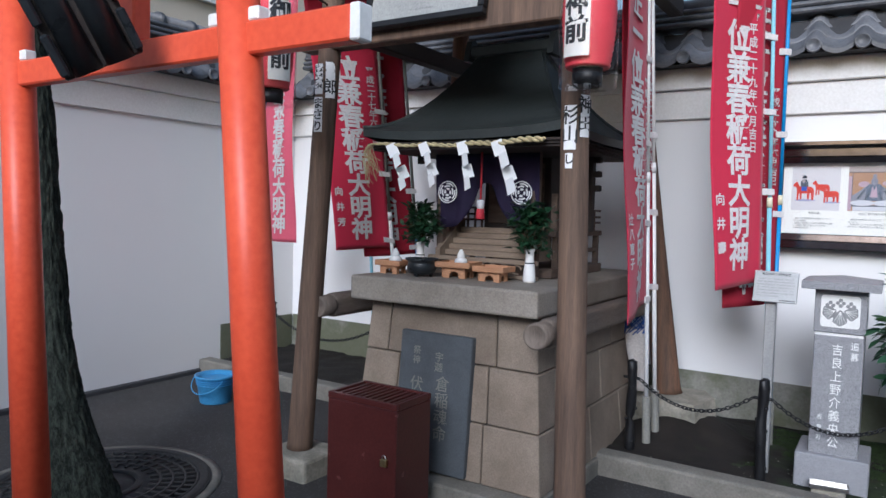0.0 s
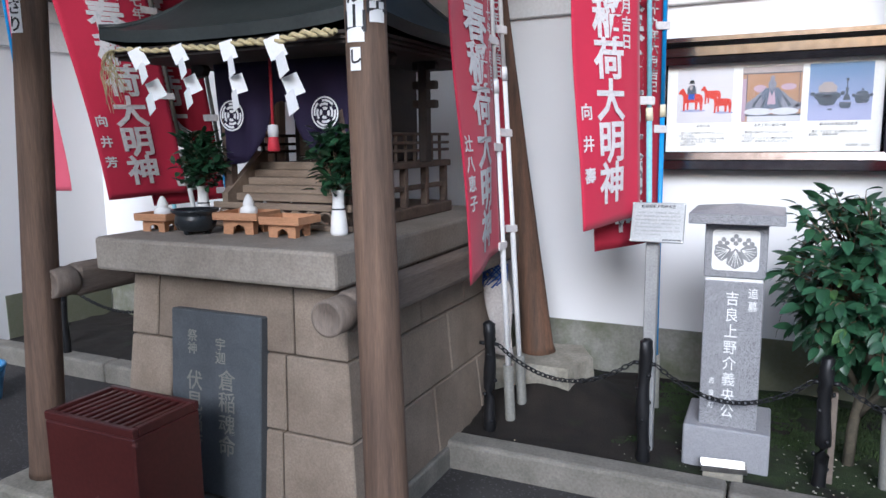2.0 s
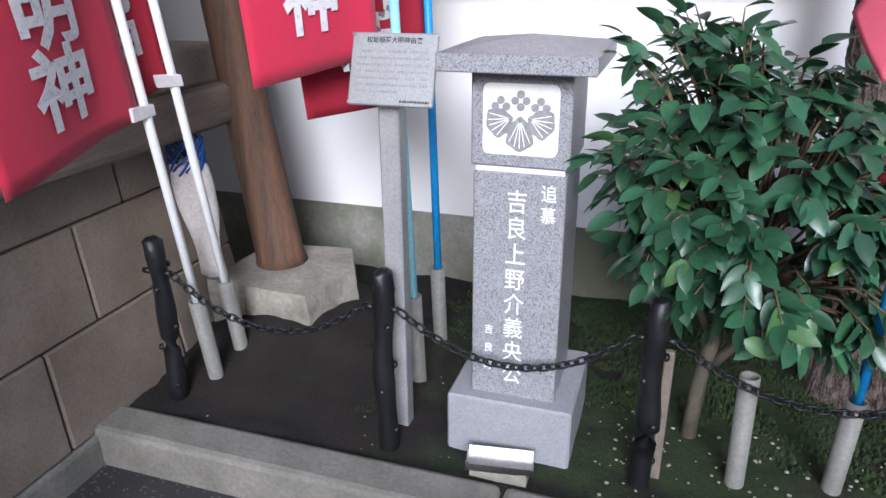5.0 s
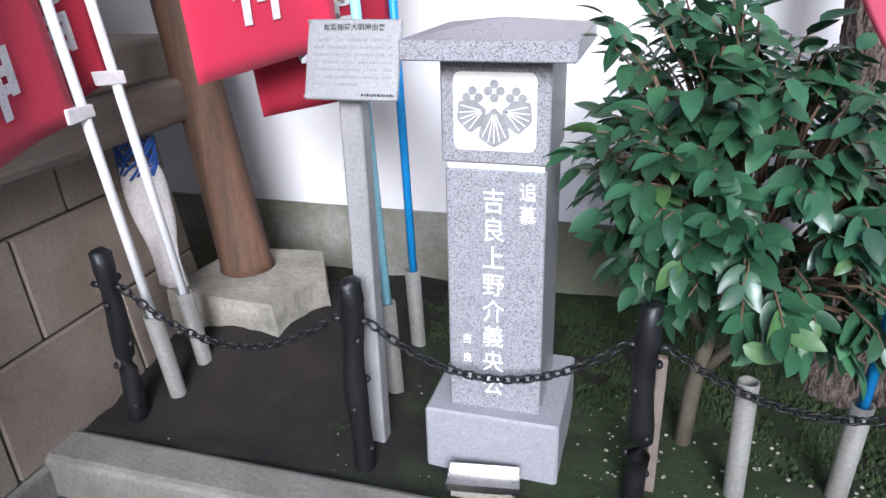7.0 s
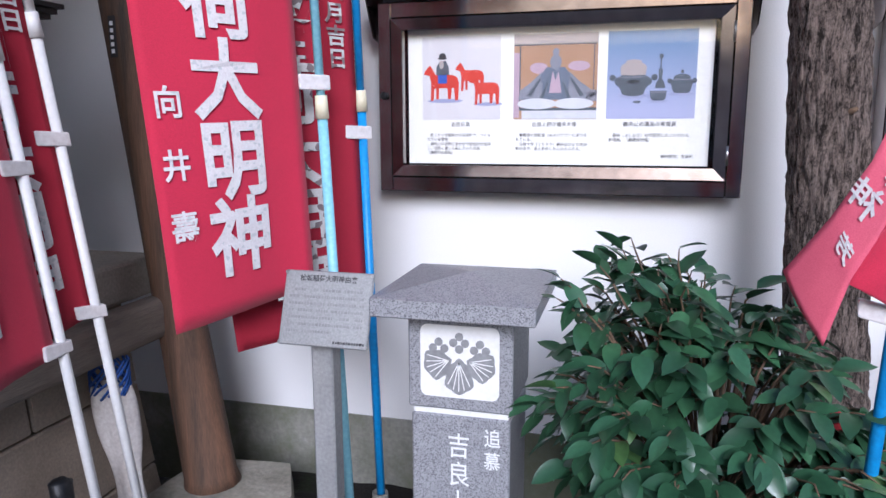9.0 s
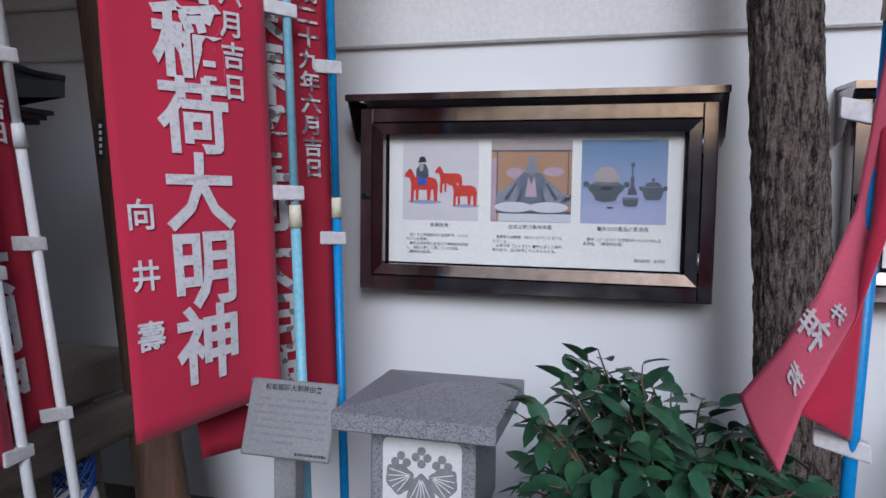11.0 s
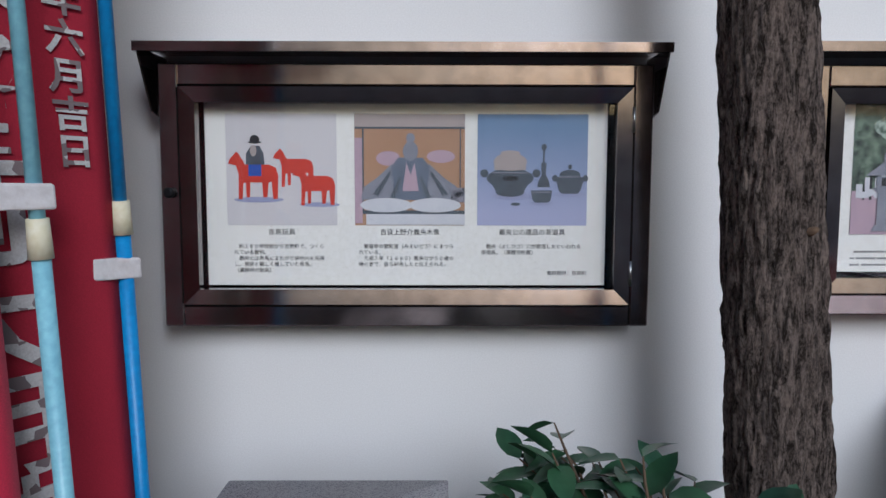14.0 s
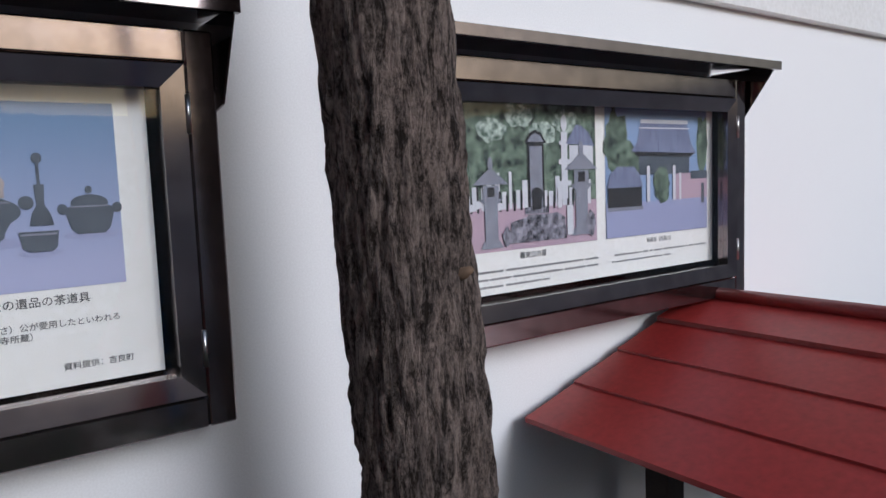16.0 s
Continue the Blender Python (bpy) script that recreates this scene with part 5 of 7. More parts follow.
banner((-0.138, 4.72, 0.14), (-0.118, 4.45, 2.95), (-0.50, -0.86), 0.40, 0.985, 2.95, OLD_RED, WORN_WHITE, MAIN, "", "平成二十九年六月吉日",
       "faded dark red banner with worn lettering and torn hem", (POLE_BLUE, POLE_BLUE), 0.02, True, 3.1, joint=1.56, clamps=(1.50, 1.95, 2.4), torn=True, pole_label="bright blue pole")


def slack_banner():
    """A banner that has slid round its pole: the free corner hangs out, and one fold runs down to the hem."""
    t = thing("nobori_banner", "slack rose-red banner hanging from a blue pole", "banner", (1.04, 4.325, 0.14), "banners on poles")
    base, top = Vector((1.04, 4.325, 0.14)), Vector((1.01, 3.90, 2.95))

    def pole(z):
        return base.lerp(top, (z - base.z) / (top.z - base.z))

    part("pole_lower", rod(bmesh.new(), base, pole(1.9), 0.0125, segs=16), POLE_BLUE, t, "bright blue pole")
    part("pole_upper", rod(bmesh.new(), pole(1.9), top, 0.0105, segs=16), POLE_BLUE, t)
    part("pole_joint", rod(bmesh.new(), pole(1.895), pole(1.945), 0.0165, 0.0145, segs=16), CREAM, t)
    free = [Vector(p) for p in ((0.845, 4.19, 1.255), (0.905, 4.15, 1.36), (0.952, 4.12, 1.46), (0.998, 4.11, 1.60), (1.01, 4.04, 1.85), (0.99, 3.97, 2.3), (0.97, 3.90, 2.85))]
    fold = [Vector(p) for p in ((0.905, 4.12, 1.138), (0.932, 4.095, 1.265), (1.000, 4.08, 1.42), (1.045, 4.07, 1.60), (1.05, 4.03, 1.85), (1.03, 3.955, 2.3), (1.01, 3.87, 2.85))]
    held = [pole(z) + Vector((-0.006, -0.016, 0)) for z in (1.20, 1.31, 1.46, 1.63, 1.87, 2.31, 2.85)]

    def along(line, v):
        v = min(max(v, 0.0), 1.0) * (len(line) - 1)
        k = min(int(v), len(line) - 2)
        return line[k].lerp(line[k + 1], v - k)

    def on_panel(a, b, u, v, lift=0.0):
        p, q = along(a, v), along(b, v)
        n = (q - p).cross(Vector((0, 0, 1)))
        n = n.normalized() if n.length > 1e-5 else Vector((0, -1, 0))
        return p.lerp(q, u) + n * (0.010 * math.sin(u * 3.1) * math.sin(v * 9 + 1) + lift)

    hem = [fold[1] - Vector((0.002, 0, 0.010))] + fold[1:]
    # one cloth in two colours: paler pink on the free panel, red by the pole
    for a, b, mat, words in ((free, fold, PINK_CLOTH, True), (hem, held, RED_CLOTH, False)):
        bm = bmesh.new()
        nx, nz = 8, 60
        g = [[bm.verts.new(on_panel(a, b, i / nx, k / nz)) for k in range(nz + 1)] for i in range(nx + 1)]
        for i in range(nx):
            for k in range(nz):
                bm.faces.new((g[i][k], g[i + 1][k], g[i + 1][k + 1], g[i][k + 1])).smooth = True
        cloth = part("cloth", bm, mat, t)
        cloth.modifiers.new("cloth", "SOLIDIFY").thickness = 0.0012
        if words:
            for text, size, u0, v0 in (("芳", 0.055, 0.62, 0.20), ("井", 0.05, 0.60, 0.34), ("神", 0.11, 0.30, 0.30)):
                lm = lettering(text, size, Matrix(), bold=0.0015, depth=0.0003)
                bmesh.ops.triangulate(lm, faces=lm.faces)
                for v in lm.verts:
                    v.co = on_panel(a, b, min(max(u0 - v.co.x / 0.13, 0.02), 0.98), v0 + v.co.z / 1.6, 0.004 + v.co.y)
                part("character", lm, BANNER_WHITE, t)
    for z in (1.185, 1.75):
        b = bmesh.new()
        block(b, -0.062, 0.03, -0.0165, 0.0165, -0.017, 0.017, 0.004, 2)
        for v in b.verts:
            v.co.y *= 1 - 0.7 * min(1.0, max(0.0, abs(v.co.x) - 0.02) / 0.036)
            v.co.z -= 0.25 * v.co.x
        b.transform(Matrix.Translation(pole(z)))
        part("tape_loop", b, TAPE, t, "pale tape loop")


slack_banner()
banner((-2.62, 4.40, 0.12), (-2.36, 3.62, 2.95), LEFTDIR, 0.42, 1.20, 2.85, RED_CLOTH, BANNER_WHITE, MAIN, "向井芳", "平成二十七年六月吉日",
       "deep red cloth banner with white lettering in the corner bed", (POLE_WHITE, TUBE_GREY), 0.02, True, 0.9, joint=1.4, clamps=(1.25, 1.7, 2.1), size=0.158)
banner((-2.50, 4.55, 0.12), (-2.40, 3.95, 2.95), LEFTDIR, 0.42, 1.15, 2.85, OLD_RED, BANNER_WHITE, MAIN, "", "",
       "dark red cloth banner behind another in the corner bed", (POLE_BLUE, TUBE_GREY), 0.02, True, 1.9, joint=1.3, clamps=(1.2, 1.6), size=0.158)
banner((-4.08, 4.39, 0.12), (-3.38, 3.69, 2.95), (0.97, -0.23), 0.42, 1.19, 2.85, PINK_CLOTH, BANNER_WHITE, MAIN, "", "",
       "pink cloth banner on a blue pole in the corner bed", (POLE_BLUE, POLE_BLUE), 0.0, False, 2.7, joint=1.5, clamps=(1.25, 1.7), size=0.158)
banner((-2.95, 4.5, 0.12), (-2.80, 4.05, 2.95), (0.45, -0.89), 0.46, 1.25, 2.8, PINK_CLOTH, BANNER_WHITE, MAIN, "", "",
       "pink cloth banner on a light blue pole", (POLE_LIGHT, POLE_LIGHT), 0.0, False, 4.0, joint=1.5, clamps=(1.3, 1.7), size=0.15)


def sleeve(x, y, top, lean=(0, 0), r=0.024, label="grey plastic pole sleeve set in the soil"):
    b = bmesh.new()
    n = 18
    z0 = 0.0
    rings = []
    for rr, z in ((r, z0), (r, top), (r - 0.004, top), (r - 0.004, top - 0.12)):
        k = (z - 0.1)
        rings.append([b.verts.new((x + lean[0] * k + rr * math.cos(2 * math.pi * i / n), y + lean[1] * k + rr * math.sin(2 * math.pi * i / n), z)) for i in range(n)])
    for a, c in zip(rings, rings[1:]):
        for i in range(n):
            b.faces.new((a[i], a[(i + 1) % n], c[(i + 1) % n], c[i])).smooth = True
    b.faces.new(rings[-1])
    return tagged(part("pole_sleeve", b, TUBE_GREY), label, "pole sleeve", "pole sleeves in the beds")


sleeve(-0.735, 4.265, 0.42, (0.006, -0.15))
sleeve(-0.72, 4.395, 0.43, (0.0, -0.15))
sleeve(-0.122, 4.457, 0.42, (-0.02, -0.045))
sleeve(-0.138, 4.722, 0.41, (0.007, -0.117))
sleeve(0.805, 4.27, 0.42, (-0.02, 0.0))
sleeve(1.038, 4.325, 0.385, (0.0, -0.12))
for x, y in ((-2.62, 4.41), (-2.50, 4.56), (-2.74, 4.46), (-2.86, 4.42), (-2.95, 4.51), (-4.08, 4.40)):
    sleeve(x, y, random.uniform(0.38, 0.5), (0.04, -0.15), 0.026)


# ---- black posts and chains ----
def log_post(x, y, top, label):
    b = bmesh.new()
    pts, rr = [], []
    for i in range(15):
        u = i / 14
        z = 0.0 + (top - 0.0) * u
        pts.append((x + 0.004 * math.sin(u * 9 + x * 7), y + 0.004 * math.cos(u * 8 + x * 5), z))
        rr.append(0.027 + 0.0025 * math.sin(u * 17 + x * 11))
    pts += [(x, y, top + 0.006), (x, y, top + 0.012)]
    rr += [0.02, 0.008]
    t = thing("chain_post", label, "post", (x, y, 0.09), "black chain posts")
    tube(b, pts, rr, 14)
    part("post_body", b, BLACK_IRON, t)
    for k in range(7):
        a, z = k * 2.4 + x, 0.16 + k * (top - 0.24) / 6
        part("knot", lathe(bmesh.new(), [(0.011, 0), (0.010, 0.008), (0.005, 0.012)], segs=8), BLACK_IRON, t).matrix_world = Matrix.Translation((x + 0.023 * math.cos(a), y + 0.023 * math.sin(a), z)) @ Matrix.Rotation(a, 4, "Z") @ Matrix.Rotation(radians(90), 4, "Y")
    for s in (-1, 1):
        part("chain_eye", rod(bmesh.new(), (x + s * 0.022, y - 0.006, top - 0.095), (x + s * 0.046, y - 0.006, top - 0.095), 0.009, segs=8), BLACK_IRON, t)
    return t


POSTS = [(-0.805, 4.165, 0.625), (-0.10, 4.145, 0.625), (0.575, 4.205, 0.615), (1.32, 4.2, 0.615), (2.05, 4.2, 0.615)]
for x, y, z in POSTS:
    log_post(x, y, z, "black log-shaped chain post in the planting bed")
log_post(-3.78, 4.20, 0.68, "black log-shaped chain post in the corner bed")
log_post(-2.72, 4.20, 0.66, "black log-shaped chain post in the corner bed")


def chain(p0, p1, sag):
    """A hanging chain of oval links, turned by turns."""
    p0, p1 = Vector(p0), Vector(p1)
    t = thing("chain", "black iron chain sagging between the posts", "chain", (p0 + p1) / 2 - Vector((0, 0, sag)), "chains between the posts")
    L = (p1 - p0).length * (1 + 2.7 * (sag / (p1 - p0).length) ** 2)
    n = max(6, int(L / 0.0245))
    link = bmesh.new()
    o = []
    for k in range(12):
        a = 2 * math.pi * k / 12
        o.append((0.0095 * math.sin(a) , 0, 0.0165 * math.cos(a)))
    rings = []
    for k, p in enumerate(o):
        d = Vector(o[(k + 1) % 12]) - Vector(o[k - 1])
        q = d.to_track_quat("Z", "Y")
        rings.append([link.verts.new(Vector(p) + q @ Vector((0.0036 * math.cos(j * math.pi / 3), 0.0036 * math.sin(j * math.pi / 3), 0))) for j in range(6)])
    for k in range(12):
        for j in range(6):
            link.faces.new((rings[k][j], rings[k][(j + 1) % 6], rings[(k + 1) % 12][(j + 1) % 6], rings[(k + 1) % 12][j])).smooth = True
    link.normal_update()
    me = bpy.data.meshes.new("link")
    link.to_mesh(me)
    link.free()
    me.materials.append(BLACK_IRON)
    for i in range(n):
        u = (i + 0.5) / n
        p = p0.lerp(p1, u) - Vector((0, 0, 4 * sag * u * (1 - u)))
        d = (p1 - p0) - Vector((0, 0, 4 * sag * (1 - 2 * u)))
        ob = new("link", me)
        ob.parent = t
        ob.matrix_parent_inverse = t.matrix_world.inverted()
        ob.matrix_basis = Matrix.Translation(p) @ d.to_track_quat("Z", "Y").to_matrix().to_4x4() @ Matrix.Rotation(radians(90 * (i % 2) + 20), 4, "Z")


for (xa, ya, za), (xb, yb, zb), sg in zip(POSTS, POSTS[1:], (0.125, 0.125, 0.12, 0.12)):
    chain((xa + 0.046, ya - 0.006, za - 0.095), (xb - 0.046, yb - 0.006, zb - 0.095), sg)
chain((-3.734, 4.194, 0.585), (-2.766, 4.194, 0.565), 0.13)


# ---- display cases on the wall ----
def tint(name, c, c2=None, scale=8):
    return surface(name, c, c2 or tuple(v * 0.8 for v in c), 0.55, scale=scale, fine=700, bump=0.0, mix=0.9)


def graded(name, low, high, z0, z1):
    """A photograph's backdrop that passes from one colour to another with height."""
    m = tint(name, low)
    t = m.node_tree
    co = t.nodes.new("ShaderNodeTexCoord")
    sp = t.nodes.new("ShaderNodeSeparateXYZ")
    mr = t.nodes.new("ShaderNodeMapRange")
    mr.inputs["From Min"].default_value, mr.inputs["From Max"].default_value = z0, z1
    mx = t.nodes.new("ShaderNodeMixRGB")
    mx.inputs[1].default_value, mx.inputs[2].default_value = (*low, 1), (*high, 1)
    t.links.new(co.outputs["Object"], sp.inputs[0])
    t.links.new(sp.outputs["Z"], mr.inputs["Value"])
    t.links.new(mr.outputs[0], mx.inputs["Fac"])
    t.links.new(mx.outputs[0], t.nodes["Principled BSDF"].inputs["Base Color"])
    return m


P_TEA = graded("photo_blue_backdrop", (0.40, 0.42, 0.60), (0.16, 0.25, 0.40), 1.56, 1.78)
P_GREY = tint("photo_pale", (0.66, 0.64, 0.64), (0.58, 0.56, 0.58), 3)
P_BLUE = tint("photo_blue", (0.22, 0.32, 0.50), (0.28, 0.36, 0.54), 4)
P_LILAC = tint("photo_lilac", (0.34, 0.36, 0.53), (0.30, 0.32, 0.48), 6)
P_TAN = tint("photo_tan", (0.36, 0.20, 0.11), (0.46, 0.28, 0.17), 9)
P_RED = tint("photo_red", (0.62, 0.05, 0.025), (0.48, 0.035, 0.02), 30)
P_SLATE = tint("photo_slate", (0.17, 0.20, 0.26), (0.10, 0.12, 0.16), 22)
P_IRON = tint("photo_iron", (0.12, 0.14, 0.165), (0.045, 0.055, 0.068), 26)
P_CREAM = tint("photo_cream", (0.44, 0.375, 0.35), (0.35, 0.30, 0.28), 20)
P_WHITE = tint("photo_white", (0.66, 0.66, 0.68), (0.55, 0.56, 0.60), 26)
P_GREEN = surface("photo_foliage", (0.20, 0.27, 0.19), (0.006, 0.014, 0.012), 0.55, scale=46, fine=150, bump=0.0, mix=0.42)
P_BRANCH = surface("photo_light_leaves", (0.50, 0.58, 0.50), (0.05, 0.09, 0.06), 0.55, scale=70, fine=200, bump=0.0, mix=0.35)
P_RUBBLE = surface("photo_rubble", (0.34, 0.33, 0.38), (0.012, 0.013, 0.02), 0.55, scale=60, fine=200, bump=0.0, mix=0.35)
P_TILES = surface("photo_roof_tiles", (0.26, 0.29, 0.42), (0.09, 0.10, 0.17), 0.55, scale=20, fine=120, bump=0.0, mix=0.6, stretch=(8, 1, 1))
P_STONE = tint("photo_stone", (0.30, 0.31, 0.36), (0.16, 0.165, 0.2), 40)
P_PINK = tint("photo_pink", (0.50, 0.36, 0.42), (0.40, 0.30, 0.36), 14)
P_COBALT = tint("photo_cobalt", (0.04, 0.10, 0.45))


def flat(bm, pts, x, y, z, s=1.0):
    bm.faces.new([bm.verts.new((x + u * s, y, z + v * s)) for u, v in pts])
    return bm


def oval(cx, cz, rx, rz, n=18):
    return [(cx + rx * math.cos(2 * math.pi * k / n), cz + rz * math.sin(2 * math.pi * k / n)) for k in range(n)]


HORSE = [(-0.54, 0.26), (-0.50, 0.36), (-0.37, 0.50), (-0.31, 0.44), (-0.20, 0.24), (0.28, 0.24), (0.42, 0.18), (0.47, 0.02), (0.45, -0.45), (0.36, -0.45), (0.33, -0.10), (0.27, -0.12), (0.24, -0.42), (0.16, -0.42), (0.14, -0.12),
         (-0.10, -0.12), (-0.11, -0.42), (-0.18, -0.42), (-0.19, -0.12), (-0.24, -0.14), (-0.26, -0.46), (-0.34, -0.46), (-0.33, 0.05), (-0.38, 0.22)]


def display_case(x0, x1, z0, z1, label, roof_out):
    c = thing("display_case", label, "display case", ((x0 + x1) / 2, WALL_Y - 0.06, z0), "display cases on the wall")
    yf, yb = WALL_Y - 0.123, WALL_Y - 0.001
    part("back", block(bmesh.new(), x0 + 0.01, x1 - 0.01, yb - 0.012, yb, z0 + 0.01, z1 - 0.01), DARK_STEEL, c)
    for name, a in (("side", (x0, x0 + 0.045, z0, z1)), ("side", (x1 - 0.045, x1, z0, z1)), ("top_rail", (x0 + 0.0455, x1 - 0.0455, z1 - 0.05, z1)), ("bottom_rail", (x0 + 0.0455, x1 - 0.0455, z0, z0 + 0.05))):
        part(name, block(bmesh.new(), a[0], a[1], yf, yb - 0.013, a[2], a[3], 0.003), DARK_STEEL, c)
    d0, d1, e0, e1 = x0 + 0.049, x1 - 0.049, z0 + 0.054, z1 - 0.054
    # door frame: four mitred rails that slope inwards
    w, dd = 0.036, 0.006
    for k, (p, q) in enumerate((((d0, e0), (d1, e0)), ((d1, e0), (d1, e1)), ((d1, e1), (d0, e1)), ((d0, e1), (d0, e0)))):
        b = bmesh.new()
        def inner(pt):
            return (pt[0] + (w if pt[0] == d0 else -w), pt[1] + (w if pt[1] == e0 else -w))
        pi, qi = inner(p), inner(q)
        front = yf - 0.006
        vs = [b.verts.new(v) for v in ((p[0], front, p[1]), (q[0], front, q[1]), (qi[0], front + dd, qi[1]), (pi[0], front + dd, pi[1]),
                                       (p[0], yf + 0.03, p[1]), (q[0], yf + 0.03, q[1]), (qi[0], yf + 0.03, qi[1]), (pi[0], yf + 0.03, pi[1]))]
        for f in ((0, 1, 2, 3), (7, 6, 5, 4), (0, 4, 5, 1), (2, 6, 7, 3), (1, 5, 6, 2), (3, 7, 4, 0)):
            b.faces.new([vs[i] for i in f])
        bmesh.ops.recalc_face_normals(b, faces=b.faces)
        part("door_rail", b, DARK_STEEL, c)
    g = part("glass_pane", block(bmesh.new(), d0 + w - 0.003, d1 - w + 0.003, yf + 0.013, yf + 0.016, e0 + w - 0.003, e1 - w + 0.003), CLEAR, c, "clear glass pane")
    g.visible_shadow = False
    # sloping lid with a lip and end brackets
    b = bmesh.new()
    prism(b, [(0, 0), (-roof_out - 0.123, -0.012), (-roof_out - 0.123, -0.034), (-roof_out - 0.11, -0.034), (-roof_out - 0.105, -0.024), (0, -0.012)], x1 - x0 + 0.05, pose(x1 + 0.022, WALL_Y - 0.002, z1 + 0.050, 0, 0, 90))
    bmesh.ops.recalc_face_normals(b, faces=b.faces)
    lid = part("lid", b, DARK_STEEL, c)
    for x in (x0 - 0.026, x1 + 0.016):
        b = bmesh.new()
        prism(b, [(0, 0), (-roof_out - 0.11, 0), (-0.10, -0.14), (0, -0.16)], 0.004, pose(x + 0.004, WALL_Y - 0.003, z1 + 0.030, 0, 0, 90))
        bmesh.ops.recalc_face_normals(b, faces=b.faces)
        part("end_bracket", b, DARK_STEEL, c)
    part("lock_knob", lathe(bmesh.new(), [(0.010, 0), (0.013, 0.004), (0.013, 0.014), (0.008, 0.018)], segs=14), BLACK_IRON, c).matrix_world = pose(x0 + 0.022, yf - 0.001, (z0 + z1) / 2 + 0.01, 90)
    for z in (z0 + 0.13, z1 - 0.13):
        part("hinge", rod(bmesh.new(), (x1 - 0.047, yf - 0.006, z - 0.03), (x1 - 0.047, yf - 0.006, z + 0.03), 0.004, segs=8), STEEL, c)
    return c, yf


case, yf = display_case(-0.281, 0.896, 1.291, 1.92, "dark polished steel display case with glass over three photographs", 0.07)
yp = yf + 0.052
poster = tagged(part("photo_poster", block(bmesh.new(), -0.190, 0.800, yp, yp + 0.004, 1.385, 1.842), PAPER), "cream poster sheet with three photographs and captions", "poster")


def on_poster(name, pts_list, mat, parent, level, label=""):
    b = bmesh.new()
    for k, pts in enumerate(pts_list):
        flat(b, pts, 0, yp - 0.0012 - 0.0008 * level - 0.000012 * k, 0)
    bmesh.ops.recalc_face_normals(b, faces=b.faces)
    return part(name, b, mat, parent, label)


def rect(x0, x1, z0, z1):
    return [(x0, z0), (x1, z0), (x1, z1), (x0, z1)]


def moved(pts, x, z, s, sz=None):
    return [(x + u * s, z + v * (sz or s)) for u, v in pts]


ph1 = on_poster("photograph", [rect(-0.139, 0.133, 1.535, 1.809)], P_GREY, poster, 0, "photograph of red toy horses on pale ground")
for x, z, s in ((0.030, 1.675, 0.098), (-0.068, 1.655, 0.122), (0.080, 1.632, 0.104)):
    on_poster("horse_shape", [moved(HORSE, x, z, s)], P_RED, ph1, 1 + 50 * (s - 0.098))
on_poster("rider_coat", [[(-0.090, 1.684), (-0.044, 1.684), (-0.046, 1.712), (-0.056, 1.730), (-0.076, 1.730), (-0.089, 1.712)]], P_IRON, ph1, 3)
on_poster("rider_beard", [oval(-0.071, 1.718, 0.008, 0.014)], P_CREAM, ph1, 4)
on_poster("rider_hat", [oval(-0.067, 1.746, 0.012, 0.010), rect(-0.082, -0.052, 1.737, 1.741)], INK, ph1, 4.4)
on_poster("ground_shade", [oval(-0.06, 1.598, 0.062, 0.007), oval(0.09, 1.586, 0.05, 0.006)], P_LILAC, ph1, 0.8)
on_poster("saddle_shape", [rect(-0.084, -0.052, 1.656, 1.684)], P_COBALT, ph1, 3.4)
ph2 = on_poster("photograph", [rect(0.177, 0.449, 1.535, 1.809)], P_TAN, poster, 0, "photograph of a seated wooden statue")
on_poster("curtain_shape", [rect(0.177, 0.196, 1.54, 1.75)], P_PINK, ph2, 1)
on_poster("wall_shape", [rect(0.177, 0.449, 1.775, 1.809)], P_CREAM, ph2, 1)
on_poster("mist_shape", [oval(0.26, 1.70, 0.03, 0.018), oval(0.39, 1.705, 0.035, 0.016)], P_PINK, ph2, 1)
on_poster("robe_shape", [[(0.275, 1.598), (0.355, 1.598), (0.362, 1.68), (0.345, 1.702), (0.285, 1.702), (0.268, 1.68)]], P_SLATE, ph2, 2.5)
on_poster("sleeve_shape", [[(0.27, 1.688), (0.235, 1.655), (0.20, 1.63), (0.192, 1.60), (0.25, 1.592), (0.285, 1.61)], [(0.36, 1.688), (0.395, 1.655), (0.43, 1.63), (0.438, 1.60), (0.38, 1.592), (0.345, 1.61)]], P_STONE, ph2, 2)
on_poster("robe_fold", [[(0.222, 1.612), (0.262, 1.668), (0.268, 1.664), (0.236, 1.608)], [(0.408, 1.612), (0.368, 1.668), (0.362, 1.664), (0.394, 1.608)], [(0.262, 1.60), (0.288, 1.655), (0.293, 1.652), (0.274, 1.598)], [(0.368, 1.60), (0.342, 1.655), (0.337, 1.652), (0.356, 1.598)]], P_IRON, ph2, 2.8)
on_poster("screen_edge", [rect(0.177, 0.449, 1.772, 1.777), rect(0.196, 0.200, 1.572, 1.772), rect(0.436, 0.439, 1.60, 1.772)], P_IRON, ph2, 1.6)
on_poster("side_table", [rect(0.415, 0.449, 1.592, 1.628)], P_RUBBLE, ph2, 2.9)
on_poster("statue_head", [oval(0.315, 1.718, 0.019, 0.024), oval(0.315, 1.75, 0.011, 0.012)], P_STONE, ph2, 3)
on_poster("collar_shape", [[(0.295, 1.62), (0.305, 1.69), (0.315, 1.66), (0.325, 1.69), (0.335, 1.62)]], P_PINK, ph2, 3)
on_poster("cushion_shape", [oval(0.255, 1.585, 0.065, 0.018), oval(0.375, 1.585, 0.065, 0.018)], P_WHITE, ph2, 3)
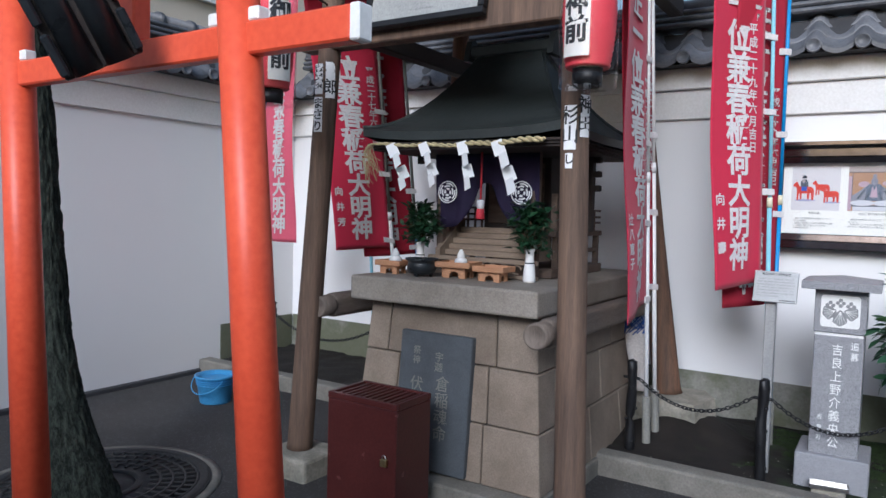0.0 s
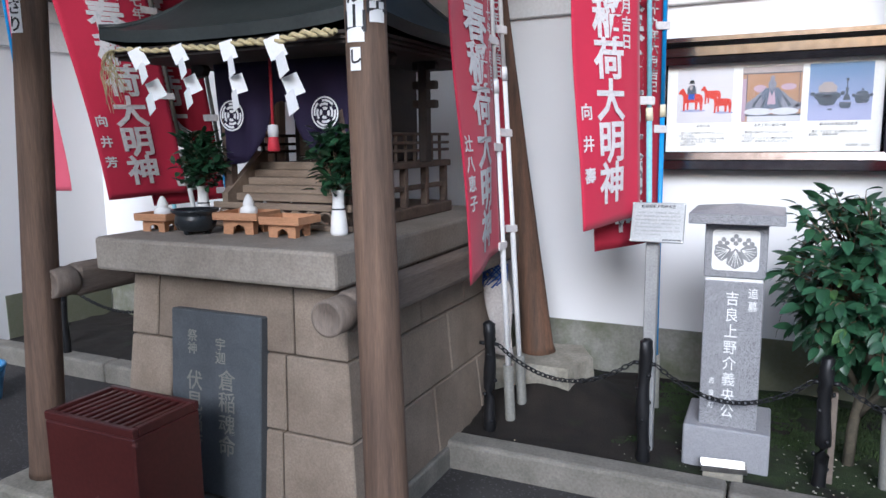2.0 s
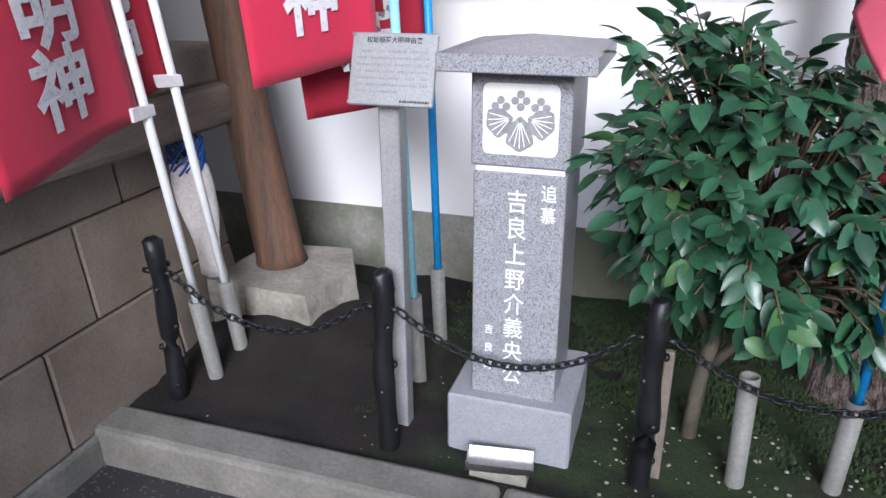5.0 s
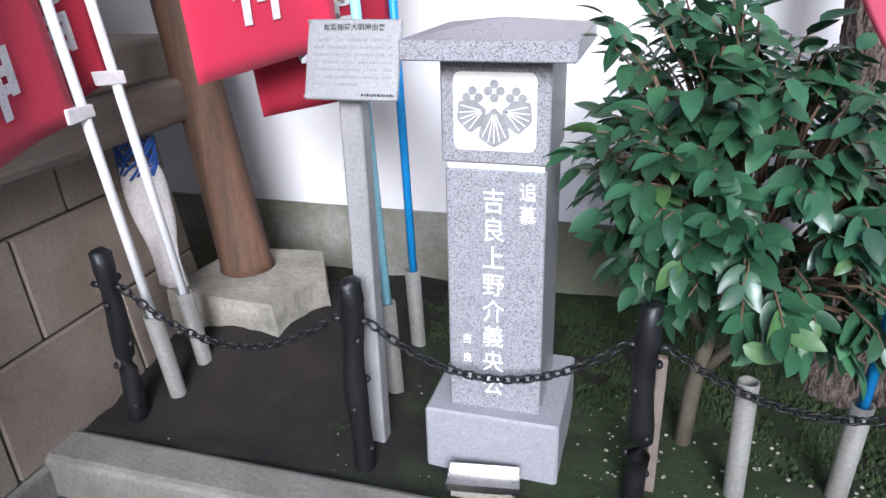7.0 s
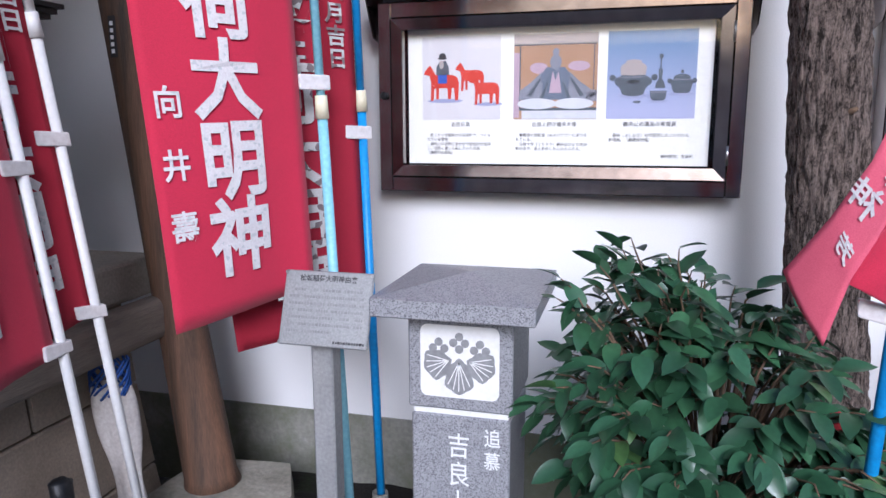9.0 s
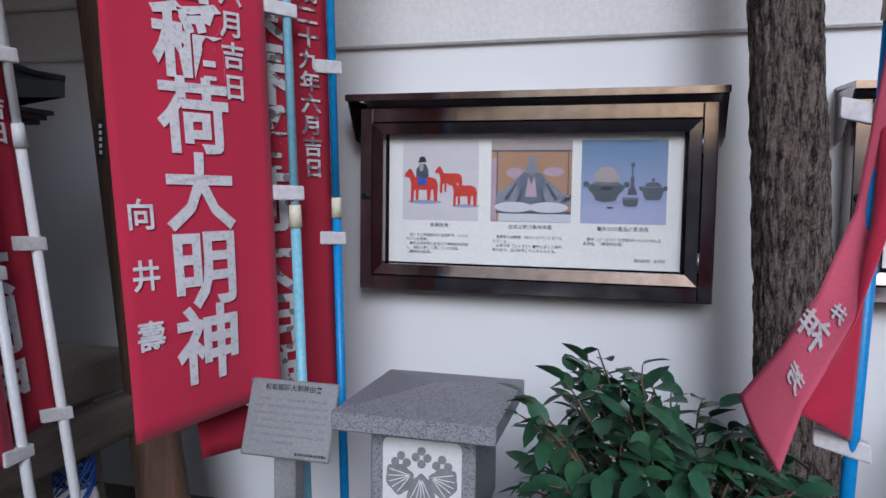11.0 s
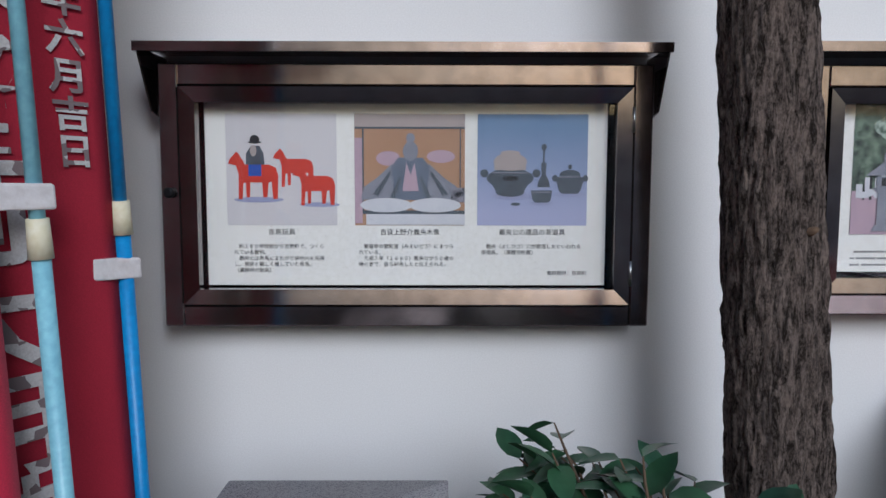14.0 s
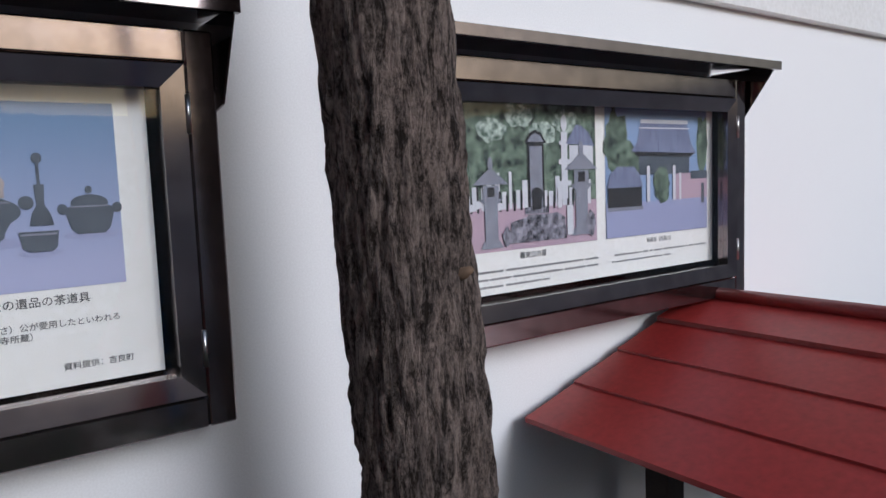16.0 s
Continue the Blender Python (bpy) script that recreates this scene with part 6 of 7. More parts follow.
on_poster("mat_shape", [rect(0.205, 0.449, 1.536, 1.563)], P_WHITE, ph2, 2)
on_poster("dais_shape", [rect(0.196, 0.449, 1.563, 1.572)], P_IRON, ph2, 2)
ph3 = on_poster("photograph", [rect(0.48, 0.752, 1.535, 1.809)], P_TEA, poster, 0, "photograph of iron tea utensils on blue")
on_poster("ring_shape", [oval(0.575, 1.588, 0.012, 0.004), oval(0.497, 1.664, 0.010, 0.010), oval(0.626, 1.664, 0.010, 0.010), oval(0.672, 1.652, 0.007, 0.008), oval(0.747, 1.652, 0.007, 0.008), oval(0.709, 1.68, 0.005, 0.006)], P_IRON, ph3, 1.5)
on_poster("shadow_shape", [oval(0.57, 1.607, 0.055, 0.009), oval(0.71, 1.612, 0.04, 0.007), oval(0.64, 1.59, 0.03, 0.006)], P_LILAC, ph3, 1)
on_poster("brazier_shape", [oval(0.561, 1.652, 0.058, 0.024, 28), [(0.512, 1.645), (0.532, 1.610), (0.59, 1.610), (0.61, 1.645)], oval(0.561, 1.618, 0.036, 0.012)], P_IRON, ph3, 2)
on_poster("kettle_shape", [oval(0.561, 1.692, 0.041, 0.022, 28), rect(0.522, 0.600, 1.672, 1.690), oval(0.561, 1.714, 0.025, 0.006)], P_CREAM, ph3, 3)
on_poster("lid_edge", [rect(0.683, 0.735, 1.654, 1.6565), rect(0.516, 0.606, 1.664, 1.667), rect(0.616, 0.662, 1.616, 1.619)], P_STONE, ph3, 4)
on_poster("vent_shape", [oval(0.562, 1.651, 0.02, 0.006)], INK, ph3, 3)
on_poster("ladle_stand", [[(0.628, 1.63), (0.632, 1.648), (0.639, 1.66), (0.637, 1.69), (0.651, 1.69), (0.649, 1.66), (0.656, 1.648), (0.66, 1.63)], oval(0.644, 1.728, 0.007, 0.008), rect(0.642, 0.646, 1.69, 1.725)], P_IRON, ph3, 2)
on_poster("jar_shape", [oval(0.709, 1.648, 0.035, 0.012, 24), [(0.675, 1.648), (0.682, 1.622), (0.69, 1.614), (0.728, 1.614), (0.736, 1.622), (0.743, 1.648)], oval(0.709, 1.660, 0.026, 0.013, 20)], P_IRON, ph3, 2)
on_poster("bowl_shape", [[(0.613, 1.622), (0.617, 1.598), (0.625, 1.592), (0.655, 1.592), (0.662, 1.598), (0.665, 1.622)]], P_IRON, ph3, 3)


def caption(words, size, x, z, parent, align="CENTER", mat=INK):
    part("caption", lettering(words, size, pose(x, yp - 0.001, z), vertical=False, depth=0.0002, align=align), mat, parent)


caption("赤馬玩具", 0.017, -0.005, 1.512, poster)
caption("吉良上野介義央木像", 0.0165, 0.313, 1.512, poster)
caption("義央公の遺品の茶道具", 0.0165, 0.617, 1.512, poster)
for words, x, z in (("　約１８０年程前から吉良町で、つくら", -0.125, 1.478), ("れている置物。", -0.125, 1.463), ("　義央公は赤馬にまたがり領地内を巡視", -0.125, 1.448), ("し、領民と親しく接していた赤馬。", -0.125, 1.433), ("（農耕用の駄馬）", -0.125, 1.418),
                    ("　華蔵寺の御影堂（みえいどう）にまつら", 0.185, 1.478), ("れている。", 0.185, 1.463), ("　元禄３年（１６９０）義央公が５０歳の", 0.185, 1.448), ("時の姿で、自ら彩色したと伝えられる。", 0.185, 1.433),
                    ("　義央（よしひさ）公が愛用したといわれる", 0.49, 1.478), ("茶道具。（華蔵寺所蔵）", 0.49, 1.463), ("資料提供：吉良町", 0.655, 1.411)):
    caption(words, 0.0125, x, z, poster, "LEFT")

case2, yf = display_case(1.27, 2.385, 1.32, 1.92, "dark polished steel display case with glass over two photographs", 0.09)
poster2 = tagged(part("photo_poster", block(bmesh.new(), 1.378, 2.305, yp, yp + 0.004, 1.42, 1.86), PAPER), "cream poster sheet with two photographs of temple grounds", "poster")
q1 = on_poster("photograph", [rect(1.41, 1.826, 1.514, 1.836)], P_GREEN, poster2, 0, "photograph of stone lanterns and tombs under trees")


def ragged(cx, cz, rx, rz, seed, n=22, amp=0.35):
    """An uneven clump for the printed pictures."""
    o = []
    for k in range(n):
        a = 2 * math.pi * k / n
        r = 1 + amp * noise.noise((math.cos(a) * 2.2 + seed, math.sin(a) * 2.2, seed * 1.7))
        o.append((cx + rx * r * math.cos(a), cz + rz * r * math.sin(a)))
    return o


def stone_lantern(x, z, k):
    """Cap, fire box, shelf, shaft and foot of a stone lantern, k high from its foot at z."""
    return [rect(x - 0.09 * k, x + 0.09 * k, z + 0.08 * k, z + 0.48 * k), [(x - 0.16 * k, z), (x + 0.16 * k, z), (x + 0.11 * k, z + 0.08 * k), (x - 0.11 * k, z + 0.08 * k)],
            [(x - 0.10 * k, z + 0.48 * k), (x + 0.10 * k, z + 0.48 * k), (x + 0.17 * k, z + 0.54 * k), (x - 0.17 * k, z + 0.54 * k)], rect(x - 0.11 * k, x + 0.11 * k, z + 0.54 * k, z + 0.68 * k),
            [(x - 0.25 * k, z + 0.69 * k), (x + 0.25 * k, z + 0.69 * k), (x + 0.13 * k, z + 0.78 * k), (x + 0.04 * k, z + 0.85 * k), (x - 0.04 * k, z + 0.85 * k), (x - 0.13 * k, z + 0.78 * k)], oval(x, z + 0.91 * k, 0.035 * k, 0.08 * k, 10)]


prand = random.Random(8)
on_poster("light_leaves", [ragged(1.50 + 0.075 * k, 1.79 + 0.022 * prand.uniform(-1, 1), 0.042, 0.026, k) for k in range(4)], P_BRANCH, q1, 1)
on_poster("ground_shape", [[(1.41, 1.514), (1.826, 1.514), (1.826, 1.615), (1.70, 1.612), (1.41, 1.622)]], P_PINK, q1, 1)
on_poster("far_graves", [rect(x, x + prand.uniform(0.008, 0.016), 1.605, 1.605 + prand.uniform(0.03, 0.085)) for x in [1.42 + 0.0205 * k + prand.uniform(0, 0.006) for k in range(19)]], P_WHITE, q1, 1.5)
on_poster("grave_shades", [rect(x, x + 0.006, 1.60, 1.60 + prand.uniform(0.025, 0.07)) for x in [1.432 + 0.0205 * k + prand.uniform(0, 0.006) for k in range(18)]], INK, q1, 2)
on_poster("low_stones", [ragged(1.435 + 0.02 * k, 1.612 + 0.006 * (k % 2), 0.012, 0.009, k + 20, 12) for k in range(5)], P_WHITE, q1, 2.5)
on_poster("pagoda_shape", [rect(1.708, 1.728, 1.62, 1.775), oval(1.718, 1.795, 0.010, 0.02, 12), rect(1.700, 1.736, 1.70, 1.712), rect(1.702, 1.734, 1.745, 1.754), rect(1.696, 1.74, 1.65, 1.662)], P_WHITE, q1, 2.5)
on_poster("temple_roof", [[(1.722, 1.748), (1.82, 1.742), (1.80, 1.775), (1.775, 1.79), (1.757, 1.792), (1.742, 1.772)]], P_TILES, q1, 2.6)
on_poster("temple_wall", [rect(1.735, 1.815, 1.70, 1.744)], P_WHITE, q1, 2.4)
on_poster("tomb_edge", [[(1.602, 1.605), (1.652, 1.605), (1.652, 1.748), (1.660, 1.75), (1.645, 1.772), (1.627, 1.779), (1.609, 1.772), (1.594, 1.75), (1.602, 1.748)]], INK, q1, 3)
on_poster("tomb_shape", [rect(1.608, 1.646, 1.608, 1.742), [(1.602, 1.752), (1.652, 1.752), (1.641, 1.766), (1.627, 1.771), (1.613, 1.766)]], P_STONE, q1, 3.4)
on_poster("tomb_plinth", [rect(1.590, 1.664, 1.590, 1.606), rect(1.598, 1.656, 1.570, 1.589)], P_RUBBLE, q1, 3.4)
on_poster("urn_shape", [oval(1.627, 1.633, 0.018, 0.017), rect(1.612, 1.642, 1.60, 1.622)], INK, q1, 4)
on_poster("rock_edging", [[(1.545, 1.528), (1.72, 1.528), (1.715, 1.578), (1.69, 1.59), (1.60, 1.586), (1.548, 1.575)]], P_RUBBLE, q1, 4.4)
on_poster("side_stone", [rect(1.722, 1.742, 1.535, 1.605), rect(1.693, 1.706, 1.60, 1.65)], P_WHITE, q1, 4.8)
on_poster("stone_lantern_shape", stone_lantern(1.492, 1.522, 0.20), P_STONE, q1, 4.6)
on_poster("stone_lantern_shape", stone_lantern(1.772, 1.532, 0.225), P_STONE, q1, 4.6)
on_poster("lantern_window", [rect(1.482, 1.502, 1.634, 1.654), rect(1.760, 1.784, 1.658, 1.682)], INK, q1, 5)
on_poster("dark_shrub", [ragged(1.803, 1.56, 0.018, 0.03, 41), ragged(1.535, 1.545, 0.012, 0.02, 44)], P_RUBBLE, q1, 4.9)
q2 = on_poster("photograph", [rect(1.86, 2.276, 1.514, 1.836)], P_BLUE, poster2, 0, "photograph of a temple gate under a blue sky")
on_poster("tree_shape", [ragged(1.90, 1.75, 0.045, 0.075, 3), ragged(1.945, 1.70, 0.045, 0.05, 5), ragged(2.255, 1.745, 0.024, 0.08, 7)], P_GREEN, q2, 1)
on_poster("gate_roof", [[(1.955, 1.728), (2.225, 1.722), (2.205, 1.748), (2.185, 1.80), (1.995, 1.803), (1.98, 1.752)]], P_TILES, q2, 2)
on_poster("roof_ridge", [rect(1.992, 2.188, 1.799, 1.809), rect(1.985, 2.195, 1.786, 1.789)], P_WHITE, q2, 3)
on_poster("eave_shade", [[(1.962, 1.728), (2.22, 1.722), (2.20, 1.712), (1.98, 1.716)]], INK, q2, 3)
on_poster("gate_body", [rect(1.985, 2.195, 1.668, 1.715)], P_IRON, q2, 2.5)
on_poster("gate_pillar", [rect(2.015, 2.027, 1.598, 1.69), rect(2.122, 2.134, 1.598, 1.69), rect(2.150, 2.158, 1.598, 1.67)], P_WHITE, q2, 3.5)
on_poster("hedge_shape", [ragged(2.075, 1.642, 0.035, 0.048, 11)], P_GREEN, q2, 2.8)
on_poster("wall_shape", [rect(2.135, 2.276, 1.60, 1.668)], P_PINK, q2, 2.6)
on_poster("wall_shade", [rect(2.20, 2.276, 1.652, 1.674), rect(2.248, 2.262, 1.585, 1.64)], P_IRON, q2, 3)
on_poster("hall_shape", [rect(1.866, 1.995, 1.588, 1.638)], INK, q2, 3)
on_poster("hall_roof", [[(1.862, 1.638), (2.0, 1.638), (1.985, 1.672), (1.965, 1.69), (1.90, 1.69), (1.875, 1.672)]], P_TILES, q2, 3)
on_poster("hall_stone", [rect(1.866, 2.0, 1.580, 1.589)], P_STONE, q2, 3.4)
on_poster("ground_shape", [rect(1.86, 2.276, 1.514, 1.60)], P_LILAC, q2, 2)
caption("義央公の墓", 0.0165, 1.615, 1.493, poster2)
caption("華蔵寺（片岡山）", 0.014, 2.07, 1.493, poster2, mat=GREY_INK)
b = bmesh.new()
bars(b, 1.415, 1.83, 1.468, 3, 0.0165, 0.0058, yp - 0.0012, 0.93)
part("fine_print", b, GREY_INK, poster2)
b = bmesh.new()
bars(b, 1.88, 2.27, 1.468, 2, 0.0165, 0.005, yp - 0.0012, 0.9)
part("fine_print", b, GREY_INK, poster2)


# ---- trees ----
def trunk_mesh(points, radii, segs=96, rows=300, ridge=0.009, seed=0.0):
    b = bmesh.new()
    points = [Vector(p) for p in points]
    rings = []
    for i in range(rows + 1):
        s = i / rows * (len(points) - 1)
        k = min(int(s), len(points) - 2)
        f = s - k
        c = points[k].lerp(points[k + 1], f)
        r = radii[k] + (radii[k + 1] - radii[k]) * f
        ring = []
        for j in range(segs):
            a = 2 * math.pi * j / segs
            q = Vector((math.cos(a) * 4.2, math.sin(a) * 4.2, c.z * 5.0 + seed))
            q += noise.noise_vector(q * 1.3) * 0.6
            dist = noise.voronoi(Vector((q.x * 1.15, q.y * 1.15, q.z * 1.3)))[0]
            d = min(dist[1] - dist[0], 0.45) / 0.45
            rr = r * (1 + 0.03 * math.sin(2 * a + c.z * 2)) + ridge * (d - 0.6) + 0.004 * noise.noise(q * 4) + 0.003 * noise.noise(q * 9)
            ring.append(b.verts.new((c.x + rr * math.cos(a), c.y + rr * math.sin(a), c.z)))
        rings.append(ring)
    for r0, r1 in zip(rings, rings[1:]):
        for j in range(segs):
            b.faces.new((r0[j], r0[(j + 1) % segs], r1[(j + 1) % segs], r1[j])).smooth = True
    b.faces.new(rings[-1])
    return b


def tree(label, points, radii, bark, crown_at, seed):
    t = thing("tree", label, "tree", points[0])
    part("trunk", trunk_mesh(points, radii, seed=seed), bark, t)
    tips = []
    top = Vector(points[-1])
    for k in range(7):
        a = k * 0.9 + seed
        p1 = top + Vector((math.cos(a) * 0.5, math.sin(a) * 0.5, 0.35 + 0.1 * (k % 3)))
        p2 = top + Vector((math.cos(a) * 1.0, math.sin(a) * 1.0, 0.9 + 0.2 * (k % 2)))
        part("limb", tube(bmesh.new(), [top - Vector((0, 0, 0.1 * k)), p1, p2], [radii[-1] * 0.6, 0.035, 0.012], 8), bark, t)
        tips += [p1, p2]
    bm = bmesh.new()
    for p in tips:
        for k in range(26):
            q = p + Vector((random.gauss(0, 0.22), random.gauss(0, 0.22), random.gauss(0, 0.16)))
            join(bm, leaf_mesh(0.11, 0.05, 0.2, 3), Matrix.Translation(q) @ Euler((random.uniform(-0.6, 0.8), random.uniform(-0.6, 0.6), random.uniform(0, 6.28))).to_matrix().to_4x4())
    tagged(part("crown", bm, LEAF, t), kind="stuff")


tree("slender tree with furrowed grey-brown bark beside the wall", [(1.16, 4.84, 0.0), (1.145, 4.84, 0.25), (1.095, 4.84, 0.9), (1.046, 4.842, 1.6), (0.993, 4.845, 2.4), (0.88, 4.85, 4.6)], [0.145, 0.112, 0.100, 0.092, 0.088, 0.072], BARK, None, 0.0)
tree("dark mossy leaning tree trunk in an iron grating", [(-2.88, 2.0, -0.02), (-2.90, 2.0, 0.2), (-2.92, 2.0, 0.31), (-2.975, 2.0, 0.55), (-3.03, 2.0, 0.81), (-3.09, 2.0, 1.345), (-3.148, 2.0, 1.88), (-3.25, 1.97, 2.6), (-3.55, 1.85, 4.6)], [0.25, 0.18, 0.15, 0.115, 0.098, 0.087, 0.082, 0.078, 0.06], MOSSY_BARK, None, 5.0)
# twig stub and hanging fruit on the near tree
stub = part("twig_stub", tube(bmesh.new(), [(1.068, 4.772, 1.545), (1.083, 4.752, 1.55), (1.09, 4.744, 1.556)], [0.010, 0.008, 0.004], 8), TWIG, bpy.data.objects["tree"])


def grating(cx, cy, r):
    g = thing("tree_grating", "round cast-iron tree grating flush with the asphalt", "grating", (cx, cy, 0))
    for a, b in ((r, r - 0.05), (0.22, 0.18)):
        part("rim", lathe(bmesh.new(), [(a, 0.0), (a, 0.012), (b, 0.012), (b, 0.0)], (cx, cy, 0.0), 56), CAST_IRON, g)
    for k in range(5):
        rr = 0.25 + k * 0.062
        n = int(2 * math.pi * rr / 0.055)
        bar = bmesh.new()
        block(bar, rr, rr + 0.048, -0.007, 0.007, 0.0, 0.01)
        bar.normal_update()
        me = bpy.data.meshes.new("bar")
        bar.to_mesh(me)
        bar.free()
        me.materials.append(CAST_IRON)
        part("ring", lathe(bmesh.new(), [(rr + 0.048, 0.0), (rr + 0.048, 0.0112), (rr + 0.060, 0.0112), (rr + 0.060, 0.0)], (cx, cy, 0), 56), CAST_IRON, g)
        for i in range(n):
            o = new("bar", me)
            o.parent = g
            o.matrix_world = pose(cx, cy, 0.0, 0, 0, 360 * i / n)
    # flat black disc just above the ground, painting the shade between the bars
    part("shade_sheet", lathe(bmesh.new(), [(r - 0.01, 0.003), (0.0005, 0.0035)], (cx, cy, 0), 40), INK, g, "flat black sheet painting the shade under the bars")
    part("surround", lathe(bmesh.new(), [(r + 0.06, 0.0), (r + 0.06, 0.006), (r + 0.002, 0.006), (r + 0.002, 0.0)], (cx, cy, 0), 56), KERB, g, "pale concrete surround")


grating(-2.95, 2.2, 0.55)


def bush():
    """A glossy camellia: a forked stem, arching twigs, and leaves set in turn along each twig, with gaps between."""
    rnd = random.Random(41)
    t = thing("camellia_bush", "rounded camellia bush with glossy dark green leaves", "bush", (0.70, 4.45, 0.09))
    part("stem", tube(bmesh.new(), [(0.69, 4.45, 0.05), (0.70, 4.44, 0.28), (0.73, 4.43, 0.5), (0.76, 4.43, 0.75), (0.80, 4.42, 0.98)], [0.024, 0.021, 0.018, 0.013, 0.007], 10), STEM, t)
    part("stem", tube(bmesh.new(), [(0.70, 4.44, 0.30), (0.80, 4.42, 0.46), (0.93, 4.42, 0.62), (1.03, 4.42, 0.78)], [0.016, 0.013, 0.010, 0.006], 8), STEM, t)
    part("stem", tube(bmesh.new(), [(0.72, 4.43, 0.42), (0.63, 4.41, 0.58), (0.54, 4.39, 0.76), (0.50, 4.40, 0.92)], [0.014, 0.012, 0.009, 0.005], 8), STEM, t)
    c, R = Vector((0.775, 4.43, 0.85)), Vector((0.365, 0.30, 0.375))
    twigs = bmesh.new()
    leaves = []
    for k in range(390):
        u = rnd.uniform(-0.92, 1)
        a = rnd.uniform(0, 6.283)
        s = rnd.choice((1.0, 0.98, 0.93, 0.84, 0.66))
        ring = math.sqrt(max(0, 1 - u * u))
        d = Vector((ring * math.cos(a), ring * math.sin(a), u))
        if s > 0.7 and noise.noise(d * 3.1 + Vector((9, 4, 2))) < -0.30:
            continue
        bump = 1 + 0.17 * noise.noise(d * 2.6 + Vector((3, 1, 7)))
        full = (abs(d.x) ** 3.2 + abs(d.y) ** 3.2 + abs(d.z) ** 3.2) ** (-1 / 3.2)
        p = c + Vector((d.x * R.x, d.y * R.y, d.z * R.z)) * s * bump * (0.35 + 0.65 * full)
        if p.z > c.z:
            p.z -= min(1.0, (p.z - c.z) / 0.2) * max(0.0, p.x - 0.74) * 0.6
        else:
            p.x = c.x + (p.x - c.x) * (1 - 0.22 * (c.z - p.z) / 0.42)
        p.x -= 0.15 * (p.z - c.z)
        if p.z < 0.40:
            continue
        out = (p - c).normalized()
        base = c + (p - c) * 0.5 + Vector((0, 0, -0.10))
        mid = (base + p) / 2 + Vector((0, 0, 0.03))
        grow = (out + Vector((rnd.uniform(-0.5, 0.5), rnd.uniform(-0.5, 0.5), -0.15 if u > -0.2 else -0.4))).normalized()
        tip = p + grow * 0.035
        tube(twigs, [base, mid, p, tip], [0.0042, 0.0034, 0.0024, 0.0014], 5)
        n = rnd.randint(5, 8)
        side = grow.cross(Vector((0, 0, 1)))
        side = side.normalized() if side.length > 0.05 else Vector((1, 0, 0))
        for i in range(n):
            f = i / (n - 1)
            q = mid.lerp(p, 0.2 + f) if f < 0.8 else p.lerp(tip, (f - 0.8) * 5)
            hand = 1 if i % 2 else -1
            fwd = (Vector((grow.x, grow.y, grow.z * 0.5)) * (0.5 + 0.4 * f) + side * hand * rnd.uniform(0.4, 1.0) * (1.15 - 0.6 * f) + Vector((0, 0, rnd.uniform(-0.8, 0.35)))).normalized()
            face = (Vector((0, 0, 0.85)) + out * 0.6 + Vector((rnd.uniform(-0.55, 0.55), rnd.uniform(-0.55, 0.55), 0)))
            face = (face - fwd * face.dot(fwd)).normalized()
            m = Matrix((fwd.cross(face), fwd, face)).transposed().to_4x4()
            m.translation = q
            leaves.append(m @ Matrix.Scale(rnd.uniform(0.72, 1.08), 4))
    tagged(part("twig", twigs, TWIG, t), kind="stuff")
    kinds = []
    for cup, mat in ((0.10, LEAF), (0.24, LEAF), (0.16, LEAF_PALE)):
        lb = leaf_mesh(0.080, 0.040, cup, 6)
        lb.normal_update()
        me = bpy.data.meshes.new("leaf")
        lb.to_mesh(me)
        lb.free()
        me.materials.append(mat)
        kinds.append(me)
    near = sorted(range(len(leaves)), key=lambda i: leaves[i].translation.y)[:300]
    chosen = set(near)
    for i in near:
        o = new("leaf", kinds[2] if i % 17 == 0 else kinds[i % 2])
        o.parent = t
        o.matrix_parent_inverse = t.matrix_world.inverted()
        o.matrix_basis = leaves[i]
    rest = bmesh.new()
    for i, m in enumerate(leaves):
        if i not in chosen:
            join(rest, leaf_mesh(0.080, 0.040, 0.10 if i % 2 else 0.24, 5), m)
    tagged(part("foliage", rest, LEAF_MASS, t), kind="stuff")
    part("flower_bud", lathe(bmesh.new(), [(0.004, 0), (0.016, 0.008), (0.02, 0.02), (0.015, 0.034), (0.002, 0.04)], (1.0, 4.33, 0.90), 12), LANTERN_RED, t, "small red flower")


bush()


# ---- small loose things ----
def bucket():
    x, y = -3.76, 3.61
    t = thing("bucket", "light blue plastic bucket with a wire handle", "bucket", (x, y, 0))
    part("shell", lathe(bmesh.new(), [(0.11, 0.0), (0.112, 0.01), (0.138, 0.185), (0.150, 0.19), (0.150, 0.205), (0.135, 0.205), (0.108, 0.02), (0.001, 0.018)], (x, y, 0), 32), BUCKET_BLUE, t)
    for k in range(3):
        z = 0.135 + 0.016 * k
        part("rib", lathe(bmesh.new(), [(0.132 + 0.003 * k, z), (0.137 + 0.003 * k, z + 0.003), (0.133 + 0.003 * k, z + 0.006)], (x, y, 0), 32), BUCKET_BLUE, t)
    pts = [(x + 0.152 * math.cos(a), y - 0.10 * math.sin(a) - 0.06, 0.185 - 0.10 * math.sin(a)) for a in [math.pi * k / 14 for k in range(15)]]
    part("handle", tube(bmesh.new(), pts, 0.004, 7), BUCKET_BLUE, t)


bucket()


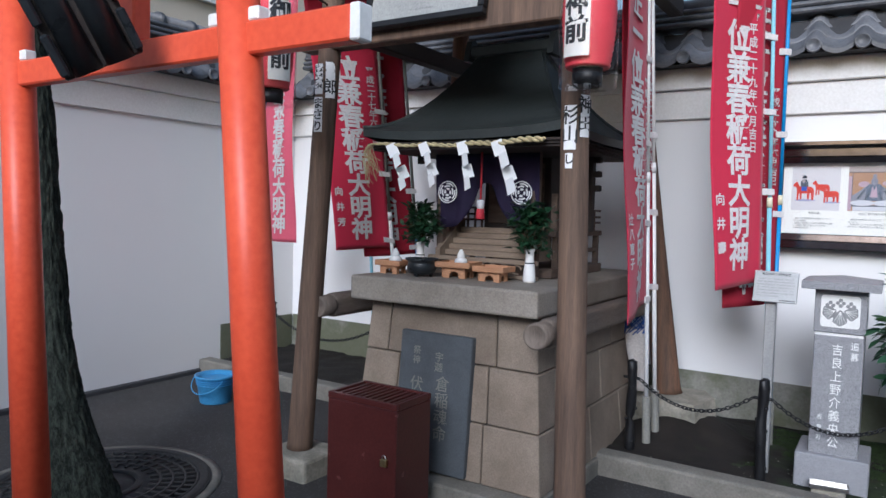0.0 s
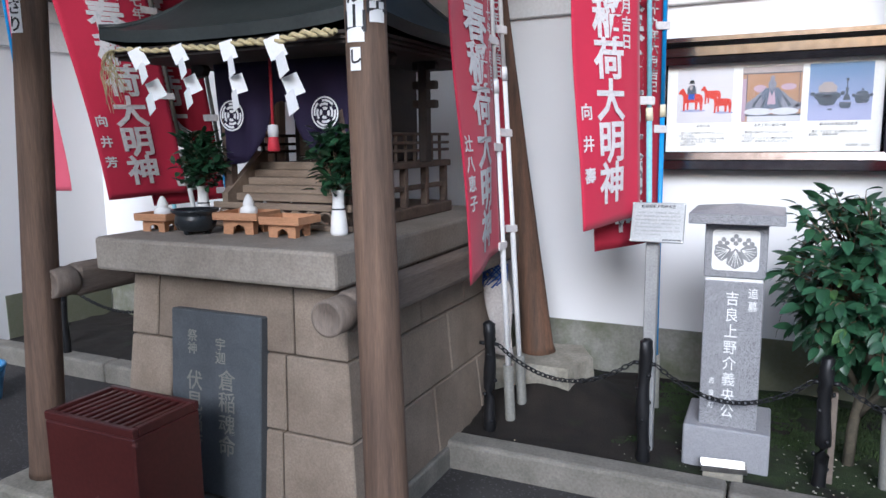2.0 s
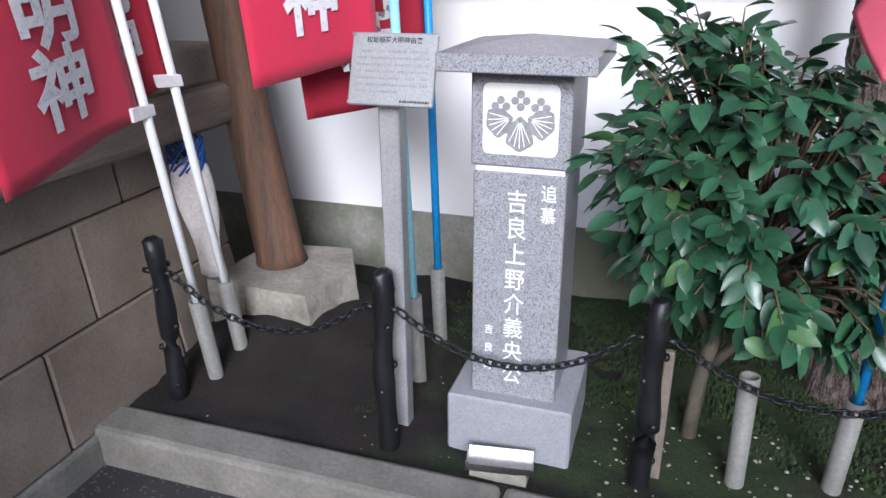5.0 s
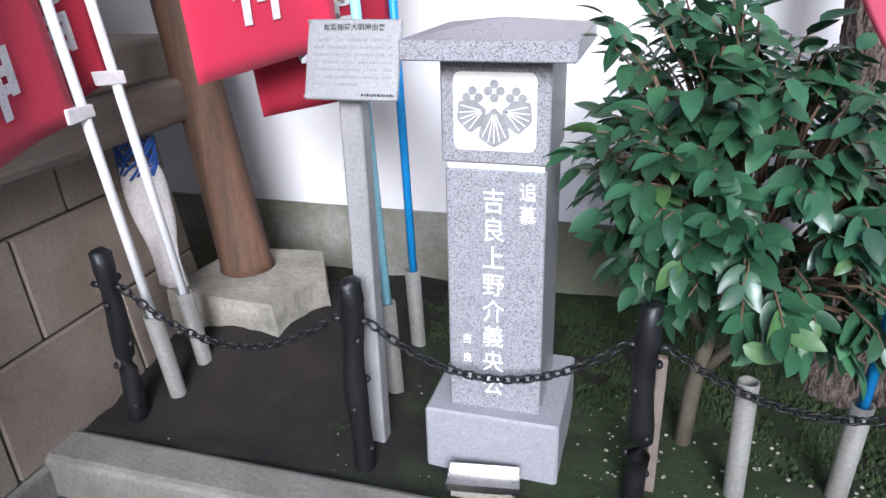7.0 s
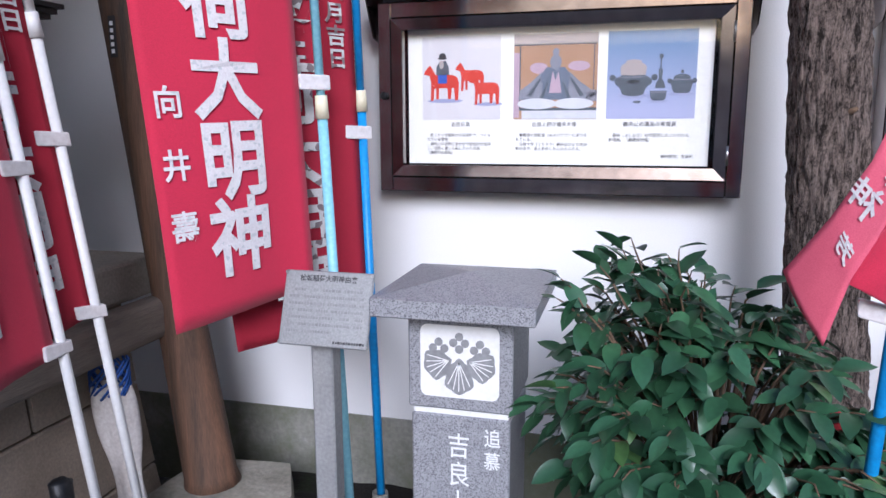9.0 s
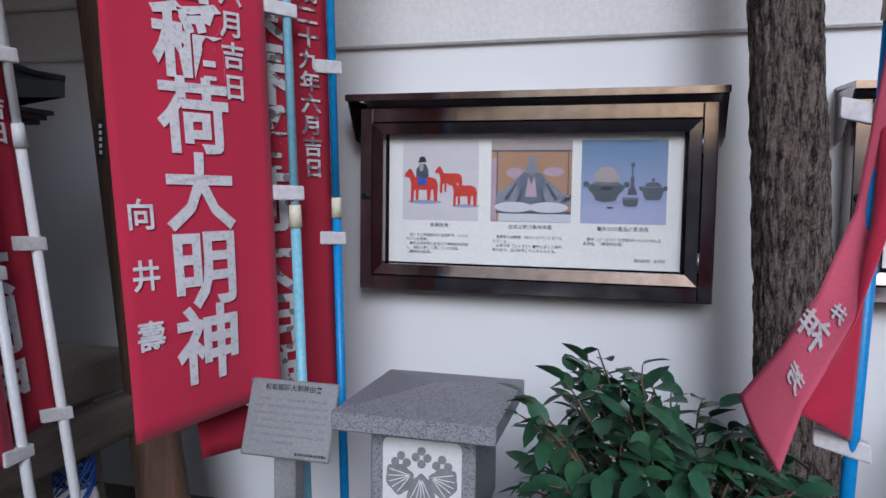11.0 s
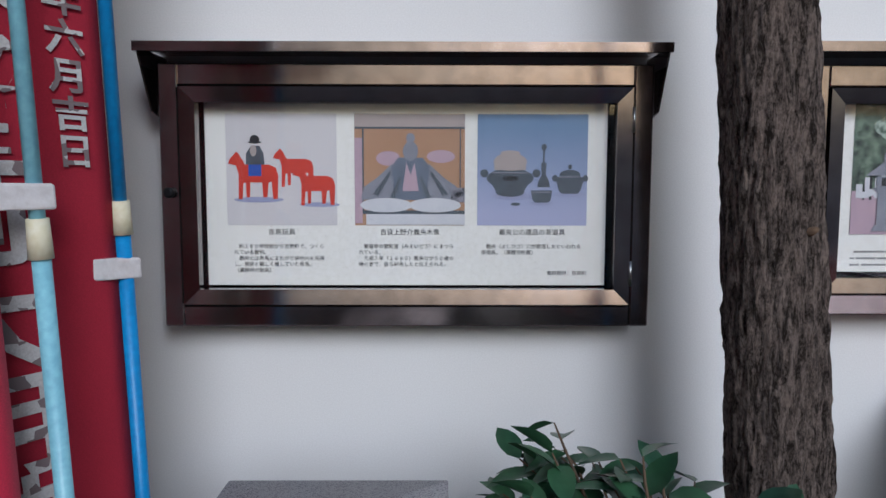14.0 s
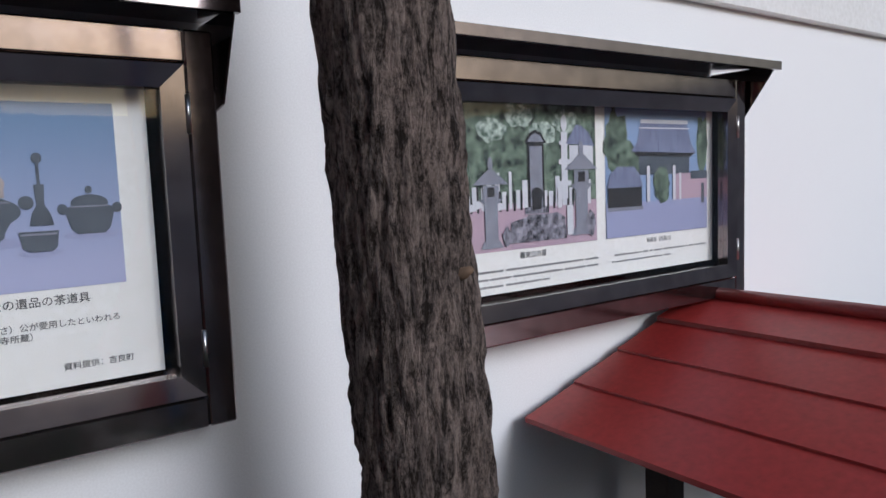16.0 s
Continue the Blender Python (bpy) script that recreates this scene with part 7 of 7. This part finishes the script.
def sack():
    t = thing("hanging_bag", "off-white cloth bag with blue netting at its mouth", "bag", (-0.87, 4.46, 0.4))
    b = bmesh.new()
    rows, seg = 14, 28
    rings = []
    for i in range(rows + 1):
        u = i / rows
        w = 0.064 - 0.012 * u + 0.010 * math.sin(u * 6)
        ring = []
        for j in range(seg):
            a = 2 * math.pi * j / seg
            f = 1 + 0.10 * math.sin(5 * a + u * 3) + 0.05 * noise.noise((math.cos(a) * 2, math.sin(a) * 2, u * 5))
            ring.append(b.verts.new((-0.89 + 0.05 * u + w * f * math.cos(a), 4.46 + 0.55 * w * f * math.sin(a), 0.77 - 0.38 * u)))
        rings.append(ring)
    for r0, r1 in zip(rings, rings[1:]):
        for j in range(seg):
            b.faces.new((r0[j], r1[j], r1[(j + 1) % seg], r0[(j + 1) % seg])).smooth = True
    b.faces.new(rings[-1][::-1])
    part("cloth", b, BAG, t)
    b = bmesh.new()
    for k in range(16):
        a = k * 0.39
        pts = [(-0.89 + 0.064 * math.cos(a + s * 0.35), 4.46 + 0.04 * math.sin(a + s * 0.35), 0.74 + 0.022 * s + 0.006 * math.sin(k * 3 + s)) for s in range(6)]
        tube(b, pts, 0.004, 5)
    tagged(part("netting", b, BLUE_NET, t, "blue netting"), kind="stuff")
    part("strap", tube(bmesh.new(), [(-0.89, 4.46, 0.83), (-0.88, 4.46, 0.86), (-0.87, 4.47, 0.87)], 0.005, 6), BLUE_NET, t)


sack()

tray = thing("steel_tray", "shallow dented metal tray on the soil", "tray", (0.22, 4.115, 0.10))
tm = pose(0.225, 4.12, 0.135, 3, 0, 8)
for x0, x1, y0, y1, z0, z1 in ((-0.085, 0.085, -0.035, 0.035, 0.0, 0.004), (-0.085, 0.085, -0.037, -0.0352, 0.0, 0.022), (-0.085, 0.085, 0.0352, 0.037, 0.0, 0.022), (-0.087, -0.0852, -0.037, 0.037, 0, 0.022), (0.0852, 0.087, -0.037, 0.037, 0, 0.022)):
    b = bmesh.new()
    block(b, x0, x1, y0, y1, z0, z1)
    b.transform(tm)
    part("floor_panel" if z1 < 0.01 else "rim", b, STEEL, tray)
part("foot_block", block(bmesh.new(), 0.15, 0.30, 4.09, 4.15, 0.07, 0.134), ROUGH_STONE, tray)
stake = tagged(part("wooden_stake", block(bmesh.new(), 0.598, 0.622, 4.235, 4.255, 0.02, 0.47, 0.003), GREY_WOOD), "grey wooden stake beside the chain post", "stake")


# ---- small roof of the well at the wall ----
def well_roof():
    t = thing("well_roof", "small gabled roof of dark red sheet metal on posts", "roof", (2.5, 4.6, 0.09))
    d = Vector((0.0, -1.0, 0))
    r0, e0 = Vector((2.26, 5.225, 1.318)), Vector((1.605, 5.225, 1.10))
    L = 1.5
    n = 4
    for side in (0, 1):
        for i in range(n):
            u0, u1 = i / n, (i + 1) / n
            def at(u):
                p = r0.lerp(e0, u)
                if side:
                    off = p - r0
                    along = off.dot(d)
                    perp = off - d * along
                    p = r0 + d * along - Vector((perp.x, perp.y, 0)) + Vector((0, 0, perp.z))
                return p
            a, b2 = at(u0 - 0.012 if i else u0), at(u1)
            b = bmesh.new()
            up = Vector((0, 0, 0.010 + 0.006 * (i == 0)))
            lo = Vector((0, 0, 0.004))
            q = [a + lo, a + lo + d * L, b2 + up, b2 + up + d * L]
            vs = [b.verts.new(v) for v in (q[0], q[1], q[3], q[2])] + [b.verts.new(v - Vector((0, 0, 0.012))) for v in (q[0], q[1], q[3], q[2])]
            for f in ((0, 1, 2, 3), (7, 6, 5, 4), (0, 4, 5, 1), (1, 5, 6, 2), (2, 6, 7, 3), (3, 7, 4, 0)):
                b.faces.new([vs[k] for k in f])
            bmesh.ops.recalc_face_normals(b, faces=b.faces)
            part("roof_sheet", b, RED_ROOF, t)
    part("ridge_cap", tube(bmesh.new(), [r0 + Vector((0, 0, 0.012)), r0 + d * L + Vector((0, 0, 0.012))], 0.02, 8), RED_ROOF, t)
    for v in (d * 0.12, d * (L - 0.12)):
        for s in (0.45, -0.45):
            off = (e0 - r0) - d * (e0 - r0).dot(d)
            foot = r0 + v + Vector((off.x, off.y, 0)) * s
            part("roof_post", block(bmesh.new(), foot.x - 0.035, foot.x + 0.035, foot.y - 0.035, foot.y + 0.035, 0.02, 1.318 + off.z * abs(s) - 0.01, 0.004), DARK_WOOD, t)


well_roof()


# ---- roof corner of a notice board near the gate ----
def notice_roof():
    t = thing("notice_board", "old notice board post with a narrow dark tiled roof", "notice board", (-1.46, 0.70, 0))
    a, b2 = Vector((-1.36, 1.26, 1.83)), Vector((-1.444, 0.66, 2.862))
    d = (b2 - a).normalized()
    side = Vector((0.54, 0.81, 0.22))
    side = (side - d * side.dot(d)).normalized()
    up = side.cross(d)
    m = Matrix((side, d, up)).transposed().to_4x4()
    m.translation = a
    L = (b2 - a).length
    bm = bmesh.new()
    block(bm, -0.105, 0.105, 0, L, -0.02, 0.01, 0.004)
    bm.transform(m)
    part("roof_board", bm, DARK_WOOD, t)
    for x in (-0.043, 0.043):
        for i in range(5):
            c = bmesh.new()
            y0 = i * L / 5
            pts, k = [], 9
            ring0, ring1, ring2 = [], [], []
            for j in range(k):
                an = math.pi * j / (k - 1)
                r = 0.038
                ring0.append(c.verts.new((x + r * math.cos(an), y0, 0.01 + r * 0.8 * math.sin(an))))
                ring1.append(c.verts.new((x + r * 0.92 * math.cos(an), y0 + L / 5 + 0.02, 0.006 + r * 0.7 * math.sin(an))))
                ring2.append(c.verts.new((x + r * 0.7 * math.cos(an), y0, 0.01 + r * 0.55 * math.sin(an))))
            for j in range(k - 1):
                c.faces.new((ring0[j], ring0[j + 1], ring1[j + 1], ring1[j])).smooth = True
                c.faces.new((ring0[j], ring2[j], ring2[j + 1], ring0[j + 1]))
            c.transform(m)
            part("roof_tile", c, BLACK_POT, t)
    for s in (-1, 1):
        for i in range(9):
            c = bmesh.new()
            block(c, s * 0.098 - 0.012, s * 0.098 + 0.012, i * L / 9 + 0.01, (i + 1) * L / 9 - 0.01, 0.012, 0.035, 0.006)
            c.transform(m)
            part("edge_tile", c, BLACK_POT, t)
    part("post", block(bmesh.new(), -1.50, -1.42, 0.66, 0.74, 0.0, 2.80, 0.005), DARK_WOOD, t)


notice_roof()


# ---- neighbours and closing walls ----
nb = thing("apartment_building", "beige tiled neighbour building behind the side wall", "building", (-9.5, 6, 0))
part("building_wall", block(bmesh.new(), -12, -7.2, 0.5, 12, 0, 9.0), BUILDING, nb)
part("cornice", block(bmesh.new(), -12, -7.12, 0.4, 12.1, 4.05, 4.25), PLASTER_TRIM, nb)
for i in range(5):
    for k in range(2):
        part("window", block(bmesh.new(), -7.203, -7.16, 1.4 + i * 2.1, 2.5 + i * 2.1, 4.8 + k * 2.2, 6.0 + k * 2.2, 0.01), DARK_STEEL, nb)
w = part("wall_south", block(bmesh.new(), LEFT_X - 0.16, RIGHT_X + 0.16, FRONT_Y - 0.16, FRONT_Y - 0.001, -0.2, 2.62), PLASTER)
structure(w, "plain white plaster boundary wall behind the entrance", "wall")


# ---- moss patches, gravel and fallen bits in the bed ----
def moss_patch(cx, cy, rx, ry, seed, n=900):
    bm = bmesh.new()
    for k in range(n):
        a, s = random.uniform(0, 6.283), math.sqrt(random.random())
        x, y = cx + rx * s * math.cos(a), cy + ry * s * math.sin(a)
        if noise.noise((x * 6, y * 6, seed)) < -0.15 or y > 5.24 or y < 4.08:
            continue
        r, h = random.uniform(0.004, 0.011), random.uniform(0.004, 0.014)
        z = 0.097
        c = [bm.verts.new((x + r * math.cos(j * 1.571), y + r * math.sin(j * 1.571), z)) for j in range(4)]
        tp = bm.verts.new((x + random.uniform(-0.003, 0.003), y, z + 0.010 + h * 0.7))
        for j in range(4):
            bm.faces.new((c[j], c[(j + 1) % 4], tp))
    tagged(part("moss", bm, MOSS), "low green moss on the damp soil", "moss", kind="stuff")


moss_patch(-0.25, 4.35, 0.12, 0.10, 1)
moss_patch(0.35, 4.85, 0.55, 0.36, 2, 6000)
moss_patch(1.3, 4.75, 0.7, 0.45, 3, 5000)
moss_patch(-0.6, 4.5, 0.08, 0.08, 5, 500)
moss_patch(-0.12, 4.85, 0.22, 0.32, 6, 1600)


def grit(n, x0, x1, y0, y1, z, s0, s1, mat, name, label):
    bm = bmesh.new()
    for k in range(n):
        p = Vector((random.uniform(x0, x1), random.uniform(y0, y1), z))
        s = random.uniform(s0, s1)
        r = bmesh.ops.create_icosphere(bm, subdivisions=1, radius=s, matrix=Matrix.Translation(p) @ Matrix.Diagonal((1, random.uniform(0.6, 1), 0.6, 1))) if k < 400 else None
    tagged(part(name, bm, mat), label, name.replace("_", " "), kind="stuff")


grit(130, 0.45, 1.4, 4.08, 4.5, 0.11, 0.002, 0.007, ROUGH_STONE, "loose_grit", "pale grit and chips on the soil")
grit(80, -0.95, 0.6, 4.08, 4.6, 0.11, 0.002, 0.005, ROUGH_STONE, "loose_grit", "scattered pale chips on the soil")


# ---- low greenery under the well roof and a crack in the plaster ----
def fern(x, y, h, label):
    t = thing("shrub", label, "shrub", (x, y, 0.09))
    bm, lv = bmesh.new(), bmesh.new()
    for k in range(16):
        a = random.uniform(0, 6.283)
        r = random.uniform(0.05, 0.22)
        hh = h * random.uniform(0.6, 1.0)
        pts = [Vector((x, y, 0.05)), Vector((x + r * 0.4 * math.cos(a), y + r * 0.4 * math.sin(a), 0.05 + hh * 0.6)), Vector((x + r * math.cos(a), y + r * math.sin(a), 0.05 + hh))]
        tube(bm, pts, [0.005, 0.004, 0.002], 5)
        for i in range(14):
            u = 0.35 + 0.65 * i / 13
            p = pts[0].lerp(pts[1], u * 2) if u < 0.5 else pts[1].lerp(pts[2], u * 2 - 1)
            join(lv, leaf_mesh(0.06, 0.026, 0.25, 3), Matrix.Translation(p) @ Euler((random.uniform(-0.2, 0.9), random.uniform(-0.5, 0.5), random.uniform(0, 6.283))).to_matrix().to_4x4())
    tagged(part("stem", bm, TWIG, t), kind="stuff")
    tagged(part("foliage", lv, SAKAKI, t), kind="stuff")


fern(1.80, 4.86, 0.86, "dark leafy shrub under the small red roof")
fern(1.55, 4.62, 0.55, "low dark leafy shrub beside the tree")
bm = bmesh.new()
pts = [(0.40 + 0.012 * noise.noise((k * 0.9, 0, 3)) + 0.002 * k, 0.40 + 0.012 * k) for k in range(18)]
for (xa, za), (xb, zb) in zip(pts, pts[1:]):
    bm.faces.new([bm.verts.new(v) for v in ((xa - 0.001, WALL_Y - 0.0015, za), (xa + 0.0012, WALL_Y - 0.0015, za), (xb + 0.0012, WALL_Y - 0.0015, zb), (xb - 0.001, WALL_Y - 0.0015, zb))])
part("crack", bm, DADO, bpy.data.objects["wall_north"], "thin dark crack in the plaster")
